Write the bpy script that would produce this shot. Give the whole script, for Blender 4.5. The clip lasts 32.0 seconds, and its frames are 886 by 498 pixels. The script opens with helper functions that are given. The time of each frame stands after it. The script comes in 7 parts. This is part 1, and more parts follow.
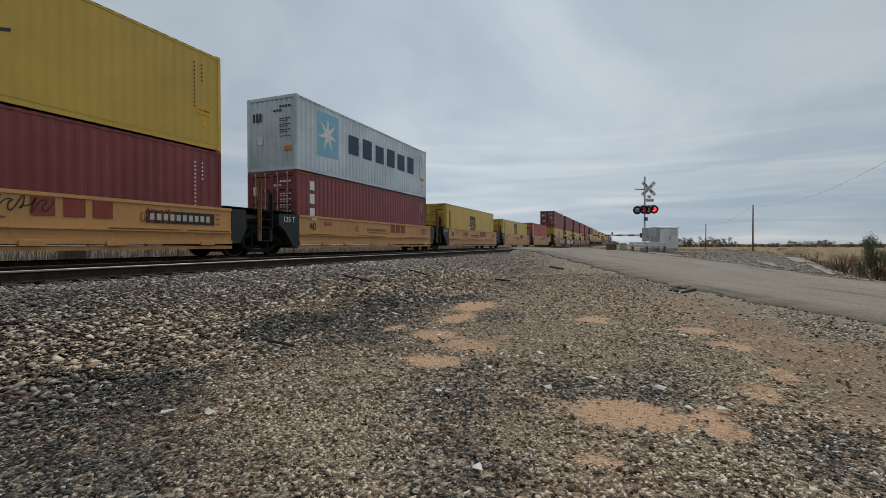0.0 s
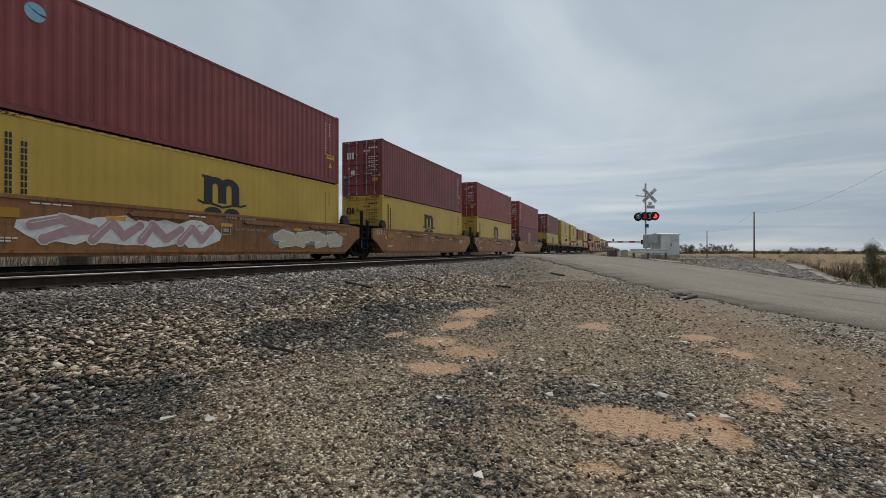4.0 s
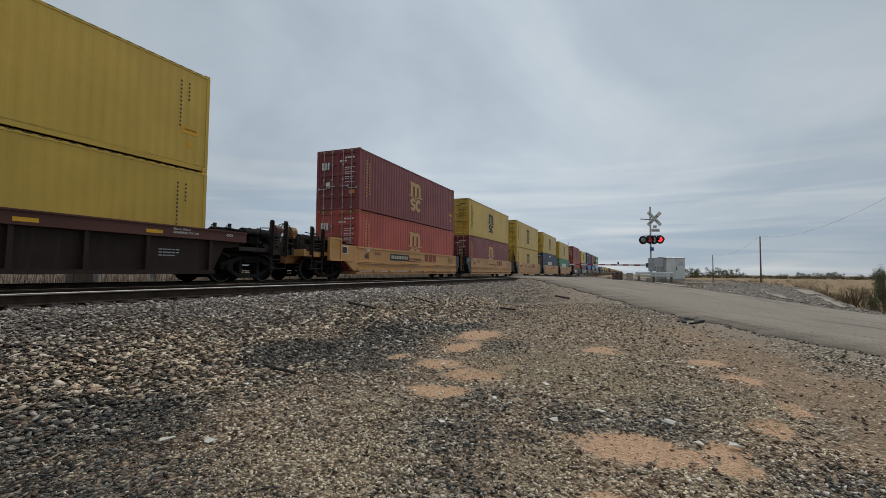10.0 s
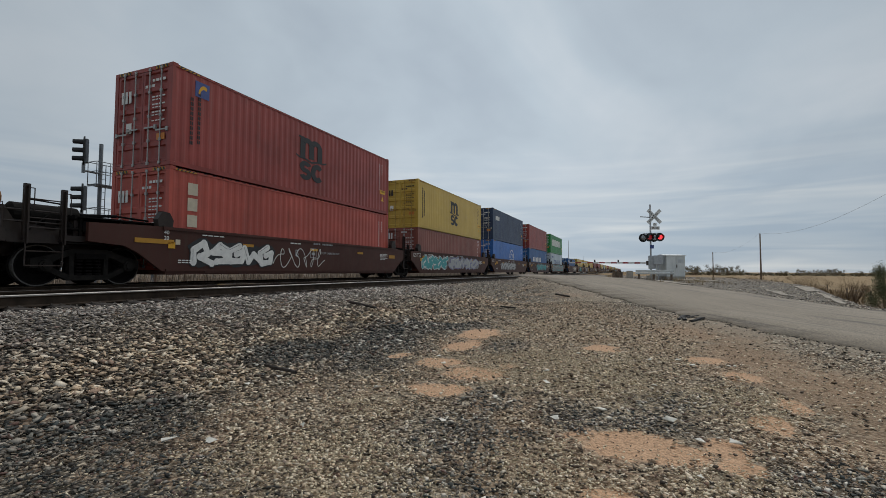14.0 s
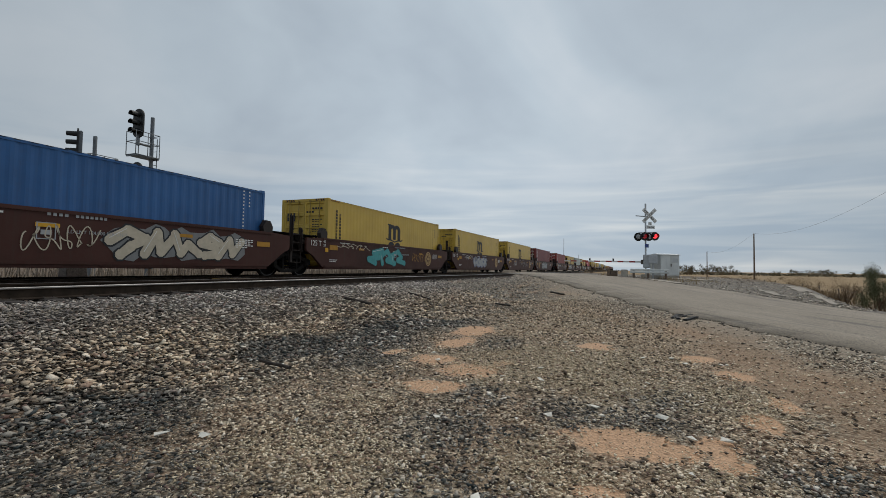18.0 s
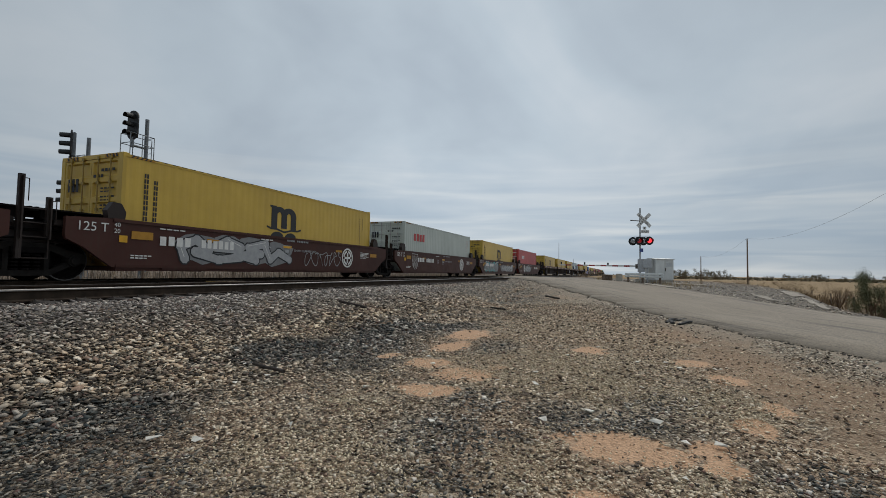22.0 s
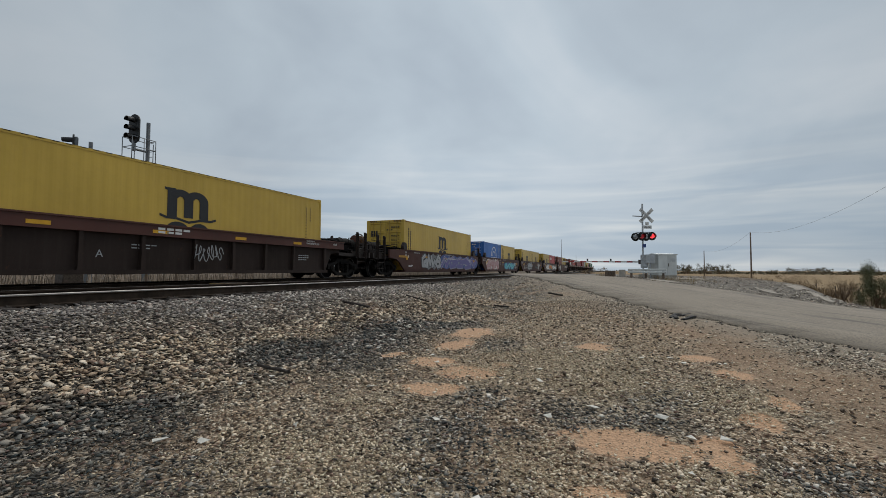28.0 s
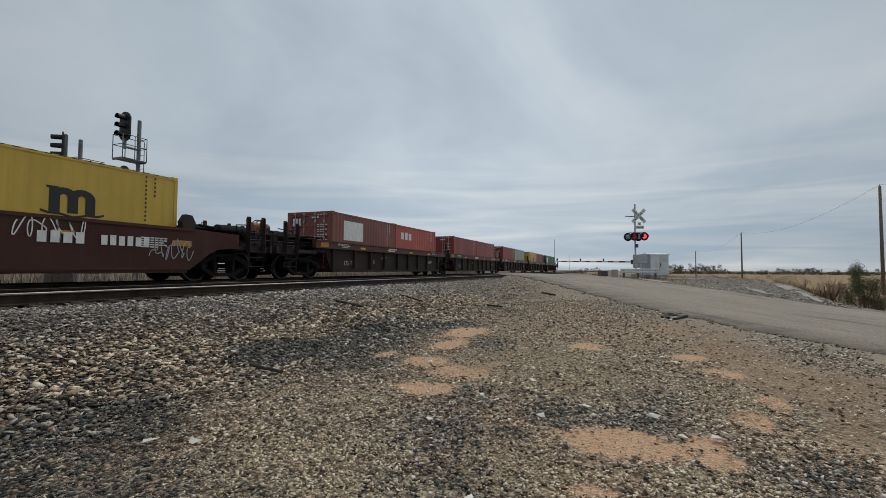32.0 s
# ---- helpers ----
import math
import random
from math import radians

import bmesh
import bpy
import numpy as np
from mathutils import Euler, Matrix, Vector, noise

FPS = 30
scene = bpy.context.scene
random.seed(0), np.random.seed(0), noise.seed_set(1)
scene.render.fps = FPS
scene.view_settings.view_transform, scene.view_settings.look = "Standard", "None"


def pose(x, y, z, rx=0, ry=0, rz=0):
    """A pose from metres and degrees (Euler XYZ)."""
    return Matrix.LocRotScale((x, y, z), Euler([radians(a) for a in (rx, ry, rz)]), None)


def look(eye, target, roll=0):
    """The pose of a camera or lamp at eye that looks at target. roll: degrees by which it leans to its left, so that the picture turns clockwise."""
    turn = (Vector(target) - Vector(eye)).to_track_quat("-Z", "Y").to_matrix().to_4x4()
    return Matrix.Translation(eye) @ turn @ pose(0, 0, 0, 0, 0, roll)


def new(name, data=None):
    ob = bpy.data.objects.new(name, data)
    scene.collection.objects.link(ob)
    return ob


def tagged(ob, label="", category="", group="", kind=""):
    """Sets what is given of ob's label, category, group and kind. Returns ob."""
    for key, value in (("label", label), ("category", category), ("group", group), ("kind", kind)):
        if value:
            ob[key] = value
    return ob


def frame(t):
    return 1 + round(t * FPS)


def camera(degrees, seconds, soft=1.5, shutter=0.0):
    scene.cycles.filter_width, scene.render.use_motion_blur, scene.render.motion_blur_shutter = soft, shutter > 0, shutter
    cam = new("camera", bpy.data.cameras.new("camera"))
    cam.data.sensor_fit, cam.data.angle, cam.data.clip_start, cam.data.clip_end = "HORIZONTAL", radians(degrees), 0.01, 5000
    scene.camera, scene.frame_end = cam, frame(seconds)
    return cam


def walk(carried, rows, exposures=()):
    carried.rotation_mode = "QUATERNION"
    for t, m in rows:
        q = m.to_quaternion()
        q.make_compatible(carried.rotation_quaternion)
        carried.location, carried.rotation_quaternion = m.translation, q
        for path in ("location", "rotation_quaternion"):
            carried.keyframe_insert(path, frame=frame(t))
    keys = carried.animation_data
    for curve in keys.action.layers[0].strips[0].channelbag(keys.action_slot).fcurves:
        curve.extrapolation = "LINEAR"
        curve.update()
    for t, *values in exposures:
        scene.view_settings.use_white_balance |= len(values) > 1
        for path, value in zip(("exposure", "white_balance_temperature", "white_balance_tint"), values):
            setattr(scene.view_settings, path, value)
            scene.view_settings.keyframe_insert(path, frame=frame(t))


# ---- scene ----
# Units: metres. x runs along the track against the train's way, y from the camera towards the train, z = 0 on the rail heads.
cam = camera(87.85, 32.0, soft=0.8, shutter=0.0)
EYE = Vector((0.0, 0.0, 0.374))


def aim(yaw, pitch, roll):
    """A pose at the tripod: degrees left of the track's direction, up, and of lean."""
    a, b = radians(yaw), radians(pitch)
    way = Vector((math.cos(a) * math.cos(b), math.sin(a) * math.cos(b), math.sin(b)))
    return look(EYE, EYE + way * 50, roll)


PATH = [
    (0, 21.78, -0.59, -0.11), (0.5, 21.78, -0.43, -0.13), (1, 21.80, -0.25, -0.09), (1.5, 21.83, -0.01, -0.14),
    (2, 21.83, 0.18, -0.22), (2.5, 21.83, 0.28, -0.21), (3, 21.83, 0.29, -0.15), (3.5, 21.84, 0.21, -0.10),
    (5.5, 22.09, 0.39, 0.22), (6, 22.09, 0.48, 0.16), (6.5, 22.07, 0.55, 0.12), (7, 22.05, 0.67, 0.05),
    (7.5, 22.07, 0.86, 0.07), (8, 22.25, 1.53, 0.35), (8.5, 22.45, 2.43, 0.75), (9, 22.50, 2.95, 0.82),
    (9.5, 22.50, 3.01, 0.74), (10, 22.45, 2.86, 0.55), (10.5, 22.42, 2.58, 0.35), (11, 22.40, 2.30, 0.31),
    (11.5, 22.39, 2.16, 0.29), (12, 22.39, 2.15, 0.24), (12.5, 22.44, 2.24, 0.15), (13, 22.45, 2.39, 0.08),
    (13.5, 22.46, 2.54, 0.09), (14, 22.45, 2.72, 0.23), (14.5, 22.45, 2.82, 0.64), (16.5, 22.30, 1.95, 1.23),
    (17, 22.22, 1.70, 1.03), (17.5, 22.13, 1.92, 0.81), (18, 21.91, 2.33, 0.82), (18.5, 21.62, 2.61, 1.15),
    (19, 21.36, 2.69, 1.44), (19.5, 21.11, 2.58, 1.47), (20, 20.96, 2.47, 1.48), (20.5, 20.94, 2.39, 1.42),
    (21, 21.08, 2.39, 1.36), (21.5, 21.20, 2.50, 1.21), (22, 21.34, 2.79, 1.02), (22.5, 21.44, 3.05, 0.88),
    (23, 21.54, 3.05, 1.06), (23.5, 21.65, 2.96, 1.32), (24, 21.81, 2.99, 1.43), (24.5, 21.97, 2.91, 1.39),
    (25, 22.06, 2.75, 1.17), (25.5, 22.07, 2.67, 1.03), (27.5, 21.80, 2.67, 0.39), (28, 21.63, 2.61, 0.16),
    (28.5, 21.58, 2.54, 0.07), (29, 21.59, 2.53, 0.08), (29.5, 21.60, 2.56, 0.03), (30, 21.47, 2.42, -0.11),
    (30.5, 21.15, 2.23, -0.48), (31, 20.83, 2.35, -0.57), (31.5, 20.72, 2.61, -0.13), (32, 20.83, 2.56, 0.26),
]
walk(cam, [(t, aim(yaw, pitch, roll)) for t, yaw, pitch, roll in PATH])

# ---- daylight: an overcast sky with a veiled sun ----
SUN_HIGH, SUN_ROUND = 52.0, 100.0
world = bpy.data.worlds.new("overcast_sky")
scene.world = world
world.use_nodes = True


class Nodes:
    """Short hand for node trees."""

    def __init__(self, tree):
        self.tree = tree

    def add(self, kind):
        return self.tree.nodes.new(kind)

    def put(self, socket, value):
        if isinstance(value, bpy.types.NodeSocket):
            self.tree.links.new(value, socket)
        elif value is not None:
            if isinstance(value, (tuple, list)) and len(value) == 3 and socket.type == "RGBA":
                value = (*value, 1)
            socket.default_value = value

    def math(self, op, a, b=None, clamp=False):
        n = self.add("ShaderNodeMath")
        n.operation, n.use_clamp = op, clamp
        self.put(n.inputs[0], a)
        self.put(n.inputs[1], b)
        return n.outputs[0]

    def mix(self, fac, a, b, blend="MIX"):
        n = self.add("ShaderNodeMix")
        n.data_type, n.blend_type = "RGBA", blend
        self.put(n.inputs[0], fac)
        self.put(n.inputs[6], a)
        self.put(n.inputs[7], b)
        return n.outputs[2]

    def noise(self, vec, scale, detail=3.0, rough=0.55, warp=0.0):
        n = self.add("ShaderNodeTexNoise")
        self.put(n.inputs["Vector"], vec)
        n.inputs["Scale"].default_value = scale
        n.inputs["Detail"].default_value = detail
        n.inputs["Roughness"].default_value = rough
        n.inputs["Distortion"].default_value = warp
        return n.outputs[0]

    def ramp(self, fac, *stops):
        n = self.add("ShaderNodeValToRGB")
        while len(n.color_ramp.elements) < len(stops):
            n.color_ramp.elements.new(0.5)
        for e, (p, c) in zip(n.color_ramp.elements, stops):
            e.position = p
            e.color = (c, c, c, 1) if isinstance(c, (int, float)) else (*c, 1)
        self.put(n.inputs[0], fac)
        return n.outputs[0]

    def mapped(self, vec, scale=(1, 1, 1), loc=None):
        n = self.add("ShaderNodeMapping")
        self.put(n.inputs[0], vec)
        n.inputs["Scale"].default_value = scale
        if loc is not None:
            self.put(n.inputs["Location"], loc)
        return n.outputs[0]

    def bump(self, height, strength, distance):
        n = self.add("ShaderNodeBump")
        n.inputs["Strength"].default_value = strength
        n.inputs["Distance"].default_value = distance
        self.put(n.inputs["Height"], height)
        return n.outputs[0]


def build_sky():
    n = Nodes(world.node_tree)
    back = world.node_tree.nodes["Background"]
    sky = n.add("ShaderNodeTexSky")
    sky.sky_type, sky.sun_disc, sky.sun_elevation, sky.sun_rotation = "NISHITA", False, radians(SUN_HIGH), radians(SUN_ROUND)
    way = n.add("ShaderNodeTexCoord").outputs["Generated"]
    parts = n.add("ShaderNodeSeparateXYZ")
    n.put(parts.inputs[0], way)
    up = n.math("MAXIMUM", parts.outputs[2], 0.0)
    thin = n.math("ADD", up, 0.42)
    flat = n.add("ShaderNodeCombineXYZ")
    n.put(flat.inputs[0], n.math("DIVIDE", parts.outputs[0], thin))
    n.put(flat.inputs[1], n.math("DIVIDE", parts.outputs[1], thin))
    big = n.noise(n.mapped(flat.outputs[0], (1.0, 1.0, 1), (3.1, 1.7, 0)), 1.3, 4.0, 0.52, 0.5)
    small = n.noise(n.mapped(flat.outputs[0], (1.0, 1.0, 1), (7, 3, 0)), 4.2, 5.0, 0.55, 0.4)
    cloud = n.math("ADD", n.math("MULTIPLY", big, 0.82), n.math("MULTIPLY", small, 0.18))
    grey = n.ramp(cloud, (0.32, (0.40, 0.465, 0.535)), (0.5, (0.492, 0.568, 0.635)), (0.68, (0.615, 0.67, 0.72)))
    low = n.ramp(up, (0.0, 0.9), (0.12, 0.6), (0.26, 0.0))
    bands = n.noise(n.mapped(way, (1.1, 1.1, 15.0)), 2.2, 3.0, 0.5, 0.6)
    band_tint = n.ramp(bands, (0.36, (0.37, 0.465, 0.57)), (0.52, (0.50, 0.575, 0.645)), (0.68, (0.69, 0.73, 0.75)))
    grey = n.mix(low, grey, band_tint)
    # the cloud is brighter on the veiled sun's side
    lobe = n.add("ShaderNodeVectorMath")
    lobe.operation = "DOT_PRODUCT"
    n.put(lobe.inputs[0], way)
    lobe.inputs[1].default_value = Vector((0.90, 0.30, 0.32)).normalized()
    lift = n.ramp(lobe.outputs["Value"], (0.0, 0.88), (0.72, 0.84), (0.93, 1.02), (1.0, 1.12))
    grey = n.mix(1.0, grey, lift, "MULTIPLY")
    clear = n.mix(1.0, sky.outputs[0], (0.06, 0.06, 0.06), "MULTIPLY")
    n.put(back.inputs[0], n.mix(0.94, clear, grey))
    back.inputs[1].default_value = 0.94


build_sky()
sun_data = bpy.data.lights.new("veiled_sun", "SUN")
sun_data.energy, sun_data.angle, sun_data.color = 1.5, radians(45), (1.0, 0.94, 0.86)
sun = new("veiled_sun", sun_data)
sun.matrix_basis = look((0, 0, 60), Vector((0, 0, 60)) - Vector((math.sin(radians(SUN_ROUND)) * math.cos(radians(SUN_HIGH)), math.cos(radians(SUN_ROUND)) * math.cos(radians(SUN_HIGH)), math.sin(radians(SUN_HIGH)))))
scene.view_settings.exposure = 0.0


# ---- materials ----
def material(name):
    m = bpy.data.materials.new(name)
    m.use_nodes = True
    n = Nodes(m.node_tree)
    bsdf = m.node_tree.nodes["Principled BSDF"]
    return m, n, bsdf


def spot(n):
    """Object coordinates, shifted for each object."""
    co = n.add("ShaderNodeTexCoord").outputs["Object"]
    rnd = n.add("ShaderNodeObjectInfo").outputs["Random"]
    return n.mapped(co, (1, 1, 1), n.math("MULTIPLY", rnd, 37.0)), rnd


def paint(name, colour, rough=0.5, dirt=0.3, rust=0.15, grime=(0.055, 0.045, 0.035), metal=0.0, fade=0.12, gloss=0.17):
    """Weathered painted steel: fading, streaks of dirt that run down, and spots of rust."""
    m, n, b = material(name)
    co, rnd = spot(n)
    pale = tuple(min(1, c * (1 + 2.2 * fade) + 0.04 * fade) for c in colour)
    deep = tuple(c * (1 - 1.2 * fade) for c in colour)
    col = n.mix(n.ramp(n.noise(co, 0.55, 3), (0.3, 0.0), (0.7, 1.0)), deep, pale)
    tone = n.math("ADD", n.math("MULTIPLY", rnd, 0.12), 0.94)
    hsv = n.add("ShaderNodeHueSaturation")
    n.put(hsv.inputs["Color"], col)
    n.put(hsv.inputs["Value"], tone)
    streak = n.ramp(n.noise(n.mapped(co, (5.0, 5.0, 0.35)), 1.6, 4, 0.6), (0.52, 0.0), (0.78, dirt))
    col = n.mix(streak, hsv.outputs[0], grime)
    fine = n.ramp(n.noise(co, 9.0, 4, 0.65), (0.45, 0.0), (0.8, dirt * 0.55))
    col = n.mix(fine, col, grime)
    spots = n.ramp(n.noise(n.mapped(co, (1.6, 1.6, 0.9)), 2.6, 6, 0.7), (0.64 - 0.16 * max(0.0, rust - 0.3), 0.0), (0.72, min(1.0, rust * 2.5)))
    col = n.mix(spots, col, (0.11, 0.042, 0.018))
    n.put(b.inputs["Base Color"], col)
    n.put(b.inputs["Roughness"], n.math("ADD", n.math("MULTIPLY", n.noise(co, 3.0, 2), 0.25), rough - 0.1))
    b.inputs["Metallic"].default_value = metal
    b.inputs["Specular IOR Level"].default_value = 0.15 + 0.9 * gloss
    b.inputs["Coat Weight"].default_value = gloss
    b.inputs["Coat Roughness"].default_value = 0.2
    n.put(b.inputs["Normal"], n.bump(n.noise(co, 2.2, 3), 0.25, 0.02))
    return m


def plain(name, colour, rough=0.6, metal=0.0, vary=0.15, scale=6.0, glow=0.0, spec=0.4):
    m, n, b = material(name)
    co, rnd = spot(n)
    f = n.ramp(n.noise(co, scale, 4, 0.6), (0.3, 0.0), (0.7, 1.0))
    n.put(b.inputs["Base Color"], n.mix(f, tuple(c * (1 - vary) for c in colour), tuple(min(1, c * (1 + vary)) for c in colour)))
    b.inputs["Roughness"].default_value = rough
    b.inputs["Metallic"].default_value = metal
    b.inputs["Specular IOR Level"].default_value = spec
    if glow:
        n.put(b.inputs["Emission Color"], (*colour, 1))
        b.inputs["Emission Strength"].default_value = glow
    return m


PAINT = {
    "yellow": paint("yellow_paint", (0.50, 0.335, 0.052), 0.5, 0.10, 0.04, fade=0.06),
    "maroon": paint("maroon_paint", (0.175, 0.030, 0.030), 0.5, 0.22, 0.06),
    "oxblood": paint("oxblood_paint", (0.232, 0.036, 0.028), 0.5, 0.24, 0.08),
    "rust_red": paint("rust_red_paint", (0.36, 0.062, 0.042), 0.55, 0.25, 0.1),
    "red": paint("red_paint", (0.40, 0.045, 0.045), 0.45, 0.2, 0.05),
    "brown": paint("brown_paint", (0.195, 0.060, 0.043), 0.55, 0.25, 0.1),
    "grey": paint("pale_grey_paint", (0.45, 0.53, 0.58), 0.5, 0.2, 0.14),
    "white": paint("off_white_paint", (0.44, 0.48, 0.44), 0.5, 0.06, 0.04, fade=0.05),
    "sage": paint("grey_green_paint", (0.30, 0.35, 0.29), 0.5, 0.22, 0.08),
    "navy": paint("navy_paint", (0.016, 0.034, 0.082), 0.5, 0.25, 0.05, gloss=0.15),
    "blue": paint("blue_paint", (0.020, 0.095, 0.26), 0.5, 0.22, 0.06, gloss=0.15),
    "royal": paint("royal_blue_paint", (0.022, 0.12, 0.40), 0.45, 0.15, 0.03),
    "green": paint("bright_green_paint", (0.012, 0.20, 0.043), 0.45, 0.12, 0.03, gloss=0.15),
    "teal_green": paint("sea_green_paint", (0.010, 0.205, 0.115), 0.45, 0.12, 0.03, gloss=0.18),
    "dark_green": paint("dark_green_paint", (0.02, 0.12, 0.06), 0.5, 0.2, 0.05),
    "ochre_car": paint("ochre_car_paint", (0.50, 0.262, 0.088), 0.5, 0.25, 0.06, fade=0.08),
    "rusty_car": paint("rusty_ochre_car_paint", (0.27, 0.115, 0.036), 0.65, 0.85, 0.9),
    "car_brown": paint("oxide_brown_car_paint", (0.056, 0.021, 0.016), 0.55, 0.4, 0.12, gloss=0.02),
    "car_black": paint("sooty_black_car_paint", (0.027, 0.0175, 0.0145), 0.65, 0.35, 0.15, gloss=0.0),
    "chord": paint("chord_oxide_paint", (0.075, 0.026, 0.019), 0.55, 0.3, 0.1, gloss=0.1),
    "end_black": paint("black_end_paint", (0.013, 0.017, 0.020), 0.5, 0.2, 0.06, gloss=0.1),
    "end_brown": paint("sooty_brown_end_paint", (0.020, 0.013, 0.011), 0.6, 0.3, 0.1, gloss=0.1),
}
INK = {k: plain(k + "_ink", c, 0.6, 0.0, 0.12) for k, c in {
    "black": (0.018, 0.020, 0.024), "white": (0.66, 0.66, 0.64), "sand": (0.46, 0.30, 0.13), "amber": (0.62, 0.33, 0.02), "ochre": (0.40, 0.20, 0.02),
    "dull_red": (0.24, 0.045, 0.03), "sky": (0.20, 0.42, 0.55), "blue": (0.05, 0.08, 0.24), "silver": (0.33, 0.34, 0.35), "pink": (0.42, 0.27, 0.28),
    "teal": (0.06, 0.30, 0.31), "violet": (0.13, 0.12, 0.30), "cream": (0.50, 0.44, 0.34), "orange": (0.55, 0.2, 0.04), "red": (0.42, 0.05, 0.05), "navy": (0.016, 0.034, 0.082), "cyan": (0.10, 0.40, 0.48), "ash": (0.19, 0.195, 0.20), "grass": (0.02, 0.25, 0.12)}.items()}
STEEL = plain("worn_steel", (0.10, 0.085, 0.075), 0.55, 0.6, 0.4, 14)
GALV = plain("galvanised_steel", (0.42, 0.44, 0.46), 0.5, 0.55, 0.15, 8)
# grimy iron; both colours darkened further to carry the shade under the cars
DARK_IRON = plain("greasy_iron_shaded", (0.007, 0.006, 0.006), 0.8, 0.0, 0.4, 8, spec=0.08)
SIDE_IRON = plain("dusty_truck_iron_shaded", (0.015, 0.0135, 0.0125), 0.8, 0.0, 0.4, 6, spec=0.1)
WHEEL_IRON = plain("wheel_tread_steel", (0.11, 0.105, 0.10), 0.5, 0.6, 0.3, 8)
ROD = plain("lock_rod_galvanised", (0.34, 0.34, 0.33), 0.5, 0.4, 0.2, 8)
# the box's yellow painted darker, so the rods read as shade lines on the doors
YELLOW_ROD = plain("shaded_yellow_rod", (0.30, 0.205, 0.045), 0.6, 0.0, 0.25, 8)
GASKET = plain("door_rubber", (0.012, 0.012, 0.013), 0.8)


# ---- mesh helpers ----
def box(bm, x0, x1, y0, y1, z0, z1):
    """A closed box."""
    v = [bm.verts.new(p) for p in ((x0, y0, z0), (x1, y0, z0), (x1, y1, z0), (x0, y1, z0), (x0, y0, z1), (x1, y0, z1), (x1, y1, z1), (x0, y1, z1))]
    for f in ((3, 2, 1, 0), (4, 5, 6, 7), (0, 1, 5, 4), (1, 2, 6, 5), (2, 3, 7, 6), (3, 0, 4, 7)):
        bm.faces.new([v[i] for i in f])


def prism(bm, outline, y0, y1):
    """A plate with its outline in x and z, from y0 to y1."""
    a = [bm.verts.new((x, y0, z)) for x, z in outline]
    b = [bm.verts.new((x, y1, z)) for x, z in outline]
    bm.faces.new(a)
    bm.faces.new(b[::-1])
    for i in range(len(a)):
        j = (i + 1) % len(a)
        bm.faces.new((a[j], a[i], b[i], b[j]))


def rod(bm, p, q, r, sides=8, r2=None):
    """A round bar from p to q."""
    p, q = Vector(p), Vector(q)
    turn = (q - p).to_track_quat("Z", "Y").to_matrix().to_4x4()
    bmesh.ops.create_cone(bm, cap_ends=True, segments=sides, radius1=r, radius2=r if r2 is None else r2, depth=(q - p).length, matrix=Matrix.Translation((p + q) / 2) @ turn)


MESHES = {}


def mesh(key, fill, mat, smooth=False):
    """Mesh data built once for each key. fill(bm) makes it."""
    if key not in MESHES:
        bm = bmesh.new()
        fill(bm)
        bmesh.ops.recalc_face_normals(bm, faces=bm.faces)
        me = bpy.data.meshes.new(str(key[0] if isinstance(key, tuple) else key))
        bm.to_mesh(me)
        bm.free()
        me.materials.append(mat)
        if smooth:
            for p in me.polygons:
                p.use_smooth = True
        MESHES[key] = me
    return MESHES[key]


def hang(name, me, parent, place=(0, 0, 0), label="", turn=None):
    """A part on shared mesh data under its thing."""
    ob = new(name, me)
    ob.parent = parent
    ob.matrix_basis = Matrix.Translation(place) @ (turn if turn is not None else Matrix.Identity(4))
    if label:
        ob["label"] = label
    if name in ("lettering", "letters"):
        ob["kind"] = "stuff"
    return ob


def part(name, bm, mat, parent, label="", smooth=False):
    """One mesh object out of a bmesh."""
    bmesh.ops.recalc_face_normals(bm, faces=bm.faces)
    me = bpy.data.meshes.new(name)
    bm.to_mesh(me)
    bm.free()
    me.materials.append(mat)
    if smooth:
        for p in me.polygons:
            p.use_smooth = True
    ob = new(name, me)
    ob.parent = parent
    if label:
        ob["label"] = label
    return ob


def base(name, place, label, category, group="", kind=""):
    ob = new(name)
    ob.empty_display_size = 0.2
    ob.matrix_basis = Matrix.Translation(place)
    return tagged(ob, label, category, group, kind)


def letters(text, size, mat, thick=0.004):
    """Mesh data of a short text in the built-in font, standing in x and z, read from the -y side."""
    key = ("text", text, size, mat.name)
    if key not in MESHES:
        cu = bpy.data.curves.new("text", "FONT")
        cu.body, cu.size, cu.extrude = text, size, thick / 2
        cu.resolution_u = 3
        ob = bpy.data.objects.new("text", cu)
        scene.collection.objects.link(ob)
        me = bpy.data.meshes.new_from_object(ob.evaluated_get(bpy.context.evaluated_depsgraph_get()))
        bpy.data.objects.remove(ob)
        me.transform(Matrix.Rotation(radians(90), 4, "X"))
        me.materials.clear()
        me.materials.append(mat)
        MESHES[key] = me
    return MESHES[key]


# ---- the ground, the road and the two tracks ----
ROAD_TURN = radians(24.0)
RC, RS = math.cos(ROAD_TURN), math.sin(ROAD_TURN)
ROAD_MID = (11.4, -6.3)
ROAD_HALF, ROAD_NEAR = 3.4, 3.15
NEAR_TRACK, TRAIN_TRACK, GAUGE = 9.02, 12.94, 1.505


def road_uv(x, y):
    """Metres along the road from the origin's foot point, and to its left side."""
    return x * RC + y * RS, (y - ROAD_MID[1]) * RC - (x - ROAD_MID[0]) * RS


def road_z(u):
    """The road climbs to the rails."""
    return np.interp(u, (-60, 0, 8, 14, 17.6, 20, 24.6, 30, 34, 60, 75), (-1.1, -0.95, -0.90, -0.82, -0.65, -0.53, -0.33, -0.10, -0.03, -0.03, -0.6))


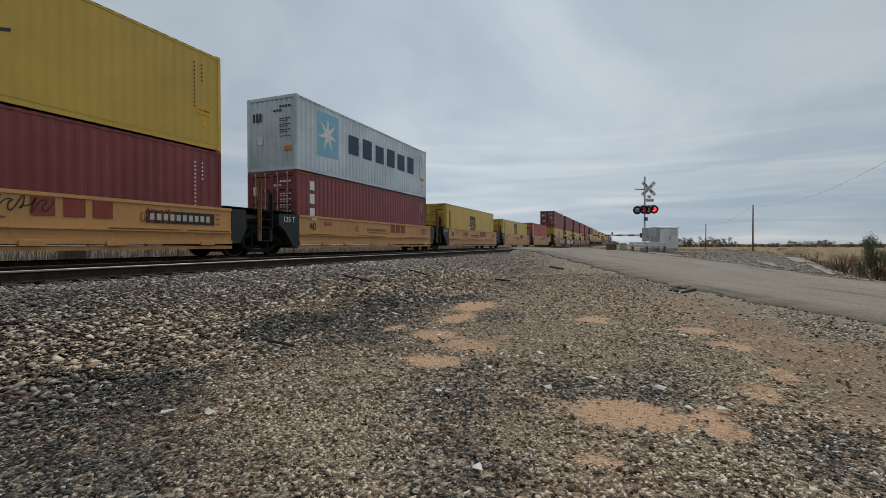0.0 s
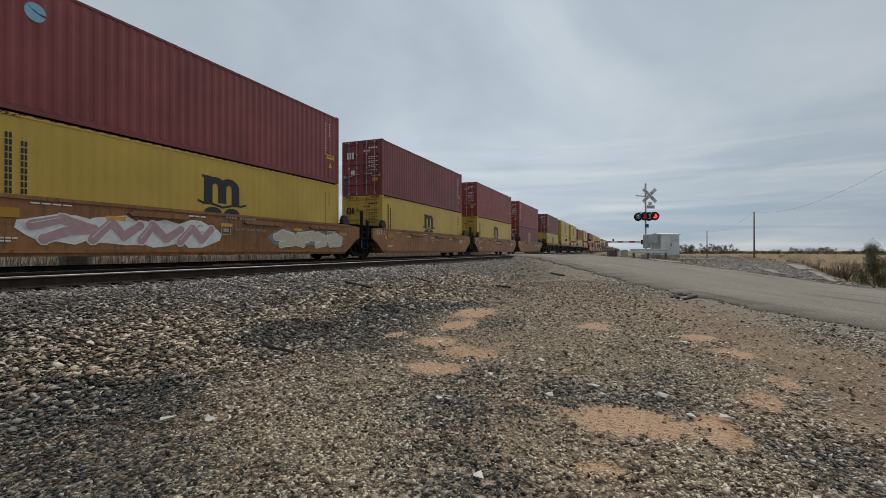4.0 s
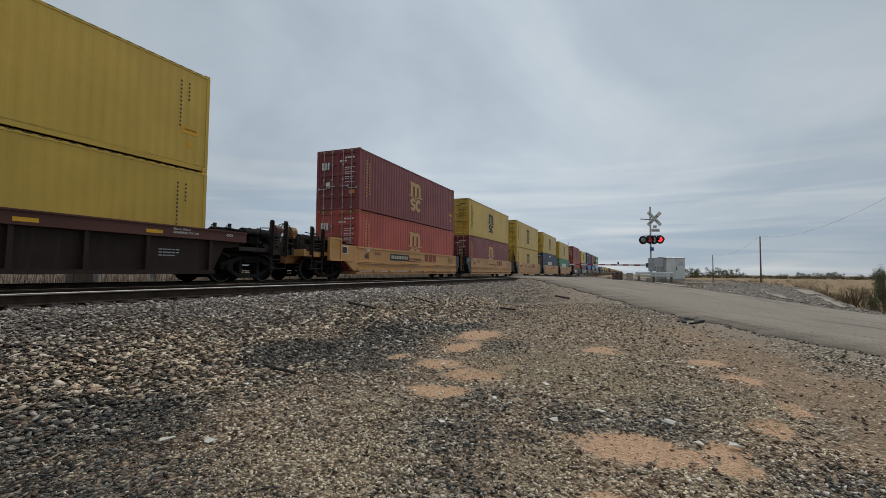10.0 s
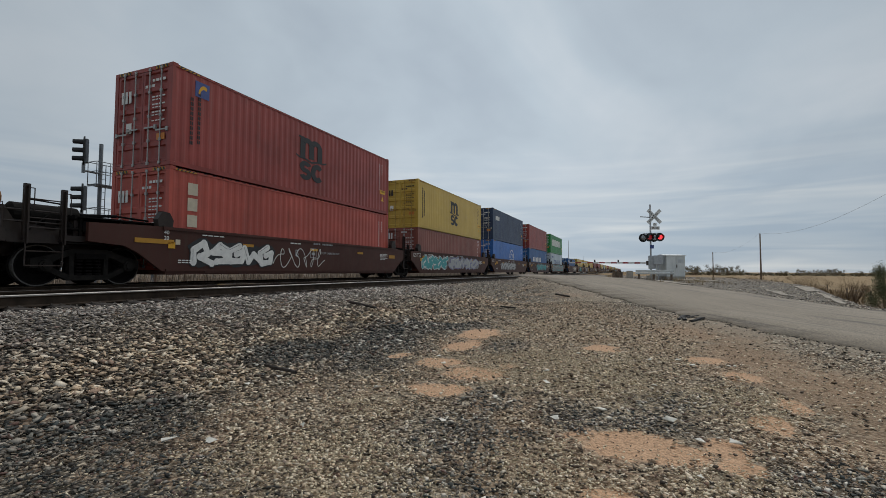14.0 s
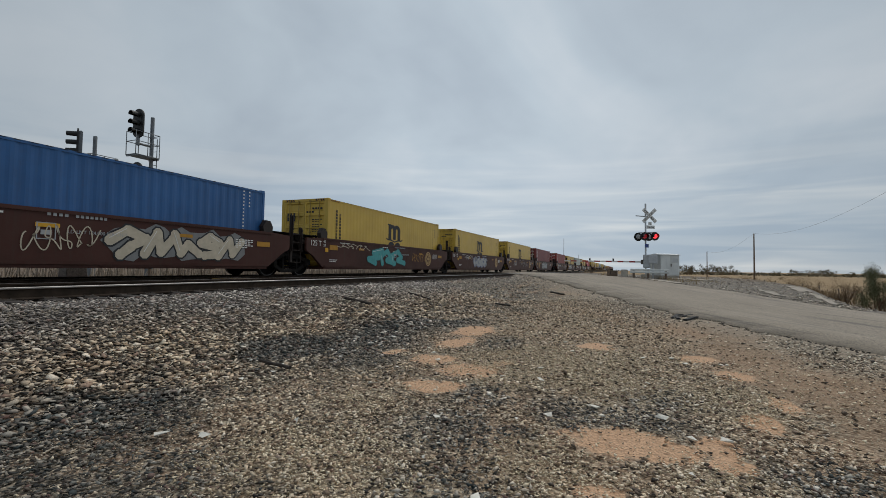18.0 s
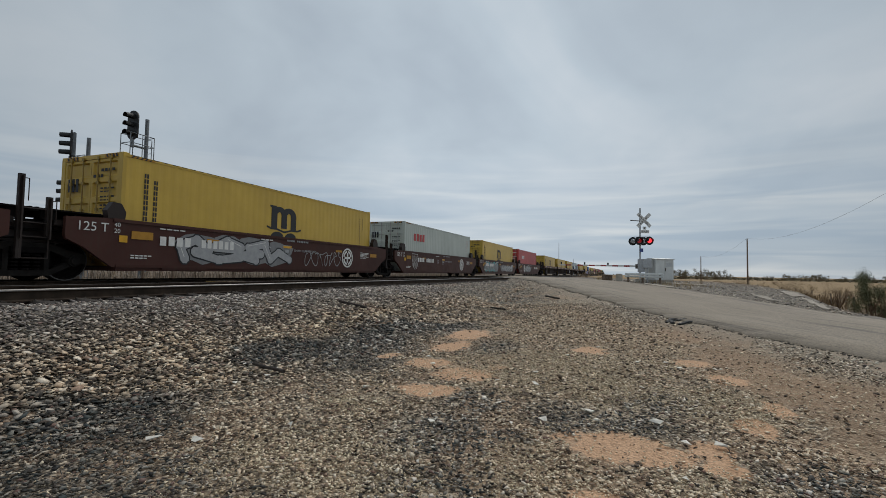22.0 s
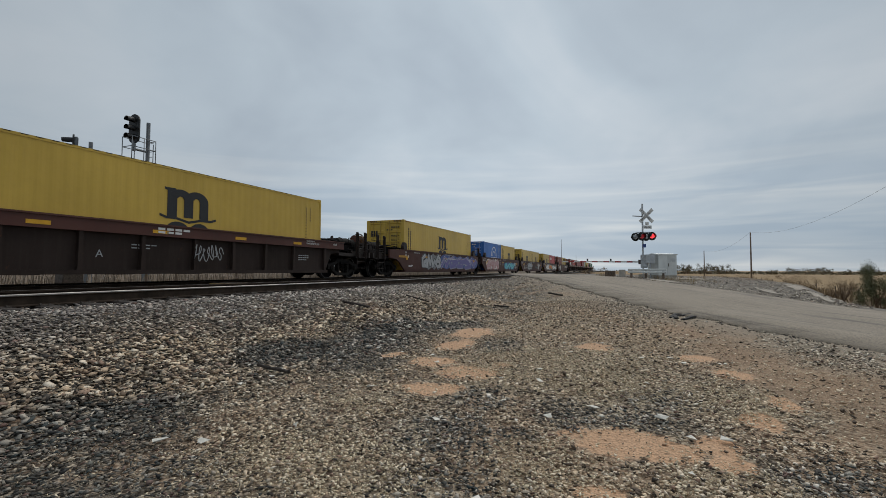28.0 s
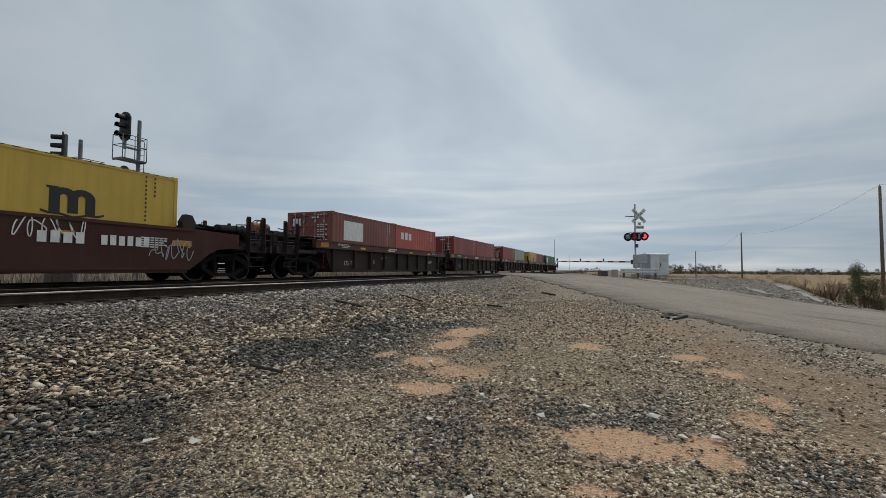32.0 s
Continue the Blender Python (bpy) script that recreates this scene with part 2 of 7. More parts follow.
def ease(a, b, v):
    t = np.clip((v - a) / (b - a), 0, 1)
    return t * t * (3 - 2 * t)


def waves(x, y, s, seed=0.0):
    """Smooth unevenness out of a few sines."""
    return (np.sin(x * 1.7 * s + seed) * np.cos(y * 1.3 * s + 2 * seed) + 0.6 * np.sin(x * 3.1 * s - y * 2.3 * s + seed) + 0.4 * np.cos(y * 4.7 * s + x * 0.9 * s)) / 2


def ground_z(x, y):
    x, y = np.asarray(x, float), np.asarray(y, float)
    bed = -0.225
    low = -0.875 + 0.035 * waves(x, y, 0.7) + 0.012 * waves(x, y, 2.6, 1.0)
    z = low + (bed - low) * ease(4.1, 7.15, y + 0.12 * waves(x, y, 0.5, 2.0))
    # behind the far track the formation falls to the grass
    z = z + (-0.75 - z) * ease(15.1, 17.2, y)
    # the fields to the south lie lower; the verge across the road widens towards the crossing
    u, v = road_uv(x, y)
    field = -2.15 + 0.10 * waves(x, y, 0.06)
    shelf = -np.interp(u, (0, 15.5, 20, 24.4, 30, 40), (4.2, 4.2, 7.0, 10.0, 11.6, 12.5))
    south = ease(0, 1, (shelf - v) / 3.2) * (y < 6)
    zr = road_z(u) - 0.03
    w = ease(7.0, 3.6, v) * ease(0.0, 6.0, u)
    w = np.where((y > 6.5) & (y < 15.5), w * ease(4.2, 3.2, np.abs(v)), w)
    w = np.where((y > 15.5), w * ease(-6.0, -4.0, v), w)
    z = z + (zr - z) * w
    bumpy = 0.045 * waves(x, y, 2.0, 3.0) * ease(-3.7, -4.6, v) * ease(-13, -10, v)
    z = z + bumpy
    return z + (field - z) * south


def axis(*spans):
    out = []
    for a, b, n in spans:
        out += list(np.linspace(a, b, n, endpoint=False))
    return np.array(out + [spans[-1][1]])


def sheet(name, xs, ys, zf, mat):
    X, Y = np.meshgrid(xs, ys, indexing="ij")
    co = np.stack([X, Y, zf(X, Y)], -1).reshape(-1, 3)
    nx, ny = len(xs), len(ys)
    i = (np.arange(nx - 1)[:, None] * ny + np.arange(ny - 1)[None]).ravel()
    quads = np.stack([i, i + ny, i + ny + 1, i + 1], -1)
    me = bpy.data.meshes.new(name)
    me.from_pydata(co, [], quads)
    me.materials.append(mat)
    me.polygons.foreach_set("use_smooth", np.ones(len(quads), bool))
    return new(name, me)


# sandy bare spots: x, y and half widths
BARE = ((8.77, 2.8, 0.90, 0.44), (7.31, 2.68, 0.50, 0.30), (6.09, 3.21, 0.30, 0.16), (5.85, 2.47, 0.36, 0.34), (5.39, 1.78, 0.40, 0.40), (4.53, 1.91, 0.26, 0.34), (6.03, 1.53, 0.22, 0.14), (3.66, 0.05, 0.36, 0.42),
        (3.62, -0.28, 0.18, 0.22), (3.83, -0.59, 0.25, 0.16), (3.5, -0.62, 0.16, 0.15), (4.61, -1.05, 0.28, 0.15), (7.91, 0.5, 0.52, 0.30), (7.46, -0.9, 0.40, 0.26), (6.45, -1.19, 0.32, 0.22), (2.8, 0.16, 0.12, 0.16), (5.2, -1.35, 0.30, 0.13))
# brown dirt with few stones, and golden grit
DIRT = ((11.6, -1.64, 2.6, 1.3), (6.3, -1.9, 1.8, 0.9), (8.6, -1.6, 2.0, 0.9), (4.6, -1.9, 0.8, 0.5), (5.8, -1.6, 0.9, 0.55), (6.6, -2.5, 1.2, 0.6))
SLATE = ((4.2, 0.15, 0.5, 0.75), (3.35, 1.25, 0.55, 0.55), (2.45, 0.9, 0.5, 0.5), (1.6, 2.7, 0.8, 1.0), (2.4, 3.9, 0.9, 0.9), (4.3, 1.3, 0.4, 0.4), (5.0, -0.3, 0.4, 0.5), (3.3, -1.2, 0.5, 0.5), (6.6, 3.9, 1.3, 0.8), (8.6, 4.3, 1.6, 0.8), (5.3, 3.3, 0.8, 0.5), (5.4, 4.5, 1.1, 0.6), (7.4, 1.9, 0.7, 0.4), (9.6, 3.4, 1.2, 0.5))  # dark flat stones
GRIT = ((2.5, 1.85, 0.65, 0.80), (3.77, 2.31, 0.30, 0.34), (6.6, 0.9, 1.7, 1.2), (3.0, 0.55, 0.5, 0.4), (5.4, 0.2, 0.6, 0.6), (3.0, -0.5, 0.4, 0.4), (5.2, -0.9, 0.6, 0.5), (10.0, 1.6, 2.6, 1.2), (9.0, -0.3, 2.0, 0.8))


def ground_material():
    m, n, b = material("gravel_sand_and_dry_grass")
    co = n.add("ShaderNodeTexCoord").outputs["Object"]
    sep = n.add("ShaderNodeSeparateXYZ")
    n.put(sep.inputs[0], co)
    x, y = sep.outputs[0], sep.outputs[1]
    v = n.math("SUBTRACT", n.math("MULTIPLY", n.math("SUBTRACT", y, ROAD_MID[1]), RC), n.math("MULTIPLY", n.math("SUBTRACT", x, ROAD_MID[0]), RS))
    cells = n.add("ShaderNodeTexVoronoi")
    n.put(cells.inputs["Vector"], co)
    cells.inputs["Scale"].default_value = 34.0
    bw = n.add("ShaderNodeSeparateColor")
    n.put(bw.inputs[0], cells.outputs["Color"])
    chips = n.ramp(bw.outputs[0], (0.0, (0.028, 0.028, 0.028)), (0.4, (0.11, 0.102, 0.094)), (0.7, (0.33, 0.295, 0.25)), (0.95, (0.70, 0.63, 0.52)))
    # crevice shade between chips, painted into the colour towards each cell's edge
    gap_shade = n.ramp(cells.outputs["Distance"], (0.25, 0.0), (0.75, 0.75))
    chips = n.mix(gap_shade, chips, (0.012, 0.011, 0.010))
    pale = n.ramp(bw.outputs[1], (0.0, (0.05, 0.042, 0.034)), (0.35, (0.21, 0.168, 0.125)), (0.65, (0.54, 0.44, 0.325)), (0.95, (0.86, 0.76, 0.59)))
    chips = n.mix(n.ramp(n.math("ADD", n.math("DIVIDE", y, 12.0), n.math("MULTIPLY", n.noise(co, 0.7, 4), 0.25)), (0.28, 0.5), (0.48, 0.0)), chips, pale)
    sand = n.mix(n.noise(co, 5.0, 6, 0.7), (0.50, 0.315, 0.20), (0.68, 0.465, 0.315))
    sand = n.mix(n.ramp(n.noise(co, 60.0, 3, 0.6), (0.35, 0.5), (0.55, 0.0)), sand, (0.13, 0.10, 0.075))
    ragged = n.math("ADD", n.math("MULTIPLY", n.noise(co, 2.6, 5, 0.65), 1.7), n.math("MULTIPLY", n.noise(co, 11.0, 4, 0.65), 0.8))
    spots = None
    for cx, cy, rx, ry in BARE:
        d = n.add("ShaderNodeVectorMath")
        d.operation = "LENGTH"
        n.put(d.inputs[0], n.mapped(co, (1 / rx, 1 / ry, 0), (-cx / rx, -cy / ry, 0)))
        one = n.math("SUBTRACT", 2.3, n.math("ADD", d.outputs["Value"], ragged))
        spots = one if spots is None else n.math("MAXIMUM", spots, one)
    spots = n.ramp(spots, (0.0, 0.0), (0.22, 1.0))
    dirty = None
    for cx, cy, rx, ry in DIRT:
        d = n.add("ShaderNodeVectorMath")
        d.operation = "LENGTH"
        n.put(d.inputs[0], n.mapped(co, (1 / rx, 1 / ry, 0), (-cx / rx, -cy / ry, 0)))
        one = n.math("SUBTRACT", 2.4, n.math("ADD", d.outputs["Value"], ragged))
        dirty = one if dirty is None else n.math("MAXIMUM", dirty, one)
    dirty = n.ramp(dirty, (0.0, 0.0), (0.7, 0.7))
    gritty = None
    for cx, cy, rx, ry in GRIT:
        d = n.add("ShaderNodeVectorMath")
        d.operation = "LENGTH"
        n.put(d.inputs[0], n.mapped(co, (1 / rx, 1 / ry, 0), (-cx / rx, -cy / ry, 0)))
        one = n.math("SUBTRACT", 2.5, n.math("ADD", d.outputs["Value"], ragged))
        gritty = one if gritty is None else n.math("MAXIMUM", gritty, one)
    gritty = n.ramp(gritty, (0.0, 0.0), (0.8, 0.55))
    # golden grit with the same painted crevice shade
    golden = n.mix(gap_shade, n.ramp(bw.outputs[2], (0.0, (0.20, 0.15, 0.10)), (0.5, (0.46, 0.37, 0.26)), (1.0, (0.80, 0.69, 0.51))), (0.060, 0.046, 0.034))
    soil = n.mix(n.noise(co, 3.0, 6, 0.7), (0.14, 0.094, 0.062), (0.46, 0.318, 0.208))
    soil = n.mix(n.ramp(n.noise(co, 70.0, 3, 0.6), (0.35, 0.6), (0.55, 0.0)), soil, (0.07, 0.055, 0.045))
    patch = n.math("ADD", n.math("MULTIPLY", n.noise(n.mapped(co, (0.75, 1.1, 1)), 0.8, 5, 0.62, 0.4), 0.75), n.math("MULTIPLY", n.noise(co, 4.5, 4, 0.6), 0.25))
    shift = n.math("ADD", patch, n.ramp(n.math("DIVIDE", n.math("ADD", y, 12.0), 24.0), (0.2, 0.04), (0.56, 0.03), (0.68, 0.0)))
    bare = n.ramp(shift, (0.535, 0.0), (0.60, 0.85))
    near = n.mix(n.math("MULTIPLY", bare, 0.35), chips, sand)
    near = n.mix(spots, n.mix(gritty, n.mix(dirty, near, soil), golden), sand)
    # dry grass away from the stone
    straw = n.mix(n.noise(n.mapped(co, (0.05, 0.3, 1)), 1.0, 5, 0.6), (0.26, 0.175, 0.092), (0.38, 0.27, 0.152))
    straw = n.mix(n.ramp(n.noise(co, 0.9, 6, 0.7), (0.4, 0.45), (0.6, 0.0)), straw, (0.13, 0.095, 0.045))
    edge = n.math("ADD", v, n.math("MULTIPLY", n.noise(co, 0.35, 4), 5.0))
    grass_s = n.ramp(n.math("DIVIDE", n.math("ADD", edge, 30.0), 30.0), (0.70, 1.0), (0.78, 0.0))
    behind = n.ramp(n.math("DIVIDE", y, 40.0), (0.40, 0.0), (0.43, 1.0))
    far = n.ramp(n.math("DIVIDE", x, 100.0), (0.55, 0.0), (0.6, 1.0))
    g = n.math("MAXIMUM", n.math("MAXIMUM", grass_s, behind), n.math("MULTIPLY", far, n.ramp(n.math("DIVIDE", y, 20.0), (0.30, 1.0), (0.36, 0.0))))
    litter = n.mix(n.noise(n.mapped(co, (0.5, 1.5, 1)), 1.4, 6, 0.7), (0.045, 0.038, 0.03), (0.20, 0.155, 0.115))
    straw = n.mix(n.math("MULTIPLY", behind, 0.9), straw, litter)
    ditch = n.mix(n.noise(co, 1.6, 6, 0.7), (0.085, 0.062, 0.044), (0.20, 0.145, 0.100))
    straw = n.mix(n.ramp(n.math("DIVIDE", n.math("ADD", edge, 30.0), 30.0), (0.06, 0.0), (0.20, 0.9)), straw, ditch)
    shoulder = n.mix(n.noise(co, 18.0, 5, 0.7), (0.075, 0.064, 0.052), (0.52, 0.455, 0.37))
    kerb = n.math("ADD", v, n.math("MULTIPLY", n.noise(co, 1.3, 4), 0.9))
    near = n.mix(n.ramp(n.math("DIVIDE", kerb, 6.0), (0.62, 0.9), (0.90, 0.0)), near, shoulder)
    crushed = n.mix(n.noise(co, 9.0, 6, 0.75), (0.075, 0.072, 0.070), (0.30, 0.28, 0.255))
    near = n.mix(n.ramp(n.math("DIVIDE", n.math("ADD", v, 10.0), 10.0), (0.66, 0.9), (0.68, 0.0)), near, crushed)
    near = n.mix(1.0, near, (1.0, 0.955, 0.90), "MULTIPLY")
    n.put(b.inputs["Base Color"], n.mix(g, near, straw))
    b.inputs["Roughness"].default_value = 0.92
    b.inputs["Specular IOR Level"].default_value = 0.2
    high = n.math("ADD", n.math("MULTIPLY", cells.outputs["Distance"], -0.7), n.math("MULTIPLY", n.noise(co, 25.0, 4), 0.5))
    n.put(b.inputs["Normal"], n.bump(high, 0.8, 0.03))
    return m


def build_ground():
    xs = axis((-3500, -300, 6), (-300, -30, 14), (-30, -4, 26), (-4, 45, 230), (45, 130, 60), (130, 600, 30), (600, 4500, 10))
    ys = axis((-4500, -500, 8), (-500, -60, 22), (-60, -16, 36), (-16, 17, 160), (17, 60, 24), (60, 500, 12), (500, 4500, 8))
    tagged(sheet("ground", xs, ys, ground_z, ground_material()), "grey gravel and sandy soil giving way to dry grassland", "ground", kind="structure")


def asphalt_material():
    m, n, b = material("bleached_asphalt")
    co = n.add("ShaderNodeTexCoord").outputs["Object"]
    sep, flat = n.add("ShaderNodeSeparateXYZ"), n.add("ShaderNodeCombineXYZ")
    n.put(sep.inputs[0], co)
    x, y = sep.outputs[0], sep.outputs[1]
    n.put(flat.inputs[0], n.math("ADD", n.math("MULTIPLY", x, RC), n.math("MULTIPLY", y, RS)))
    n.put(flat.inputs[1], n.math("SUBTRACT", n.math("MULTIPLY", y, RC), n.math("MULTIPLY", x, RS)))
    along = flat.outputs[0]
    col = n.mix(n.noise(n.mapped(along, (0.10, 0.9, 1)), 1.0, 4, 0.6), (0.205, 0.170, 0.130), (0.375, 0.315, 0.240))
    col = n.mix(n.ramp(n.noise(co, 24.0, 4, 0.75), (0.38, 0.75), (0.56, 0.0)), col, (0.075, 0.068, 0.06))
    col = n.mix(n.ramp(n.noise(co, 31.0, 3, 0.7), (0.56, 0.0), (0.68, 0.6)), col, (0.50, 0.44, 0.355))
    col = n.mix(n.ramp(n.noise(n.mapped(along, (0.14, 2.6, 1)), 1.1, 5, 0.62), (0.54, 0.0), (0.66, 0.75)), col, (0.085, 0.078, 0.07))
    col = n.mix(n.ramp(n.noise(n.mapped(along, (0.3, 0.8, 1)), 0.9, 5, 0.65), (0.50, 0.0), (0.72, 0.55)), col, (0.33, 0.28, 0.22))
    n.put(b.inputs["Base Color"], col)
    b.inputs["Roughness"].default_value = 0.9
    n.put(b.inputs["Normal"], n.bump(n.noise(co, 60.0, 3, 0.7), 0.5, 0.012))
    return m


def build_road():
    """A slab along the road's line with a broken edge, 6 cm over the ground."""
    bm = bmesh.new()
    us = axis((-45, 2, 14), (2, 38, 150), (38, 95, 20))
    cols = []
    for u in us:
        z = float(road_z(u))
        wob = 0.10 * math.sin(u * 2.1) + 0.08 * math.sin(u * 5.3 + 1) + 0.05 * math.sin(u * 11.7)
        wide = -0.75 * min(2.0, max(0.0, (8 - u) / 3))
        row = []
        for v, d in ((ROAD_NEAR + wob + wide, -0.10), (ROAD_NEAR + wob + wide - 0.02, 0.0), (1.7, 0.03), (0, 0.05), (-1.7, 0.03), (-ROAD_HALF + 0.6 * wob, 0.0), (-ROAD_HALF - 0.02 + 0.6 * wob, -0.10)):
            ox = ROAD_MID[0] - v * RS
            oy = ROAD_MID[1] + v * RC
            along = u - (ROAD_MID[0] * RC + ROAD_MID[1] * RS)
            row.append(bm.verts.new((ox + along * RC, oy + along * RS, z + d)))
        cols.append(row)
    for a, b in zip(cols, cols[1:]):
        for i in range(len(a) - 1):
            bm.faces.new((a[i], a[i + 1], b[i + 1], b[i]))
    ob = part("road", bm, asphalt_material(), None, smooth=True)
    tagged(ob, "bleached grey asphalt road with a crumbling edge", "road", kind="structure")


RAIL_SIDE = plain("rusty_rail_web", (0.036, 0.026, 0.019), 0.9, 0.0, 0.45, 5, spec=0.15)
RAIL_WORN = plain("dull_rail_head", (0.11, 0.10, 0.095), 0.6, 0.6, 0.3, 3)
RAIL_HEAD = plain("polished_rail_head", (0.27, 0.26, 0.25), 0.42, 1.0, 0.25, 3)
TIE_WOOD = plain("creosoted_tie_timber", (0.040, 0.032, 0.027), 0.85, 0.0, 0.5, 9)
RAIL_PROFILE = ((-0.070, -0.18), (0.070, -0.18), (0.070, -0.168), (0.012, -0.150), (0.010, -0.045), (0.036, -0.034), (0.036, -0.006), (-0.036, -0.006), (-0.036, -0.034), (-0.010, -0.045), (-0.012, -0.150), (-0.070, -0.168))


def build_tracks():
    def rail(bm):
        rings = [[bm.verts.new((x, y, z)) for y, z in RAIL_PROFILE] for x in (-120, 1400)]
        for i in range(len(RAIL_PROFILE)):
            j = (i + 1) % len(RAIL_PROFILE)
            bm.faces.new((rings[0][i], rings[0][j], rings[1][j], rings[1][i]))

    def head(bm):
        loop = ((-0.0365, -0.024), (-0.0365, -0.007), (-0.031, 0.0), (0.031, 0.0), (0.0365, -0.007), (0.0365, -0.024))
        a, b = ([bm.verts.new((x, y, z)) for y, z in loop] for x in (-120, 1400))
        for i in range(6):
            bm.faces.new((a[i], a[(i + 1) % 6], b[(i + 1) % 6], b[i]))

    def dull_head(bm):
        loop = ((-0.030, -0.003), (-0.022, 0.0), (0.022, 0.0), (0.030, -0.003))
        a, b = ([bm.verts.new((x, y, z)) for y, z in loop] for x in (-120, 1400))
        for i in range(3):
            bm.faces.new((a[i], a[i + 1], b[i + 1], b[i]))

    def tie(bm):
        box(bm, -0.115, 0.115, -1.30, 1.30, -0.36, -0.182)
        bmesh.ops.bevel(bm, geom=bm.edges[:], offset=0.012, segments=1, affect="EDGES")

    def plate(bm):
        box(bm, -0.09, 0.09, -0.17, 0.17, -0.182, -0.166)
        for sx in (-0.06, 0.06):
            for sy in (-0.10, 0.10):
                box(bm, sx - 0.012, sx + 0.012, sy - 0.012, sy + 0.012, -0.166, -0.148)

    rail_me, head_me, dull_me, tie_me, plate_me = mesh("rail", rail, RAIL_SIDE), mesh("rail_head", head, RAIL_HEAD), mesh("dull_head", dull_head, RAIL_WORN), mesh("tie", tie, TIE_WOOD), mesh("tie_plate", plate, STEEL)
    rng = random.Random(4)
    for mid, count, what in ((NEAR_TRACK, 92, "empty railway track beside the gravel, polished rail heads on dark ties"), (TRAIN_TRACK, 92, "railway track under the freight train, rails on dark wooden ties")):
        track = base("track", (0, mid, 0), what, "railway track", "tracks", "structure")
        for side in (-1, 1):
            r = hang("rail", rail_me, track, (0, side * GAUGE / 2, 0))
            hang("rail_head", head_me if mid == NEAR_TRACK and side < 0 else dull_me, r)
        for i in range(count):
            x = -4 + i * 0.52 + rng.uniform(-0.03, 0.03)
            t = hang("tie", tie_me, track, (x, rng.uniform(-0.06, 0.06), 0), turn=Matrix.Rotation(rng.uniform(-0.02, 0.02), 4, "Z"))
            if mid == NEAR_TRACK:
                hang("tie_plate", plate_me, t, (0, -GAUGE / 2, 0))


# ---- the freight train ----
HIGH_CUBE, LOW_CUBE, WIDE, LONG, SHORT = 2.896, 2.591, 2.438, 12.192, 6.058
FLOOR = 0.358
TRAIN = []  # (thing, place at the start)


def travelled(t):
    """How far the train has come since the start."""
    return np.interp(t, (0, 4, 8, 12, 16, 20, 24, 28, 32), (0, 92.92, 185.85, 278.48, 370.67, 462.32, 553.12, 643.47, 733.59))


def corrugated(bm, x0, x1, z0, z1, y, deep, pitch=0.278):
    """A wall of trapezoid ribs; y is its outer plane, deep the way to its inner one."""
    n = max(1, round((x1 - x0) / pitch))
    p = (x1 - x0) / n
    pts = [(x0, y)]
    for i in range(n):
        a = x0 + i * p
        pts += [(a + 0.13 * p, y), (a + 0.37 * p, y + deep), (a + 0.63 * p, y + deep), (a + 0.87 * p, y)]
    pts.append((x1, y))
    lo = [bm.verts.new((x, yy, z0)) for x, yy in pts]
    hi = [bm.verts.new((x, yy, z1)) for x, yy in pts]
    for i in range(len(pts) - 1):
        bm.faces.new((lo[i], lo[i + 1], hi[i + 1], hi[i]))


def casting(bm):
    box(bm, -0.089, 0.089, -0.081, 0.081, -0.059, 0.059)
    bmesh.ops.bevel(bm, geom=bm.edges[:], offset=0.012, segments=1, affect="EDGES")


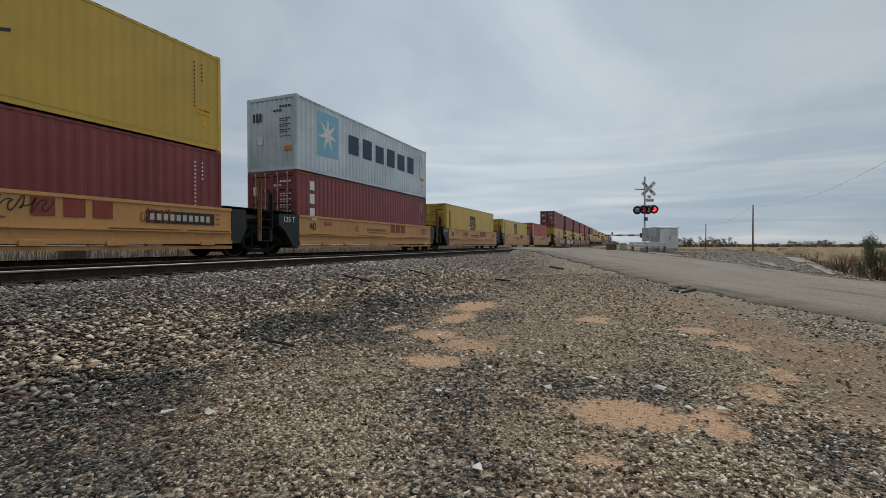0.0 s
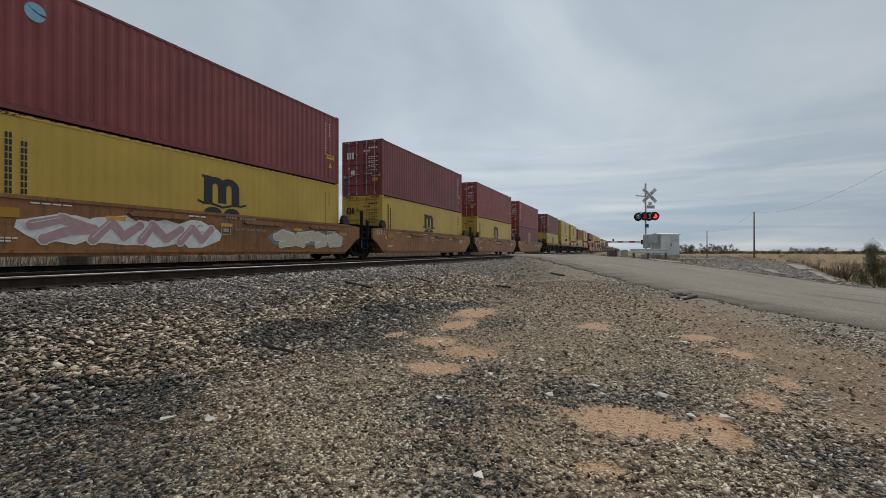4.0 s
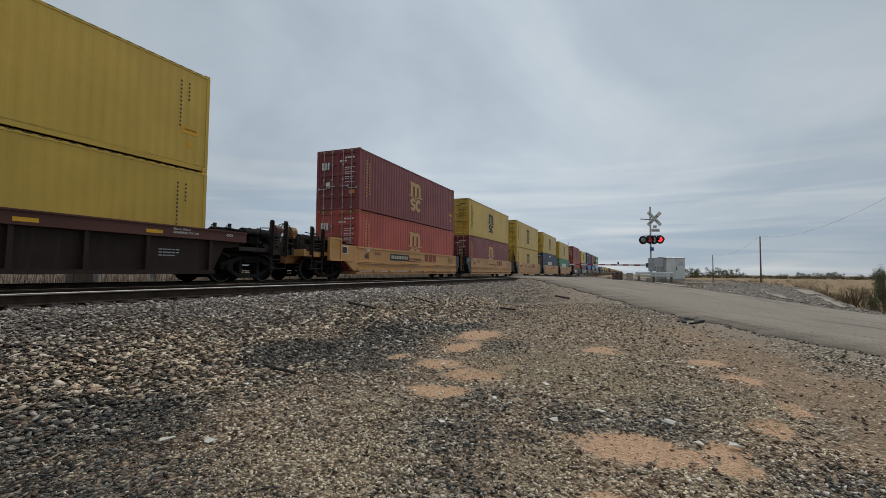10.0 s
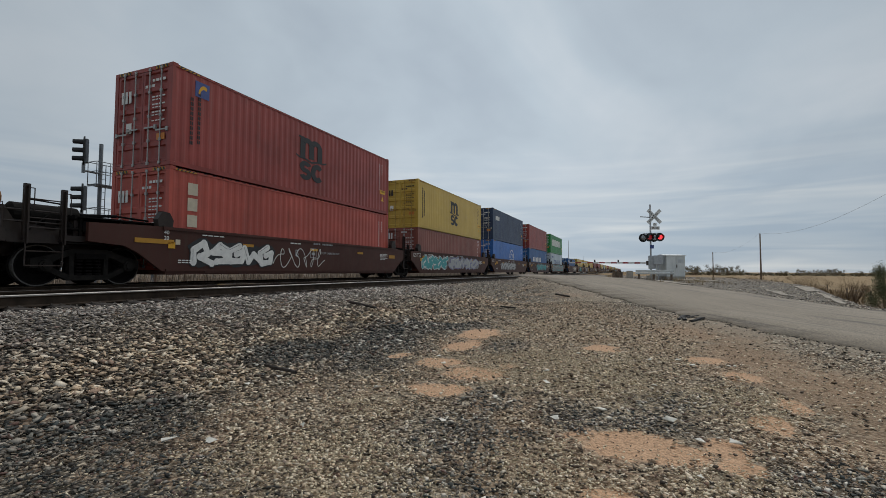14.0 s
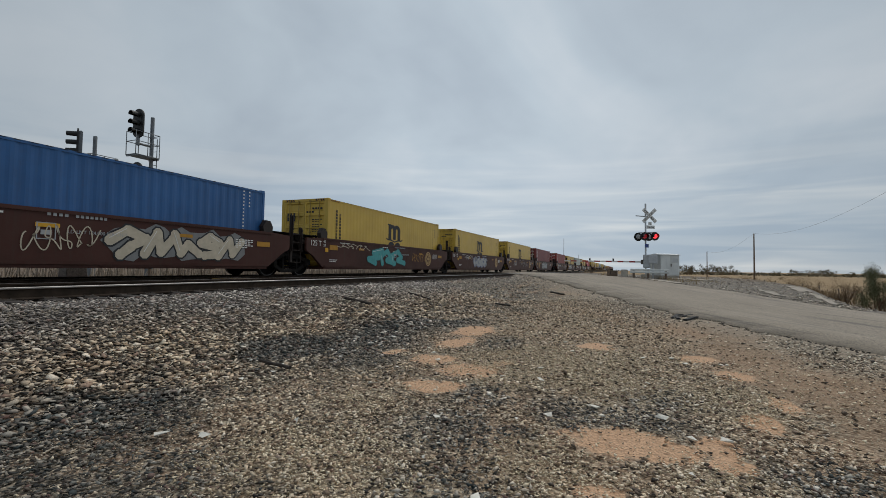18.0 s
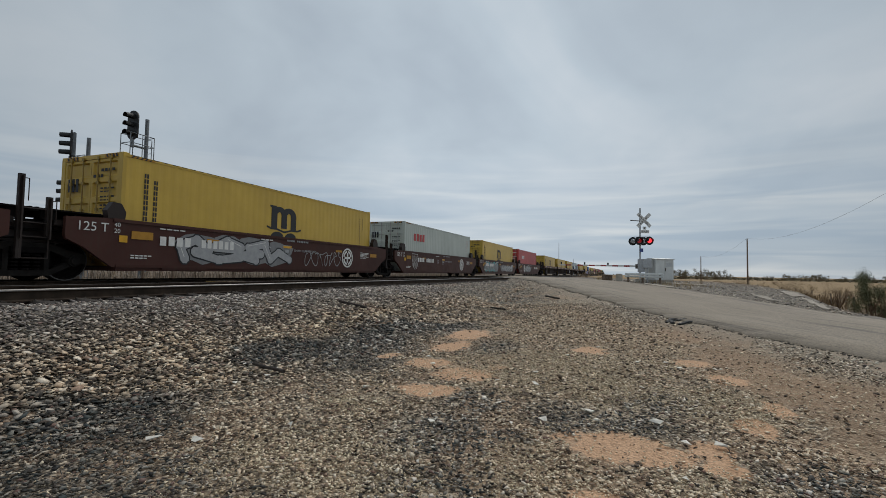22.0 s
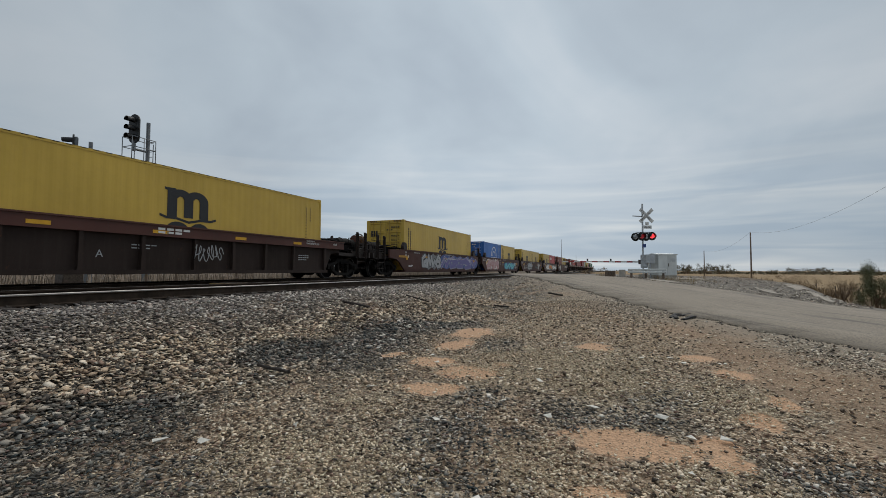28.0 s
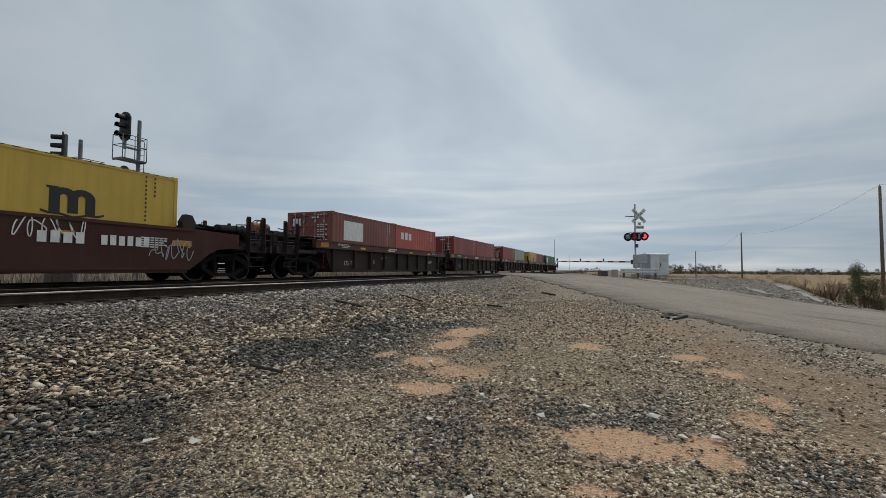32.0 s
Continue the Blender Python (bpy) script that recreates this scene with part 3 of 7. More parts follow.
def container(length, colour, place, label, HC=HIGH_CUBE, doors=True, ridge=0.013, group="containers on the train"):
    """A steel box with frame, ribbed walls, doors with lock rods, and eight corner castings. Its origin is at the middle of its leading lower edge."""
    mat = PAINT[colour]
    k = (length, colour, HC)
    w = WIDE / 2
    ob = base("shipping_container", place, label, "shipping container", group)
    TRAIN.append((ob, place))

    def frame_fill(bm):
        for y in (-1, 1):
            box(bm, 0.10, length - 0.10, -w + 0.022 if y < 0 else w - 0.075, -w + 0.075 if y < 0 else w - 0.022, 0.018, 0.15)
            box(bm, 0.05, length - 0.05, -w + 0.001 if y < 0 else w - 0.062, -w + 0.062 if y < 0 else w - 0.001, HC - 0.095, HC - 0.032)
            for x in (0.0, length - 0.10):
                box(bm, x, x + 0.10, y * w if y < 0 else w - 0.14, -w + 0.14 if y < 0 else w, 0.06, HC - 0.06)
        for x in (0.0, length - 0.10):
            box(bm, x + 0.003, x + 0.10, -w + 0.14, w - 0.14, 0.0, 0.12)
            box(bm, x + 0.003, x + 0.10, -w + 0.14, w - 0.14, HC - 0.12, HC - 0.005)

    hang("frame", mesh(("frame", *k), frame_fill, mat), ob)
    side_me = mesh(("side_wall", *k, ridge), lambda bm: corrugated(bm, 0.10, length - 0.10, 0.15, HC - 0.095, -w + 0.012, ridge), mat)
    hang("side_wall", side_me, ob)
    hang("side_wall", side_me, ob, (length, 0, 0), turn=Matrix.Rotation(math.pi, 4, "Z"))

    def roof_fill(bm):
        n = round(length / 0.21)
        for i in range(n):
            a, p = 0.03 + i * (length - 0.06) / n, (length - 0.06) / n
            v = [bm.verts.new(c) for c in ((a, -w + 0.05, HC - 0.022), (a, w - 0.05, HC - 0.022), (a + p / 2, w - 0.05, HC - 0.04), (a + p / 2, -w + 0.05, HC - 0.04), (a + p, -w + 0.05, HC - 0.022), (a + p, w - 0.05, HC - 0.022))]
            bm.faces.new((v[0], v[3], v[2], v[1]))
            bm.faces.new((v[3], v[4], v[5], v[2]))

    hang("roof", mesh(("roof", *k), roof_fill, mat), ob)

    def front_fill(bm):
        corrugated(bm, -w + 0.14, w - 0.14, 0.12, HC - 0.12, 0.0, 0.045, 0.25)
        bmesh.ops.rotate(bm, verts=bm.verts, matrix=Matrix.Rotation(radians(-90), 3, "Z"))

    front_me = mesh(("front_wall", *k), front_fill, mat)
    hang("front_wall", front_me, ob, (length - 0.02, 0, 0), turn=Matrix.Rotation(math.pi, 4, "Z"))
    if doors:
        def door_fill(bm):
            # one pressed leaf from y = 0 to 1.07: five recessed fields between flat bands
            h0, h1 = 0.13, HC - 0.13
            ys = (0.006, 0.075, 0.10, 0.97, 1.0, 1.072)
            zs, deep = [h0], [0]
            step = (h1 - h0) / 5
            for i in range(5):
                z = h0 + i * step
                zs += [z + 0.07, z + 0.10, z + step - 0.10, z + step - 0.07]
            zs.append(h1)
            rows = []
            for z in zs:
                f = ((z - h0) % step) if z < h1 else 0
                inner = 0.085 < f < step - 0.085
                rows.append([bm.verts.new((0.055 if inner and 0.09 < y < 0.98 else 0.012, y, z)) for y in ys])
            for r, q in zip(rows, rows[1:]):
                for j in range(len(ys) - 1):
                    bm.faces.new((r[j], r[j + 1], q[j + 1], q[j]))

        def rod_fill(bm):
            rod(bm, (-0.012, 0, 0.06), (-0.012, 0, HC - 0.06), 0.017, 6)
            for z in (0.10, 0.75, 1.45, 2.15, HC - 0.1):
                box(bm, -0.03, 0.014, -0.04, 0.04, z - 0.04, z + 0.04)

        def handle_fill(bm):
            box(bm, -0.035, -0.02, -0.02, 0.46, -0.02, 0.02)
            box(bm, -0.04, 0.012, 0.38, 0.46, -0.06, 0.06)

        bar_mat = YELLOW_ROD if colour == "yellow" else ROD
        door_me, rod_me, handle_me = mesh(("door", *k), door_fill, mat), mesh(("lock_rod", HC, bar_mat.name), rod_fill, bar_mat), mesh(("lock_handle", bar_mat.name), handle_fill, bar_mat)
        for turn in (1, -1):
            m = Matrix.Diagonal((1, turn, 1, 1))
            d = hang("door", door_me, ob, turn=m)
            for y in (0.30, 0.78):
                r = hang("lock_rod", rod_me, d, (0, y, 0), "painted lock rod" if colour == "yellow" else "galvanised lock rod")
                hang("lock_handle", handle_me, r, (0, -0.14, 1.12 if y < 0.5 else 1.02))
        hang("door_gasket", mesh(("door_gasket", HC), lambda bm: box(bm, 0.024, 0.036, -0.012, 0.012, 0.13, HC - 0.13), GASKET), ob)
    else:
        hang("front_wall", front_me, ob, (0.02, 0, 0))
    # dark plates drawn on the flush rail as the shaded notches under the roof ridges
    def notch_shade(bm):
        n = round(length / 0.30)
        for i in range(n):
            a = 0.2 + i * (length - 0.4) / n
            prism(bm, [(a, HC - 0.036), (a + 0.05, HC - 0.052), (a + 0.15, HC - 0.052), (a + 0.20, HC - 0.036)], -w - 0.0015, -w + 0.004)
    hang("roof_edge", mesh(("roof_edge", length, HC), notch_shade, GASKET), ob)["kind"] = "stuff"
    if HC == HIGH_CUBE and doors:
        # slanted black bars on yellow at the upper corners
        side = hang("hazard_strip", mesh("hazard_side", lambda bm: box(bm, 0.19, 0.85, -w - 0.003, -w + 0.004, HC - 0.10, HC - 0.055), INK["ochre"]), ob, label="black and yellow height warning strip")
        hang("hazard_bar", mesh("hazard_bars", lambda bm: [prism(bm, [(0.20 + 0.12 * i, HC - 0.10), (0.25 + 0.12 * i, HC - 0.10), (0.30 + 0.12 * i, HC - 0.055), (0.25 + 0.12 * i, HC - 0.055)], -w - 0.005, -w) for i in range(5)], INK["black"]), side)["kind"] = "stuff"
        for y in (-1.03, 0.53):
            head = hang("hazard_strip", mesh("hazard_head", lambda bm: box(bm, -0.003, 0.006, 0, 0.5, HC - 0.105, HC - 0.02), INK["ochre"]), ob, (0, y, 0), "black and yellow height warning strip")
            bars = hang("hazard_bar", mesh("hazard_head_bars", lambda bm: [prism(bm, [(0.12 * i, HC - 0.105), (0.06 + 0.12 * i, HC - 0.105), (0.10 + 0.12 * i, HC - 0.02), (0.04 + 0.12 * i, HC - 0.02)], -0.001, 0.004) for i in range(4)], INK["black"]), head, (-0.004, 0, 0), turn=Matrix.Rotation(radians(90), 4, "Z"))
            bars["kind"] = "stuff"
    cast_me = mesh(("corner_casting", colour), casting, mat)
    for x in (0.086, length - 0.086):
        for y in (-w + 0.078, w - 0.078):
            for z in (0.056, HC - 0.056):
                hang("corner_casting", cast_me, ob, (x, y, z))
    return ob


# Signs and marks are thin plates on the near wall; x runs back from the leading end, z up from the floor.
def plate_mark(ob, name, ink, x0, x1, z0, z1, label="", y=None):
    me = mesh(("mark", ink, round(x1 - x0, 3), round(z1 - z0, 3)), lambda bm: box(bm, 0, x1 - x0, 0, 0.004, 0, z1 - z0), INK[ink])
    return hang(name, me, ob, (x0, (-WIDE / 2 + 0.006) if y is None else y, z0), label)


def shape_mark(ob, name, ink, outlines, x0, z0, label="", y=None, key=None):
    """A flat sign out of several outlines in x and z."""
    def fill(bm):
        for i, o in enumerate(outlines):
            prism(bm, o, -0.0012 * (i % 5), 0.004)
    me = mesh(("shape", key, ink) if key else ("shape", name, ink, len(MESHES)), fill, INK[ink])
    mark = hang(name, me, ob, (x0, (-WIDE / 2 + 0.006) if y is None else y, z0), label)
    if name in ("lettering", "number_row", "small_print", "company_sign", "round_row"):
        mark["kind"] = "stuff"
    return mark


def rect(x0, x1, z0, z1):
    return [(x0, z0), (x1, z0), (x1, z1), (x0, z1)]


def ringed(cx, cz, r0, r1, a0, a1, n=14):
    """Outline of an arc band, in degrees."""
    pts = [(cx + r1 * math.cos(radians(a0 + (a1 - a0) * i / n)), cz + r1 * math.sin(radians(a0 + (a1 - a0) * i / n))) for i in range(n + 1)]
    return pts + [(cx + r0 * math.cos(radians(a1 - (a1 - a0) * i / n)), cz + r0 * math.sin(radians(a1 - (a1 - a0) * i / n))) for i in range(n + 1)]


def oval(cx, cz, rx0, rz0, rx1, rz1, a0, a1, n=12):
    """Outline of an oval arc band, in degrees."""
    turn = [radians(a0 + (a1 - a0) * i / n) for i in range(n + 1)]
    return [(cx + rx1 * math.cos(a), cz + rz1 * math.sin(a)) for a in turn] + [(cx + rx0 * math.cos(a), cz + rz0 * math.sin(a)) for a in turn[::-1]]


def arch_emblem(ob, ink, x0=5.1, z0=0.0, scale=1.0):
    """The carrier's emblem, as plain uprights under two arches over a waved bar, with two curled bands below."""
    up = 1.49
    out = [[(0.22, up), (0.52, up), (0.52, up + 0.74), (0.46, up + 0.80), (0.14, up + 0.80), (0.14, up + 0.74), (0.22, up + 0.72)], rect(0.74, 1.04, up, up + 0.47), rect(1.26, 1.56, up, up + 0.47)]
    out += [oval(0.63, up + 0.47, 0.11, 0.12, 0.41, 0.32, 0, 150), oval(1.15, up + 0.47, 0.11, 0.12, 0.41, 0.32, 0, 150)]
    wave = [(0.0, 0.06), (0.2, 0.0), (0.5, 0.0), (0.72, -0.05), (0.9, -0.09), (1.1, -0.05), (1.3, 0.0), (1.65, 0.0), (1.85, 0.06)]
    out += [[(x, up + z) for x, z in wave] + [(x, up + z - 0.07) for x, z in wave[::-1]]]
    if scale < 1:
        out = [[(x * scale, up + (z - up) * scale) for x, z in o] for o in out]
    else:
        out += [oval(0.55, up - 0.36, 0.09, 0.05, 0.35, 0.23, 20, 270), oval(0.55, up - 0.64, 0.09, 0.05, 0.35, 0.23, -160, 90), oval(1.27, up - 0.50, 0.13, 0.17, 0.40, 0.37, 40, 320)]
    shape_mark(ob, "emblem", ink, out, x0, z0, key=("arch", scale))


def sign_block(x, z, wide, high, i):
    """One plain bar of a sign's size; every other one a little lower."""
    return [rect(x + 0.08 * wide, x + 0.92 * wide, z + 0.04 * high, z + high * (0.96 if i % 2 else 0.90))]


def stacked_blocks(ob, ink, x, z_top, n, size, gap, wide=None, name="lettering"):
    """A column of plain blocks, one for each sign."""
    wide = wide or size * 0.75
    out = []
    for i in range(n):
        z = z_top - i * (size + gap) - size
        out += sign_block(0, z, wide, size, i) if size > 0.2 else [rect(0.12 * wide, 0.42 * wide, z, z + size), rect(0.58 * wide, 0.88 * wide, z, z + size)]
    shape_mark(ob, name, ink, out, x, 0, key=("stack", n, size, gap, z_top, wide))


def row_blocks(ob, ink, x0, z0, n, high, wide, gap, name="lettering", y=None, slant=0.0):
    """A line of plain blocks, one for each sign."""
    out = []
    for i in range(n):
        out += [[(a + slant * b / high, b) for a, b in o] for o in sign_block(i * (wide + gap), 0, wide, high, i)]
    shape_mark(ob, name, ink, out, x0, z0, y=y, key=("row", n, high, wide, gap, slant))


def end_marks(ob, length, ink):
    """Small marks at the trailing end: a column of figures as bars, a caution triangle and a notice."""
    out = [rect(0.0, 0.045, 1.15 + 0.115 * i, 1.20 + 0.115 * i) for i in range(12)] + [rect(0.25, 0.295, 1.95 + 0.115 * i, 2.0 + 0.115 * i) for i in range(5)]
    shape_mark(ob, "number_row", ink, out, length - 0.95, 0.0, key=("ends",))
    shape_mark(ob, "caution_triangle", "amber", [[(0, 0), (0.24, 0), (0.12, 0.22)]], length - 0.72, 0.62, key=("tri",))
    p = plate_mark(ob, "notice", "amber", length - 0.86, length - 0.34, 0.98, 1.17)
    hang("lettering", letters("CAUTION", 0.095, INK["black"]), p, (0.04, -0.003, 0.09))


def door_marks(ob, ink):
    """Bars of small print and stickers on the doors."""
    w = 0.024
    def fill(bm):
        for y, z, n, b in ((-0.92, 2.44, 4, 0.075), (-0.62, 2.29, 3, 0.075), (-0.92, 1.98, 4, 0.04), (-0.92, 1.90, 3, 0.03), (-0.92, 1.76, 4, 0.04), (-0.92, 1.68, 3, 0.03), (-0.92, 1.54, 4, 0.04), (-0.92, 1.46, 3, 0.03), (-0.92, 1.30, 4, 0.03)):
            for i in range(n):
                box(bm, 0.004, 0.0105, y - 0.14 * i + 0.42, y - 0.14 * i + 0.52, z, z + b)
    hang("small_print", mesh(("print", ink), fill, INK[ink]), ob)["kind"] = "stuff"
    hang("sticker", mesh("sticker_a", lambda bm: box(bm, 0.004, 0.0105, 0.45, 0.68, 1.05, 1.35), INK["white"]), ob)
    hang("sticker", mesh("sticker_b", lambda bm: box(bm, 0.004, 0.0105, -0.95, -0.62, 0.75, 0.93), INK["orange"]), ob)
    hang("door_emblem", mesh(("door_emblem", ink), lambda bm: [box(bm, 0.004, 0.0105, y, y + 0.1, 1.95, 2.3) for y in (0.5, 0.66, 0.82)], INK[ink]), ob)


def yellow_box(place, length=LONG, HC=HIGH_CUBE):
    ob = container(length, "yellow", place, "mustard yellow ribbed shipping container with a black carrier emblem", HC, ridge=0.0035)
    if length > 10:
        arch_emblem(ob, "black")
        stacked_blocks(ob, "black", 0.57, 2.45, 13, 0.115, 0.027, 0.15)
        stacked_blocks(ob, "black", 0.84, 2.31, 11, 0.11, 0.032, 0.14)
    else:
        arch_emblem(ob, "black", 2.75, -0.22, 0.72)
        stacked_blocks(ob, "black", 0.5, 2.25, 9, 0.15, 0.03, 0.17)
        stacked_blocks(ob, "black", 0.80, 2.15, 7, 0.15, 0.03, 0.15)
    end_marks(ob, length, "black")
    door_marks(ob, "black")
    return ob


def plain_box(place, colour, words, ink="white", mark="", length=LONG, HC=HIGH_CUBE):
    ob = container(length, colour, place, words, HC, mark != "star")
    if mark == "arch":
        arch_emblem(ob, ink)
        if ink == "black":
            p = plate_mark(ob, "emblem_panel", "blue", 0.72, 1.20, 2.18, 2.64, "blue square emblem panel with a yellow curve")
            shape_mark(p, "curve", "amber", [oval(0.30, 0.05, 0.14, 0.22, 0.20, 0.33, 60, 170)], 0, 0, key=("panel_curve",), y=-0.003)
        stacked_blocks(ob, ink, 0.57, 2.10 if ink == "black" else 2.45, 10 if ink == "black" else 13, 0.105, 0.037, 0.12)
        stacked_blocks(ob, ink, 0.82, 2.31, 11, 0.10, 0.042, 0.11)
    elif mark == "column":
        stacked_blocks(ob, ink, 0.85, 2.62, 6, 0.26, 0.05, 0.24)
    elif mark == "tall":
        stacked_blocks(ob, ink, 0.75, 2.60, 3, 0.42, 0.12, 0.36)
    elif mark == "star":
        plate_mark(ob, "emblem_panel", "sky", 1.27, 2.75, 0.8, 2.6, "pale blue emblem panel")
        star = [(0.78 * (1 if i % 2 == 0 else 0.3) * math.cos(radians(90 + i * 360 / 14)) * 0.9, 0.78 * (1 if i % 2 == 0 else 0.3) * math.sin(radians(90 + i * 360 / 14))) for i in range(14)]
        shape_mark(ob, "star", "white", [star], 2.0, 1.72, key=("star",), y=-WIDE / 2 + 0.001)
        row_blocks(ob, "navy", 3.5, 1.2, 6, 1.0, 0.98, 0.22)
    elif mark == "long_row":
        row_blocks(ob, ink, 1.65, 1.12, 9, 1.12, 0.84, 0.137)
    elif mark == "low_row":
        row_blocks(ob, ink, 3.4, 1.15, 9, 0.62, 0.52, 0.08)
    elif mark == "swoosh":
        row_blocks(ob, ink, 4.33, 1.22, 6, 0.52, 0.48, 0.10)
        shape_mark(ob, "swoosh", ink, [[(0, 0), (0.5, 0.42), (1.1, 0.52), (2.0, 0.5), (1.7, 0.62), (0.95, 0.66), (0.4, 0.5)]], 4.9, 1.95, key=("swoosh",))
    elif mark == "wide_row":
        row_blocks(ob, ink, 2.2, 1.25, 6, 0.62, 0.72, 0.22)
    elif mark == "rings":
        out = []
        for i in range(5):
            out += [ringed(i * 1.25 + 0.4, 0.5, 0.26, 0.46, 0, 180), ringed(i * 1.25 + 0.4, 0.5, 0.26, 0.46, 180, 360)]
        shape_mark(ob, "round_row", "blue", out, 3.4, 0.95, key=("rings",))
        shape_mark(ob, "small_emblem", "blue", [ringed(0.3, 0.35, 0.16, 0.20, 0, 180), ringed(0.3, 0.35, 0.16, 0.20, 180, 360), [(0.22, 0.2), (0.38, 0.2), (0.30, 0.54)], rect(0, 0.6, 0.0, 0.09)], 0.75, 2.0, key=("small_rings",))
        row_blocks(ob, "blue", 1.55, 2.16, 4, 0.27, 0.24, 0.06)
    elif mark == "globe":
        out = [ringed(0.95, 0.0, 0.80, 0.90, 0, 180), ringed(0.95, 0.0, 0.42, 0.50, 0, 180)] + [rect(0.1 + 0.4 * i, 0.4 + 0.4 * i, -0.5, -0.1) for i in range(5)]
        shape_mark(ob, "emblem", ink, out, 2.4 if length < 10 else 6, 1.35, key=("globe",))
    elif mark == "slant_row":
        row_blocks(ob, ink, 0.85, 1.85, 3, 0.42, 0.40, 0.06, slant=0.06)
    elif mark == "red_row":
        row_blocks(ob, "red", 1.25, 1.82, 4, 0.50, 0.37, 0.06)
    elif mark == "short_row":
        row_blocks(ob, ink, 2.0 if length > 10 else 0.7, 1.75, 3, 0.46, 0.42, 0.1)
    elif mark == "gold":
        stacked_blocks(ob, "cream", 0.55, 2.55, 4, 0.40, 0.06, 0.38)
    elif mark == "slanted":
        stacked_blocks(ob, ink, 0.72, 2.62, 3, 0.36, 0.42, 0.42)
    elif mark == "dot":
        shape_mark(ob, "round_sticker", "sky", [ringed(0, 0, 0.0, 0.2, 0, 340)], 1.1, 2.2, key=("dot",))
    elif mark == "panel":
        plate_mark(ob, "white_panel", "white", 0.9, 2.6, 1.35, 2.25, "white advertising panel")
    end_marks(ob, length, ink if ink != "black" else "white")
    door_marks(ob, "white" if colour not in ("white", "grey") else "black")
    return ob


# ---- well cars; a unit's origin is on the rail heads under the leading end of its container ----
HALF = 1.44  # half the width over the side sills


def truck_meshes():
    def side_frame(bm):
        prism(bm, [(-1.16, 0.40), (-1.16, 0.60), (-0.72, 0.72), (-0.40, 0.84), (0.40, 0.84), (0.72, 0.72), (1.16, 0.60), (1.16, 0.40), (0.98, 0.40), (0.62, 0.60), (0.36, 0.70), (-0.36, 0.70), (-0.62, 0.60), (-0.98, 0.40)], -0.09, 0.09)
        prism(bm, [(-0.98, 0.40), (-0.42, 0.12), (0.42, 0.12), (0.98, 0.40), (0.80, 0.44), (0.40, 0.24), (-0.40, 0.24), (-0.80, 0.44)], -0.08, 0.08)
        for x in (-0.37, 0.37):
            box(bm, x - 0.05, x + 0.05, -0.085, 0.085, 0.2, 0.76)
        for x in (-0.89, 0.89):
            rod(bm, (x, -0.15, 0.46), (x, 0.10, 0.46), 0.13, 12)
            rod(bm, (x, -0.19, 0.46), (x, -0.15, 0.46), 0.09, 10)

    def springs(bm):
        for x in (-0.2, 0.0, 0.2):
            for i in range(5):
                rod(bm, (x, -0.02, 0.25 + i * 0.075), (x, -0.02, 0.285 + i * 0.075), 0.085, 8)
        box(bm, -0.32, 0.32, -0.16, 0.10, 0.62, 0.74)

    def wheel(bm):
        rings = [(0.46, -0.072), (0.46, 0.055), (0.487, 0.058), (0.487, 0.085), (0.40, 0.085), (0.385, 0.03), (0.18, 0.02), (0.14, 0.09), (0.0, 0.09)]
        front = [(0.46, -0.072), (0.39, -0.072), (0.375, -0.03), (0.2, -0.01), (0.16, -0.07), (0.0, -0.07)]
        for prof in (rings, front):
            loops = []
            for r, y in prof:
                loops.append([bm.verts.new((r * math.cos(a * math.tau / 24), y, r * math.sin(a * math.tau / 24))) for a in range(24)] if r > 0 else None)
            for (a, b) in zip(loops, loops[1:]):
                if b is None:
                    bm.faces.new(a)
                    continue
                for i in range(24):
                    j = (i + 1) % 24
                    bm.faces.new((a[i], a[j], b[j], b[i]))

    def tread(bm):
        for r0, r1, y0, y1 in ((0.4605, 0.4605, -0.070, 0.052), (0.4605, 0.435, -0.0735, -0.0735)):
            a = [bm.verts.new((r0 * math.cos(k * math.tau / 24), y0, r0 * math.sin(k * math.tau / 24))) for k in range(24)]
            b = [bm.verts.new((r1 * math.cos(k * math.tau / 24), y1, r1 * math.sin(k * math.tau / 24))) for k in range(24)]
            for i in range(24):
                j = (i + 1) % 24
                bm.faces.new((a[i], a[j], b[j], b[i]))

    def axle(bm):
        rod(bm, (0, -0.95, 0), (0, 0.95, 0), 0.085, 10)

    def bolster(bm):
        box(bm, -0.22, 0.22, -0.95, 0.95, 0.56, 0.82)
        rod(bm, (0, 0, 0.80), (0, 0, 0.95), 0.30, 16)

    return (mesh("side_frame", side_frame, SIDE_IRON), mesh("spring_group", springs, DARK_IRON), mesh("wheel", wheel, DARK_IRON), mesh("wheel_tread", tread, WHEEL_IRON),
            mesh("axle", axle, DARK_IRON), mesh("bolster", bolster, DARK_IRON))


def add_truck(car, x):
    frame_me, spring_me, wheel_me, tread_me, axle_me, bolster_me = truck_meshes()
    t = hang("truck", bolster_me, car, (x, 0, 0), "black cast steel truck")
    for s in (-1, 1):
        hang("side_frame", frame_me, t, (0, s * 1.0, 0), turn=Matrix.Diagonal((1, -s, 1, 1)))
        hang("spring_group", spring_me, t, (0, s * 1.0, 0), turn=Matrix.Diagonal((1, -s, 1, 1)))
    for ax in (-0.89, 0.89):
        hang("axle", axle_me, t, (ax, 0, 0.46))
        for s in (-1, 1):
            hang("wheel", wheel_me, t, (ax, s * 0.745, 0.46), turn=Matrix.Diagonal((1, -s, 1, 1)))
            hang("wheel_rim", tread_me, t, (ax, s * 0.745, 0.46), turn=Matrix.Diagonal((1, -s, 1, 1)))


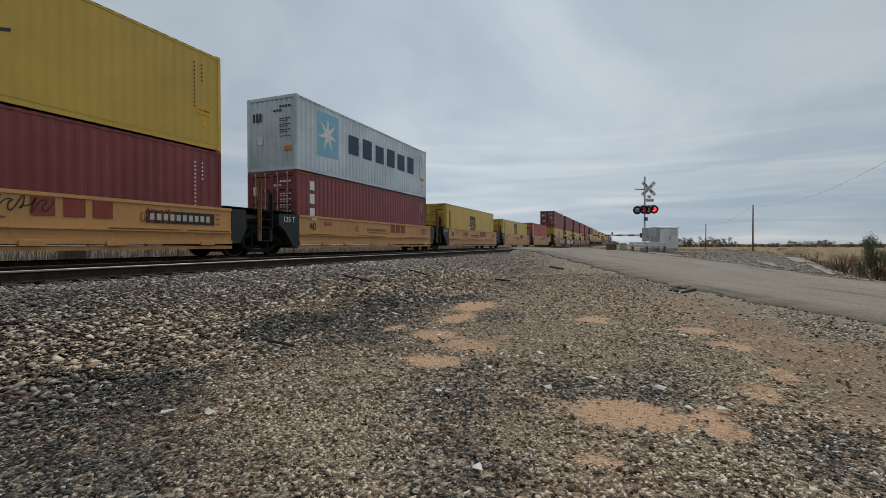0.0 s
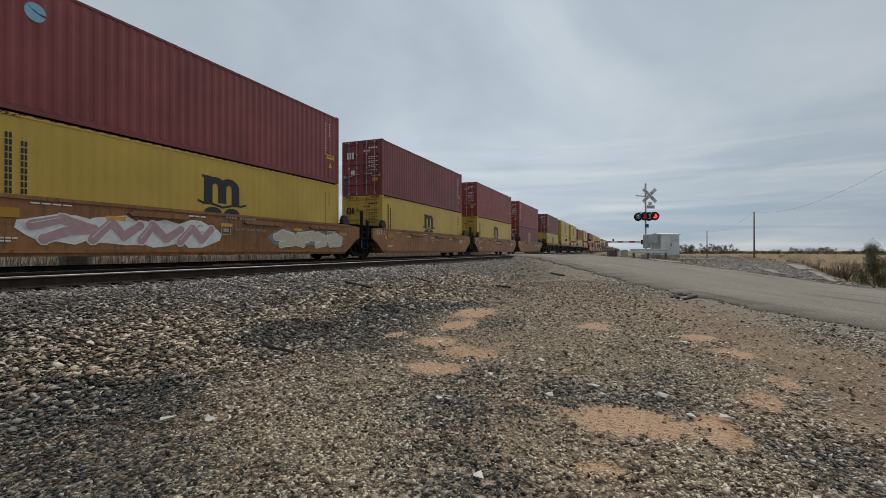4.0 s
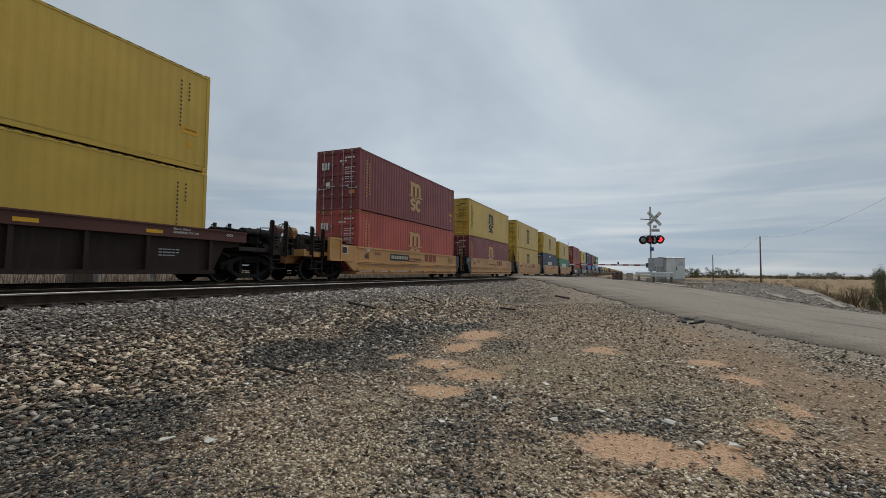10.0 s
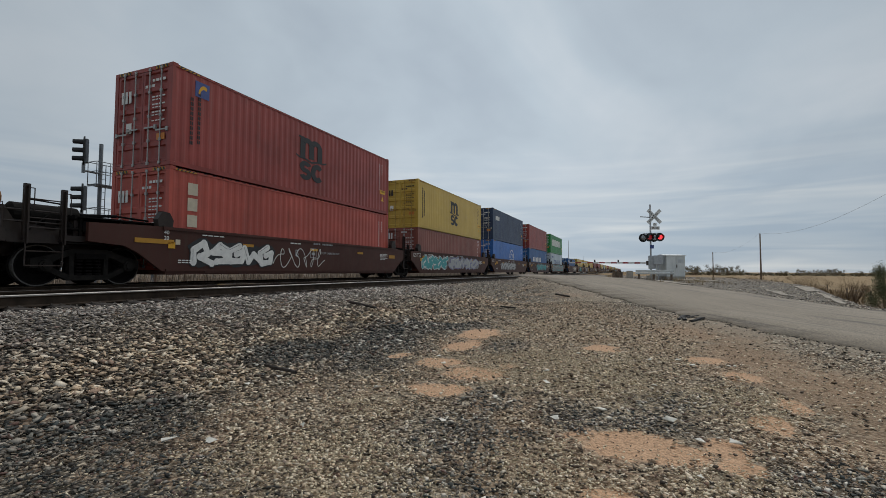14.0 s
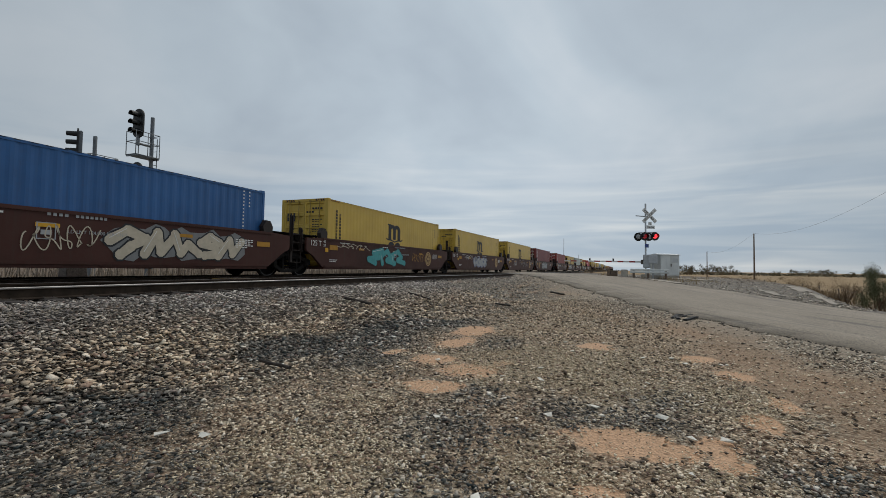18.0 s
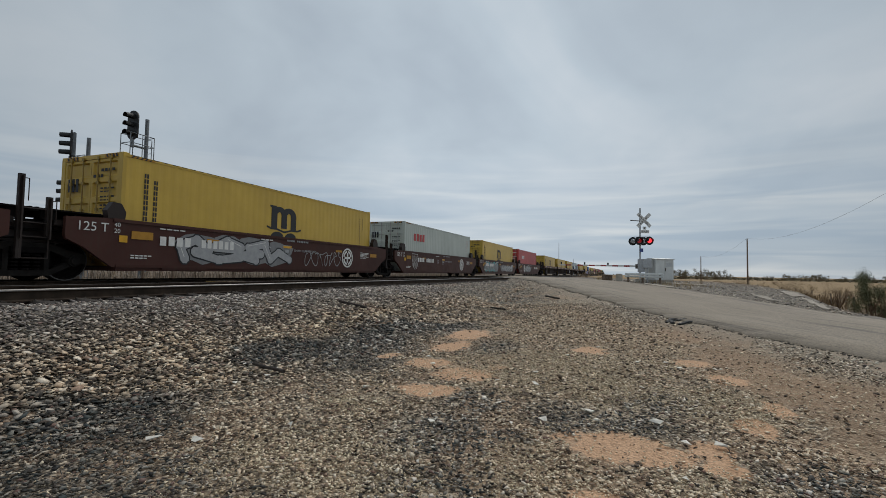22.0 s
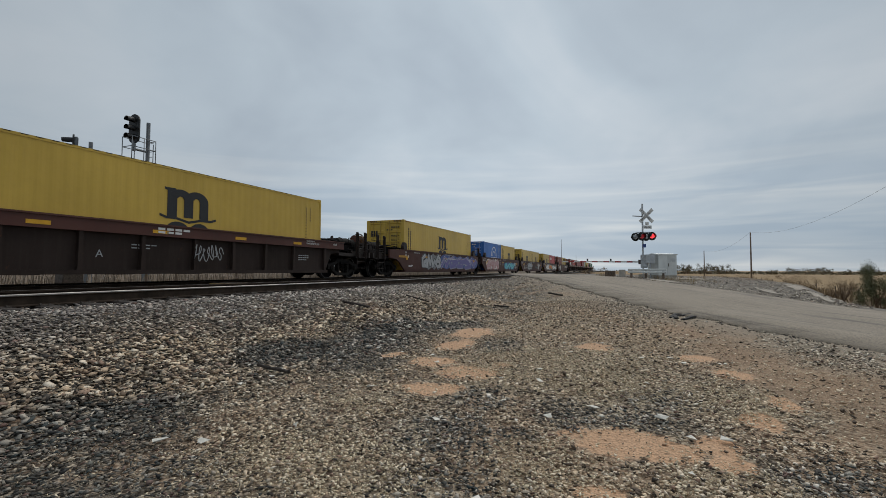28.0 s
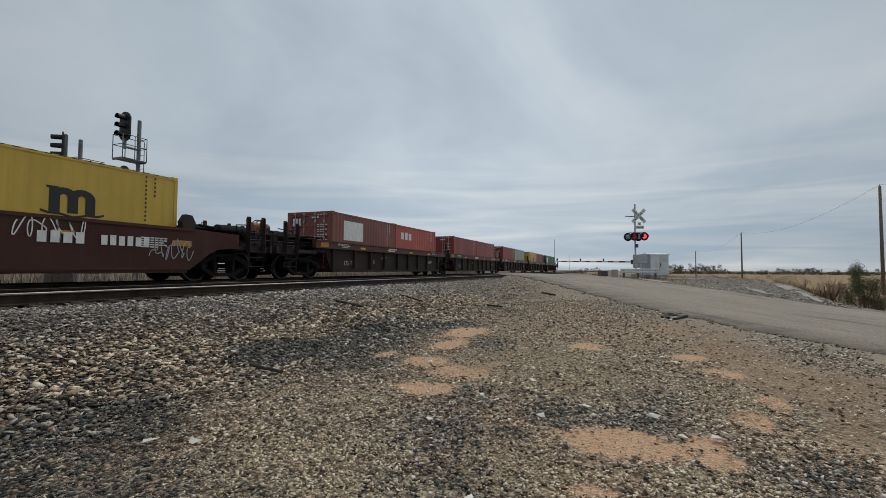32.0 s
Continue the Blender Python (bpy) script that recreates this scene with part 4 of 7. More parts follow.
def two_sided(car, name, me, label=""):
    """The same part on the near and the far side."""
    hang(name, me, car, label=label)
    hang(name, me, car, turn=Matrix.Diagonal((1, -1, 1, 1)), label=label)


def well_floor(car, mat_key):
    def fill(bm):
        for x in (0.15, 2.1, 4.1, 6.1, 8.1, 10.1, 12.05):
            box(bm, x - 0.22, x + 0.22, -HALF + 0.05, HALF - 0.05, 0.24, FLOOR - 0.004)
        for s in (-1, 1):
            box(bm, -0.2, 12.4, s * 1.33 - 0.10, s * 1.33 + 0.10, 0.25, 0.34)
    hang("well_floor", mesh(("well_floor", mat_key), fill, PAINT[mat_key]), car)


def end_panel(car, x, way, mat, y0):
    """Raised edges, a small window and a block of print on the high end panel."""
    turn = Matrix.Diagonal((way, 1, 1, 1))
    def edges(bm):
        box(bm, -2.2, -1.42, y0 - 0.05, y0 - 0.012, 1.70, 1.765)
        box(bm, -2.22, -2.16, y0 - 0.05, y0 - 0.012, 0.82, 1.70)
        box(bm, -2.16, -0.5, y0 - 0.045, y0 - 0.012, 0.80, 0.87)
        box(bm, -1.46, -1.40, y0 - 0.045, y0 - 0.012, 0.87, 1.70)
    hang("panel_edge", mesh("panel_edge", edges, mat), car, (x, 0, 0), turn=turn)
    hang("panel_window", mesh("panel_window", lambda bm: box(bm, -1.28, -1.0, y0 - 0.03, y0 - 0.012, 1.15, 1.42), INK["black"]), car, (x, 0, 0), "small dark opening", turn=turn)
    hang("panel_frame", mesh("panel_frame", lambda bm: [box(bm, *b) for b in ((-1.31, -0.97, y0 - 0.034, y0 - 0.012, 1.42, 1.45), (-1.31, -0.97, y0 - 0.034, y0 - 0.012, 1.12, 1.15), (-0.999, -0.97, y0 - 0.034, y0 - 0.012, 1.15, 1.42))], INK["white"]), car, (x, 0, 0), turn=turn)
    hang("small_print", mesh("panel_print", lambda bm: [box(bm, -2.08 + 0.2 * i, -1.92 + 0.2 * i, y0 - 0.018, y0 - 0.0115, 1.32 + 0.06 * j, 1.345 + 0.06 * j) for i in range(3) for j in range(4)], INK["ochre"]), car, (x, 0, 0), turn=turn)["kind"] = "stuff"


def brake_wheel(bm):
    for i in range(16):
        a, b = i * math.tau / 16, (i + 1) * math.tau / 16
        rod(bm, (0, 0.29 * math.cos(a), 0.29 * math.sin(a)), (0, 0.29 * math.cos(b), 0.29 * math.sin(b)), 0.018, 6)
    for i in range(8):
        a = i * math.tau / 8
        rod(bm, (0, 0, 0), (0, 0.29 * math.cos(a), 0.29 * math.sin(a)), 0.009, 6)
    rod(bm, (-0.05, 0, 0), (0.05, 0, 0), 0.06, 10)


def inner_end(car, x, way, mat):
    """Over a shared truck: sloping deck plate on brackets, a ladder with tall posts, pipes below."""
    turn = Matrix.Diagonal((-way, 1, 1, 1))
    both = (turn, Matrix.Diagonal((-way, -1, 1, 1)))

    def hang_on(name, key, fill, m, label="", sides=False):
        me = mesh((key, m.name), fill, m)
        for t in both if sides else (turn,):
            hang(name, me, car, (x, 0, 0), label, turn=t)

    def end_frame(bm):
        box(bm, -1.70, -0.02, -0.85, 0.85, 0.86, 1.30)
        box(bm, -1.25, -0.02, -1.28, 1.28, 1.24, 1.36)
        for y in (-1.0, 1.0):
            prism(bm, [(-1.3, 1.24), (-0.02, 1.24), (-0.02, 0.8)], y - 0.05, y + 0.05)
    hang_on("end_frame", "inner_frame", end_frame, mat)

    def walkway(bm):
        box(bm, -1.55, 0.12, -1.22, 1.22, 1.565, 1.60)
        box(bm, -1.58, -1.53, -1.24, 1.24, 1.52, 1.61)
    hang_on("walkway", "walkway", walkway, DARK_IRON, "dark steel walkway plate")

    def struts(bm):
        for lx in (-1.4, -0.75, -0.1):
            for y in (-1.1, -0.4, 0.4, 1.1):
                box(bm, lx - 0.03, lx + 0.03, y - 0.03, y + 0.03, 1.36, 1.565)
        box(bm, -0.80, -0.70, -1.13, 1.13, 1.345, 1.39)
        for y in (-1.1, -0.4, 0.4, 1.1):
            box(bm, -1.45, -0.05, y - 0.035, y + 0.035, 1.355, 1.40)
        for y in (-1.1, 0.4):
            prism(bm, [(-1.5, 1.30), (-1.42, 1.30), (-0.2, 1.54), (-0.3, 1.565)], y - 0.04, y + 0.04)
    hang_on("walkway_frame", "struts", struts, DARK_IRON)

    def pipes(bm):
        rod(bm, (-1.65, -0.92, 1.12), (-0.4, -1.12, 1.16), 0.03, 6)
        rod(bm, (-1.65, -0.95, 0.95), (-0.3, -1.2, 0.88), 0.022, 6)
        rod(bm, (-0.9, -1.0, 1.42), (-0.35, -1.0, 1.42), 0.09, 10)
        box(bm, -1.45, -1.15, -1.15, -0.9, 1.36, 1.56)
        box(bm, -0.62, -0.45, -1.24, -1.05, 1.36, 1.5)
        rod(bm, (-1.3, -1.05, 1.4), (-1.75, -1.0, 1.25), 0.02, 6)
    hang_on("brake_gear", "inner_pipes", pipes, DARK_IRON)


def post_mesh(tall, mat):
    def fill(bm):
        box(bm, -0.05, 0.05, -0.04, 0.04, 0.98 if tall < 2.2 else 0.5, tall)
        box(bm, -0.012, 0.012, -0.10, -0.04, 0.9, tall - 0.04)
        rod(bm, (0.05, -0.02, tall - 0.08), (0.13, -0.02, tall - 0.08), 0.010, 6)
        rod(bm, (0.13, -0.02, tall - 0.08), (0.13, -0.02, tall - 0.55), 0.010, 6)
    return mesh(("post", tall, mat.name), fill, mat)


def step_mesh(mat, wide, zs):
    def fill(bm):
        for z in zs:
            rod(bm, (0, 0, z), (wide, 0, z), 0.014, 6)
        for x in (0, wide):
            rod(bm, (x, 0, zs[0] - 0.014), (x, 0, zs[-1] + 0.014), 0.014, 6)
    return mesh(("step_ladder", mat.name, wide, zs), fill, mat)


def outer_end(car, x, way, mat, dark, wheel_mat, height):
    """The coupled end of a car: low beam over the truck, brake gear, tall posts, steps and a hand brake."""
    turn = Matrix.Diagonal((-way, 1, 1, 1))
    far = Matrix.Diagonal((-way, -1, 1, 1))

    def beam(bm):
        box(bm, -3.45, 0.0, -0.42, 0.42, 0.66, 1.0)
        box(bm, -3.40, -1.0, -1.30, 1.30, 1.0, 1.13)
        box(bm, -3.50, -3.38, -1.38, 1.38, 0.94, 1.20)
        for y in (-1.25, 1.25):
            prism(bm, [(-3.4, 1.0), (-2.4, 1.0), (-2.4, 0.93), (-3.3, 0.93)], y - 0.05, y + 0.05)
    hang("end_beam", mesh(("end_beam", mat.name), beam, mat), car, (x, 0, 0), turn=turn)

    def tower(bm):
        for y in (-1.12, -0.52):
            prism(bm, [(-3.44, 1.13), (-3.46, 1.66), (-3.30, 1.66), (-3.12, 1.36), (-2.2, 1.26), (-2.2, 1.13)], y - 0.02, y + 0.02)
        prism(bm, [(-3.0, 1.13), (-2.86, 1.42), (-1.6, 1.42), (-1.4, 1.13)], -0.30, 0.75)
        box(bm, -3.3, -2.2, -1.2, 1.2, 1.13, 1.19)
        box(bm, -3.30, -3.18, -0.88, -0.40, 1.19, 1.72)
        box(bm, -2.02, -1.90, -1.1, 1.1, 1.13, 1.50)
    hang("gear_frame", mesh(("gear_frame", dark.name), tower, dark), car, (x, 0, 0), "sooty brake gear brackets", turn=turn)

    def tank(bm, a, b, r):
        a, b = Vector(a), Vector(b)
        way = (b - a).normalized()
        rod(bm, a, b, r, 16)
        rod(bm, b, b + way * 0.07, r, 16, 0.55 * r)
        rod(bm, a - way * 0.07, a, 0.55 * r, 16, r)
        for f in (0.25, 0.75):
            p = a.lerp(b, f)
            rod(bm, p - way * 0.025, p + way * 0.025, r + 0.012, 16)
    for low, high, r in (((-3.0, -0.62, 1.62), (-1.75, -0.62, 1.62), 0.21), ((-2.55, 0.35, 1.66), (-1.35, 0.35, 1.66), 0.20), ((-2.1, -0.98, 1.34), (-1.5, -0.98, 1.34), 0.11)):
        hang("air_reservoir", mesh(("air_reservoir", low), lambda bm: tank(bm, low, high, r), SIDE_IRON), car, (x, 0, 0), "dark cylindrical air reservoir", turn=turn)

    def platform_rail(bm):
        for z in (1.36, 1.60):
            rod(bm, (-3.42, -1.36, z), (-2.37, -1.36, z), 0.016, 6)
            rod(bm, (-3.44, -1.36, z), (-3.44, -0.2, z), 0.016, 6)
        rod(bm, (-3.44, -1.36, 1.1), (-3.44, -1.36, 1.64), 0.018, 6)
        rod(bm, (-3.05, -1.36, 1.85), (-2.37, -1.36, 1.85), 0.014, 6)
    hang("platform_rail", mesh(("platform_rail", dark.name), platform_rail, dark), car, (x, 0, 0), turn=turn)

    def walkway(bm):
        box(bm, -2.05, 0.15, -1.22, 1.22, 1.57, 1.605)
        box(bm, -2.08, -2.03, -1.24, 1.24, 1.53, 1.615)
        for lx in (-1.9, -1.0, -0.1):
            for y in (-1.12, 1.12):
                box(bm, lx - 0.03, lx + 0.03, y - 0.03, y + 0.03, 1.13, 1.57)
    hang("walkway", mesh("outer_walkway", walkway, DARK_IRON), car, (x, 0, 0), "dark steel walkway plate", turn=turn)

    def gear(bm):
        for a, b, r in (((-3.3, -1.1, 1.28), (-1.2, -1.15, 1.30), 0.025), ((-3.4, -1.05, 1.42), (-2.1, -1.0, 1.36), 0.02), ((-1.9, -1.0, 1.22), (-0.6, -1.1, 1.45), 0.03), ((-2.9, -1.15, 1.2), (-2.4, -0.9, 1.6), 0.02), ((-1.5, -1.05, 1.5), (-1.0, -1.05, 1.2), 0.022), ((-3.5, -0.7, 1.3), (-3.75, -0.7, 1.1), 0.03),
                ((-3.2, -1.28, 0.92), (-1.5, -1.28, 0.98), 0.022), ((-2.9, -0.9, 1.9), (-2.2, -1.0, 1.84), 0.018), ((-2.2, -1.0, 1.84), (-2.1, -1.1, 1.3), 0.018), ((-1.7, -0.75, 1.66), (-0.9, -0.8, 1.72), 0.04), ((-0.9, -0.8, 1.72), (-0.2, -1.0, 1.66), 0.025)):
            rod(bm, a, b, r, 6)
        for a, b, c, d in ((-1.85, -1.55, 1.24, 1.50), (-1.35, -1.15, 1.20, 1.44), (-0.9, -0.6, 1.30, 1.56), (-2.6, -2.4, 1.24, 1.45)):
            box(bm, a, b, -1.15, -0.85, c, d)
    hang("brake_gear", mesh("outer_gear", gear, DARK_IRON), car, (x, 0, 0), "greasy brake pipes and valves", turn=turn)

    for lx, top in ((-3.05, height), (-2.37, height - 0.03)):
        me = post_mesh(top, dark)
        for t, y in ((turn, -1.36), (far, 1.36)):
            hang("grab_post", me, car, (x - way * lx, y, 0), turn=t)
    me = step_mesh(dark, 0.68, (0.45, 0.75, 1.25, 1.45))
    for t, y in ((turn, -1.38), (far, 1.38)):
        hang("step_ladder", me, car, (x + way * 3.05, y, 0), turn=t)

    def stand(bm):
        rod(bm, (-3.50, -0.62, 1.86), (-3.22, -0.62, 1.86), 0.20, 14)
        box(bm, -3.46, -3.24, -0.80, -0.44, 1.60, 1.80)
        rod(bm, (-3.72, -0.62, 1.86), (-3.5, -0.62, 1.86), 0.035, 8)
    s = hang("brake_stand", mesh(("brake_stand", wheel_mat.name), stand, wheel_mat), car, (x, 0, 0), "rusty hand brake housing", turn=turn)
    hang("brake_wheel", mesh("brake_wheel", brake_wheel, STEEL), s, (-3.70, -0.62, 1.86), "round hand brake wheel")

    def rail(bm):
        for y in (0.2, 1.1):
            rod(bm, (-3.44, y, 1.2), (-3.44, y, 1.95), 0.018, 6)
        rod(bm, (-3.44, 0.2, 1.95), (-3.44, 1.1, 1.95), 0.018, 6)
        rod(bm, (-3.44, 0.2, 1.6), (-3.44, 1.1, 1.6), 0.018, 6)
    hang("end_rail", mesh(("end_rail", dark.name), rail, dark), car, (x, 0, 0), turn=turn)


def coupler(car, x, way):
    def fill(bm):
        box(bm, 0.0, 0.95, -0.12, 0.12, 0.72, 0.96)
        prism(bm, [(0.85, 0.68), (1.15, 0.68), (1.22, 0.8), (1.22, 0.9), (1.15, 1.0), (0.85, 1.0)], -0.2, 0.16)
        pts = [(0.1, -0.35, 0.72), (0.4, -0.38, 0.36), (0.75, -0.38, 0.28), (1.15, -0.36, 0.42), (1.25, -0.30, 0.62)]
        for a, b in zip(pts, pts[1:]):
            rod(bm, a, b, 0.03, 6)
    hang("coupler", mesh("coupler", fill, DARK_IRON), car, (x, 0, 0), "coupler with a hanging air hose", turn=Matrix.Diagonal((way, 1, 1, 1)))


def print_lines(car, ink, lines, y):
    """Small print that cannot be read: rows of short bars. lines: x, z, how many, length, height."""
    out = []
    for x, z, n, l, h in lines:
        out += [rect(x + i * l * 1.25, x + i * l * 1.25 + l, z, z + h) for i in range(n)]
    shape_mark(car, "small_print", ink, out, 0, 0, y=y, key=("print", ink, tuple(lines)))


def side_marks(car, kind, letter, first):
    y = -HALF - 0.016
    def tag(name, ink, x0, x1, z0, z1):
        plate_mark(car, name, ink, x0, x1, z0, z1, y=y)
    if kind == "ochre_car":
        hang("lettering", letters("40", 0.42, INK["black"]), car, (0.45, y, 0.95))
        hang("lettering", letters(letter, 0.36, INK["black"]), car, (3.75, y, 0.97))
        row_blocks(car, "dull_red", 7.1, 0.98, 3, 0.46, 0.52, 0.08, name="company_sign", y=y)
        hang("lettering", letters("LD LMT 123,400 PER UNIT", 0.165, INK["black"]), car, (4.75, y, 1.02))
        print_lines(car, "dull_red", ((4.85, 0.93, 9, 0.17, 0.03), (1.4, 1.25, 3, 0.16, 0.04), (1.4, 1.17, 3, 0.16, 0.04), (10.9, 1.26, 6, 0.14, 0.03), (10.9, 1.19, 5, 0.14, 0.03), (10.9, 1.12, 6, 0.14, 0.03), (10.9, 1.05, 4, 0.14, 0.03), (10.9, 0.98, 6, 0.14, 0.03)), y)
        tag("white_tag", "white", 0.6, 0.9, 1.33, 1.45)
    elif kind == "well":
        hang("lettering", letters("125-T", 0.30, INK["silver"]), car, (0.75, y + 0.14, 0.55))
        hang("lettering", letters("40/20", 0.15, INK["white"]), car, (0.08, y, 1.40))
        for i in range(4):
            tag("reflector", "amber", 2.0 + i * 2.75, 2.45 + i * 2.75, 1.32, 1.41)
        tag("reflector", "ochre", -1.15, -0.6, 1.3, 1.50)
        print_lines(car, "white", ((0.42, 1.46, 5, 0.09, 0.03), (0.42, 1.40, 6, 0.09, 0.03), (0.42, 1.34, 4, 0.09, 0.03), (4.9, 1.42, 4, 0.2, 0.06), (4.9, 1.33, 3, 0.2, 0.06)), y)
        print_lines(car, "silver", ((4.3, 0.98, 4, 0.14, 0.03), (4.3, 0.90, 3, 0.14, 0.03), (10.7, 0.9, 5, 0.1, 0.03), (10.7, 0.82, 5, 0.1, 0.03), (10.7, 0.74, 4, 0.1, 0.03)), y + 0.14)
        hang("lettering", letters(letter, 0.26, INK["silver"]), car, (3.45, y + 0.14, 0.66))
        hang("lettering", letters("BRAKE BEAMS", 0.085, INK["white"]), car, (11.0, y, 1.455))
        hang("lettering", letters("STANDARD TO CAR", 0.085, INK["white"]), car, (11.0, y, 1.36))
        hang("lettering", letters("40/20", 0.11, INK["white"]), car, (12.75, y, 1.40))
    else:
        if first:
            tag("reflector", "amber" if kind == "old" else "ochre", -1.05, 0.02, 1.30 if kind == "old" else 1.06, 1.39 if kind == "old" else 1.18)
            tag("paper_tag", "cream", 0.06, 0.2, 1.06, 1.2)
            if kind == "old":
                hang("lettering", letters("40", 0.36, INK["black"]), car, (0.02, y, 0.78))
        else:
            hang("lettering", letters("125 T", 0.30, INK["white"]), car, (-1.12, y, 1.18))
        hang("lettering", letters("40", 0.15, INK["white"]), car, (-0.28, y, 1.32))
        hang("lettering", letters("20", 0.15, INK["white"]), car, (-0.28, y, 1.17))
        if not first:
            tag("reflector", "ochre", 0.15, 0.72, 1.05, 1.25)
        tag("reflector", "amber", -0.15, 0.05, 0.95, 1.12)
        tag("reflector", "ochre", 11.9, 12.5, 1.0, 1.16)
        for i in range(3):
            tag("reflector", "amber" if kind == "old" or i % 2 else "ochre", 2.4 + i * 3.3, 2.85 + i * 3.3, 1.12, 1.21)
        print_lines(car, "white", ((0.15, 0.62, 5, 0.09, 0.03), (0.15, 0.56, 4, 0.09, 0.03), (0.9, 1.36, 4, 0.16, 0.03), (4.6, 1.34, 3, 0.16, 0.04), (11.0, 1.16, 6, 0.10, 0.03), (11.0, 1.10, 6, 0.10, 0.03), (11.0, 1.04, 5, 0.10, 0.03), (11.0, 0.98, 6, 0.10, 0.03), (11.0, 0.92, 4, 0.10, 0.03)), y)
        shape_mark(car, "framed_panel", "silver", [rect(0, 0.36, 0, 0.02), rect(0, 0.36, 0.34, 0.36), rect(0, 0.02, 0.02, 0.34), rect(0.34, 0.36, 0.02, 0.34), rect(0.08, 0.28, 0.10, 0.20)], 5.72, 0.86, y=y, key=("framed",))
        hang("lettering", letters(letter, 0.34, INK["silver"]), car, (4.85, y, 0.9))
        if "covered" not in car["label"]:
            hang("lettering", letters("LD LMT 124,000 PER UNIT", 0.115, INK["silver"]), car, (6.3, y, 1.02))
        shape_mark(car, "number_row", "silver", [o for i in range(4) for o in sign_block(i * 0.11, 0, 0.08, 0.11, i)] + [o for i in range(7) for o in sign_block(0.55 + i * 0.1, 0, 0.075, 0.11, i)], 5.9, 1.37, y=y, key=("unit_number",))


STROKES = (  # sprayed forms as bent lines in a unit cell
    ((0.05, 0.10), (0.38, 0.92), (0.62, 0.22), (0.98, 0.80)), ((0.92, 0.70), (0.50, 0.98), (0.10, 0.62), (0.72, 0.50), (0.90, 0.16), (0.30, 0.04)),
    ((0.00, 0.90), (0.30, 0.10), (0.62, 0.60), (1.05, 0.20)), ((0.60, 0.98), (0.10, 0.70), (0.20, 0.10), (0.80, 0.14), (0.95, 0.65), (0.50, 0.52)),
    ((-0.05, 0.60), (0.45, 0.96), (1.02, 0.62), (0.55, 0.40), (0.20, 0.02)), ((0.10, 0.02), (0.02, 0.60), (0.50, 0.98), (0.80, 0.50), (0.40, 0.30), (1.05, 0.02)),
    ((1.00, 0.98), (0.30, 0.76), (0.80, 0.44), (0.00, 0.30), (0.55, 0.02)))


def band(pts, t):
    """Pieces of a fat line: a plate for each stretch and an eight-sided one at each bend."""
    out = []
    for (ax, az), (bx, bz) in zip(pts, pts[1:]):
        l = math.hypot(bx - ax, bz - az) or 1
        ux, uz = (bx - ax) / l * t, (bz - az) / l * t
        out.append([(ax - uz, az + ux), (ax + uz, az - ux), (bx + uz * 0.8, bz - ux * 0.8), (bx - uz * 0.8, bz + ux * 0.8)])
    for x, z in pts:
        out.append([(x + t * math.cos(a * math.tau / 8 + 0.39), z + t * math.sin(a * math.tau / 8 + 0.39)) for a in range(8)])
    return out


def graffiti(car, x0, x1, z0, z1, fill_ink, line_ink, n, seed, label):
    """Fat sprayed strokes side by side, with an outline behind, a cloud of second colour and thin inner lines."""
    rng = random.Random(seed)
    wide, high = x1 - x0, z1 - z0
    w = wide / n
    t = min(0.17 * w, 0.14 * high)
    fills, lines, inner, cloud = [], [], [], []
    for i in range(n):
        lean, grow = rng.uniform(-0.15, 0.2) * w, rng.uniform(1.0, 1.18)
        pts = []
        for px, pz in STROKES[rng.randrange(len(STROKES))]:
            z = t + 0.045 * high + (high - 2.2 * t - 0.09 * high) * min(1, max(0, pz + rng.uniform(-0.06, 0.06)))
            pts.append((i * w + w * (0.5 + (px - 0.5) * grow + rng.uniform(-0.05, 0.05)) + lean * (z / high - 0.5), z))
        fills += band(pts, t)
        lines += band(pts, t + 0.045 * high)
        inner += [band([(x - 0.2 * t, z + 0.35 * t) for x, z in pts[:2]], 0.07 * t)[0]]
        cloud.append([((i + 0.5) * w + w * rng.uniform(0.6, 0.95) * math.cos(a * math.tau / 14), high * (0.5 + rng.uniform(0.34, 0.52) * math.sin(a * math.tau / 14))) for a in range(14)])
    second = {"silver": "ash", "white": "black", "violet": "blue", "teal": "ash", "pink": "white", "cream": "ash", "cyan": "blue", "orange": "teal", "ash": "teal"}[fill_ink]
    at = -HALF - 0.008

    def layer(name, parent, outlines, ink, y, what=""):
        def fill(bm):
            for i, o in enumerate(outlines):
                prism(bm, o, -0.00005 * (i + 1), 0.002)
        return hang(name, mesh((name, seed), fill, INK[ink]), parent, (x0, at, z0) if parent is car else (0, y, 0), what)

    back = layer("graffiti_cloud", car, cloud, second, 0, label) if n > 3 else layer("graffiti_cloud", car, lines[:2], line_ink, 0, label)
    layer("graffiti_outline", back, lines, line_ink, -0.004)
    layer("graffiti_fill", back, fills, fill_ink, -0.0095)
    layer("graffiti_line", back, inner, "white" if fill_ink != "white" else "ash", -0.0145)["kind"] = "stuff"


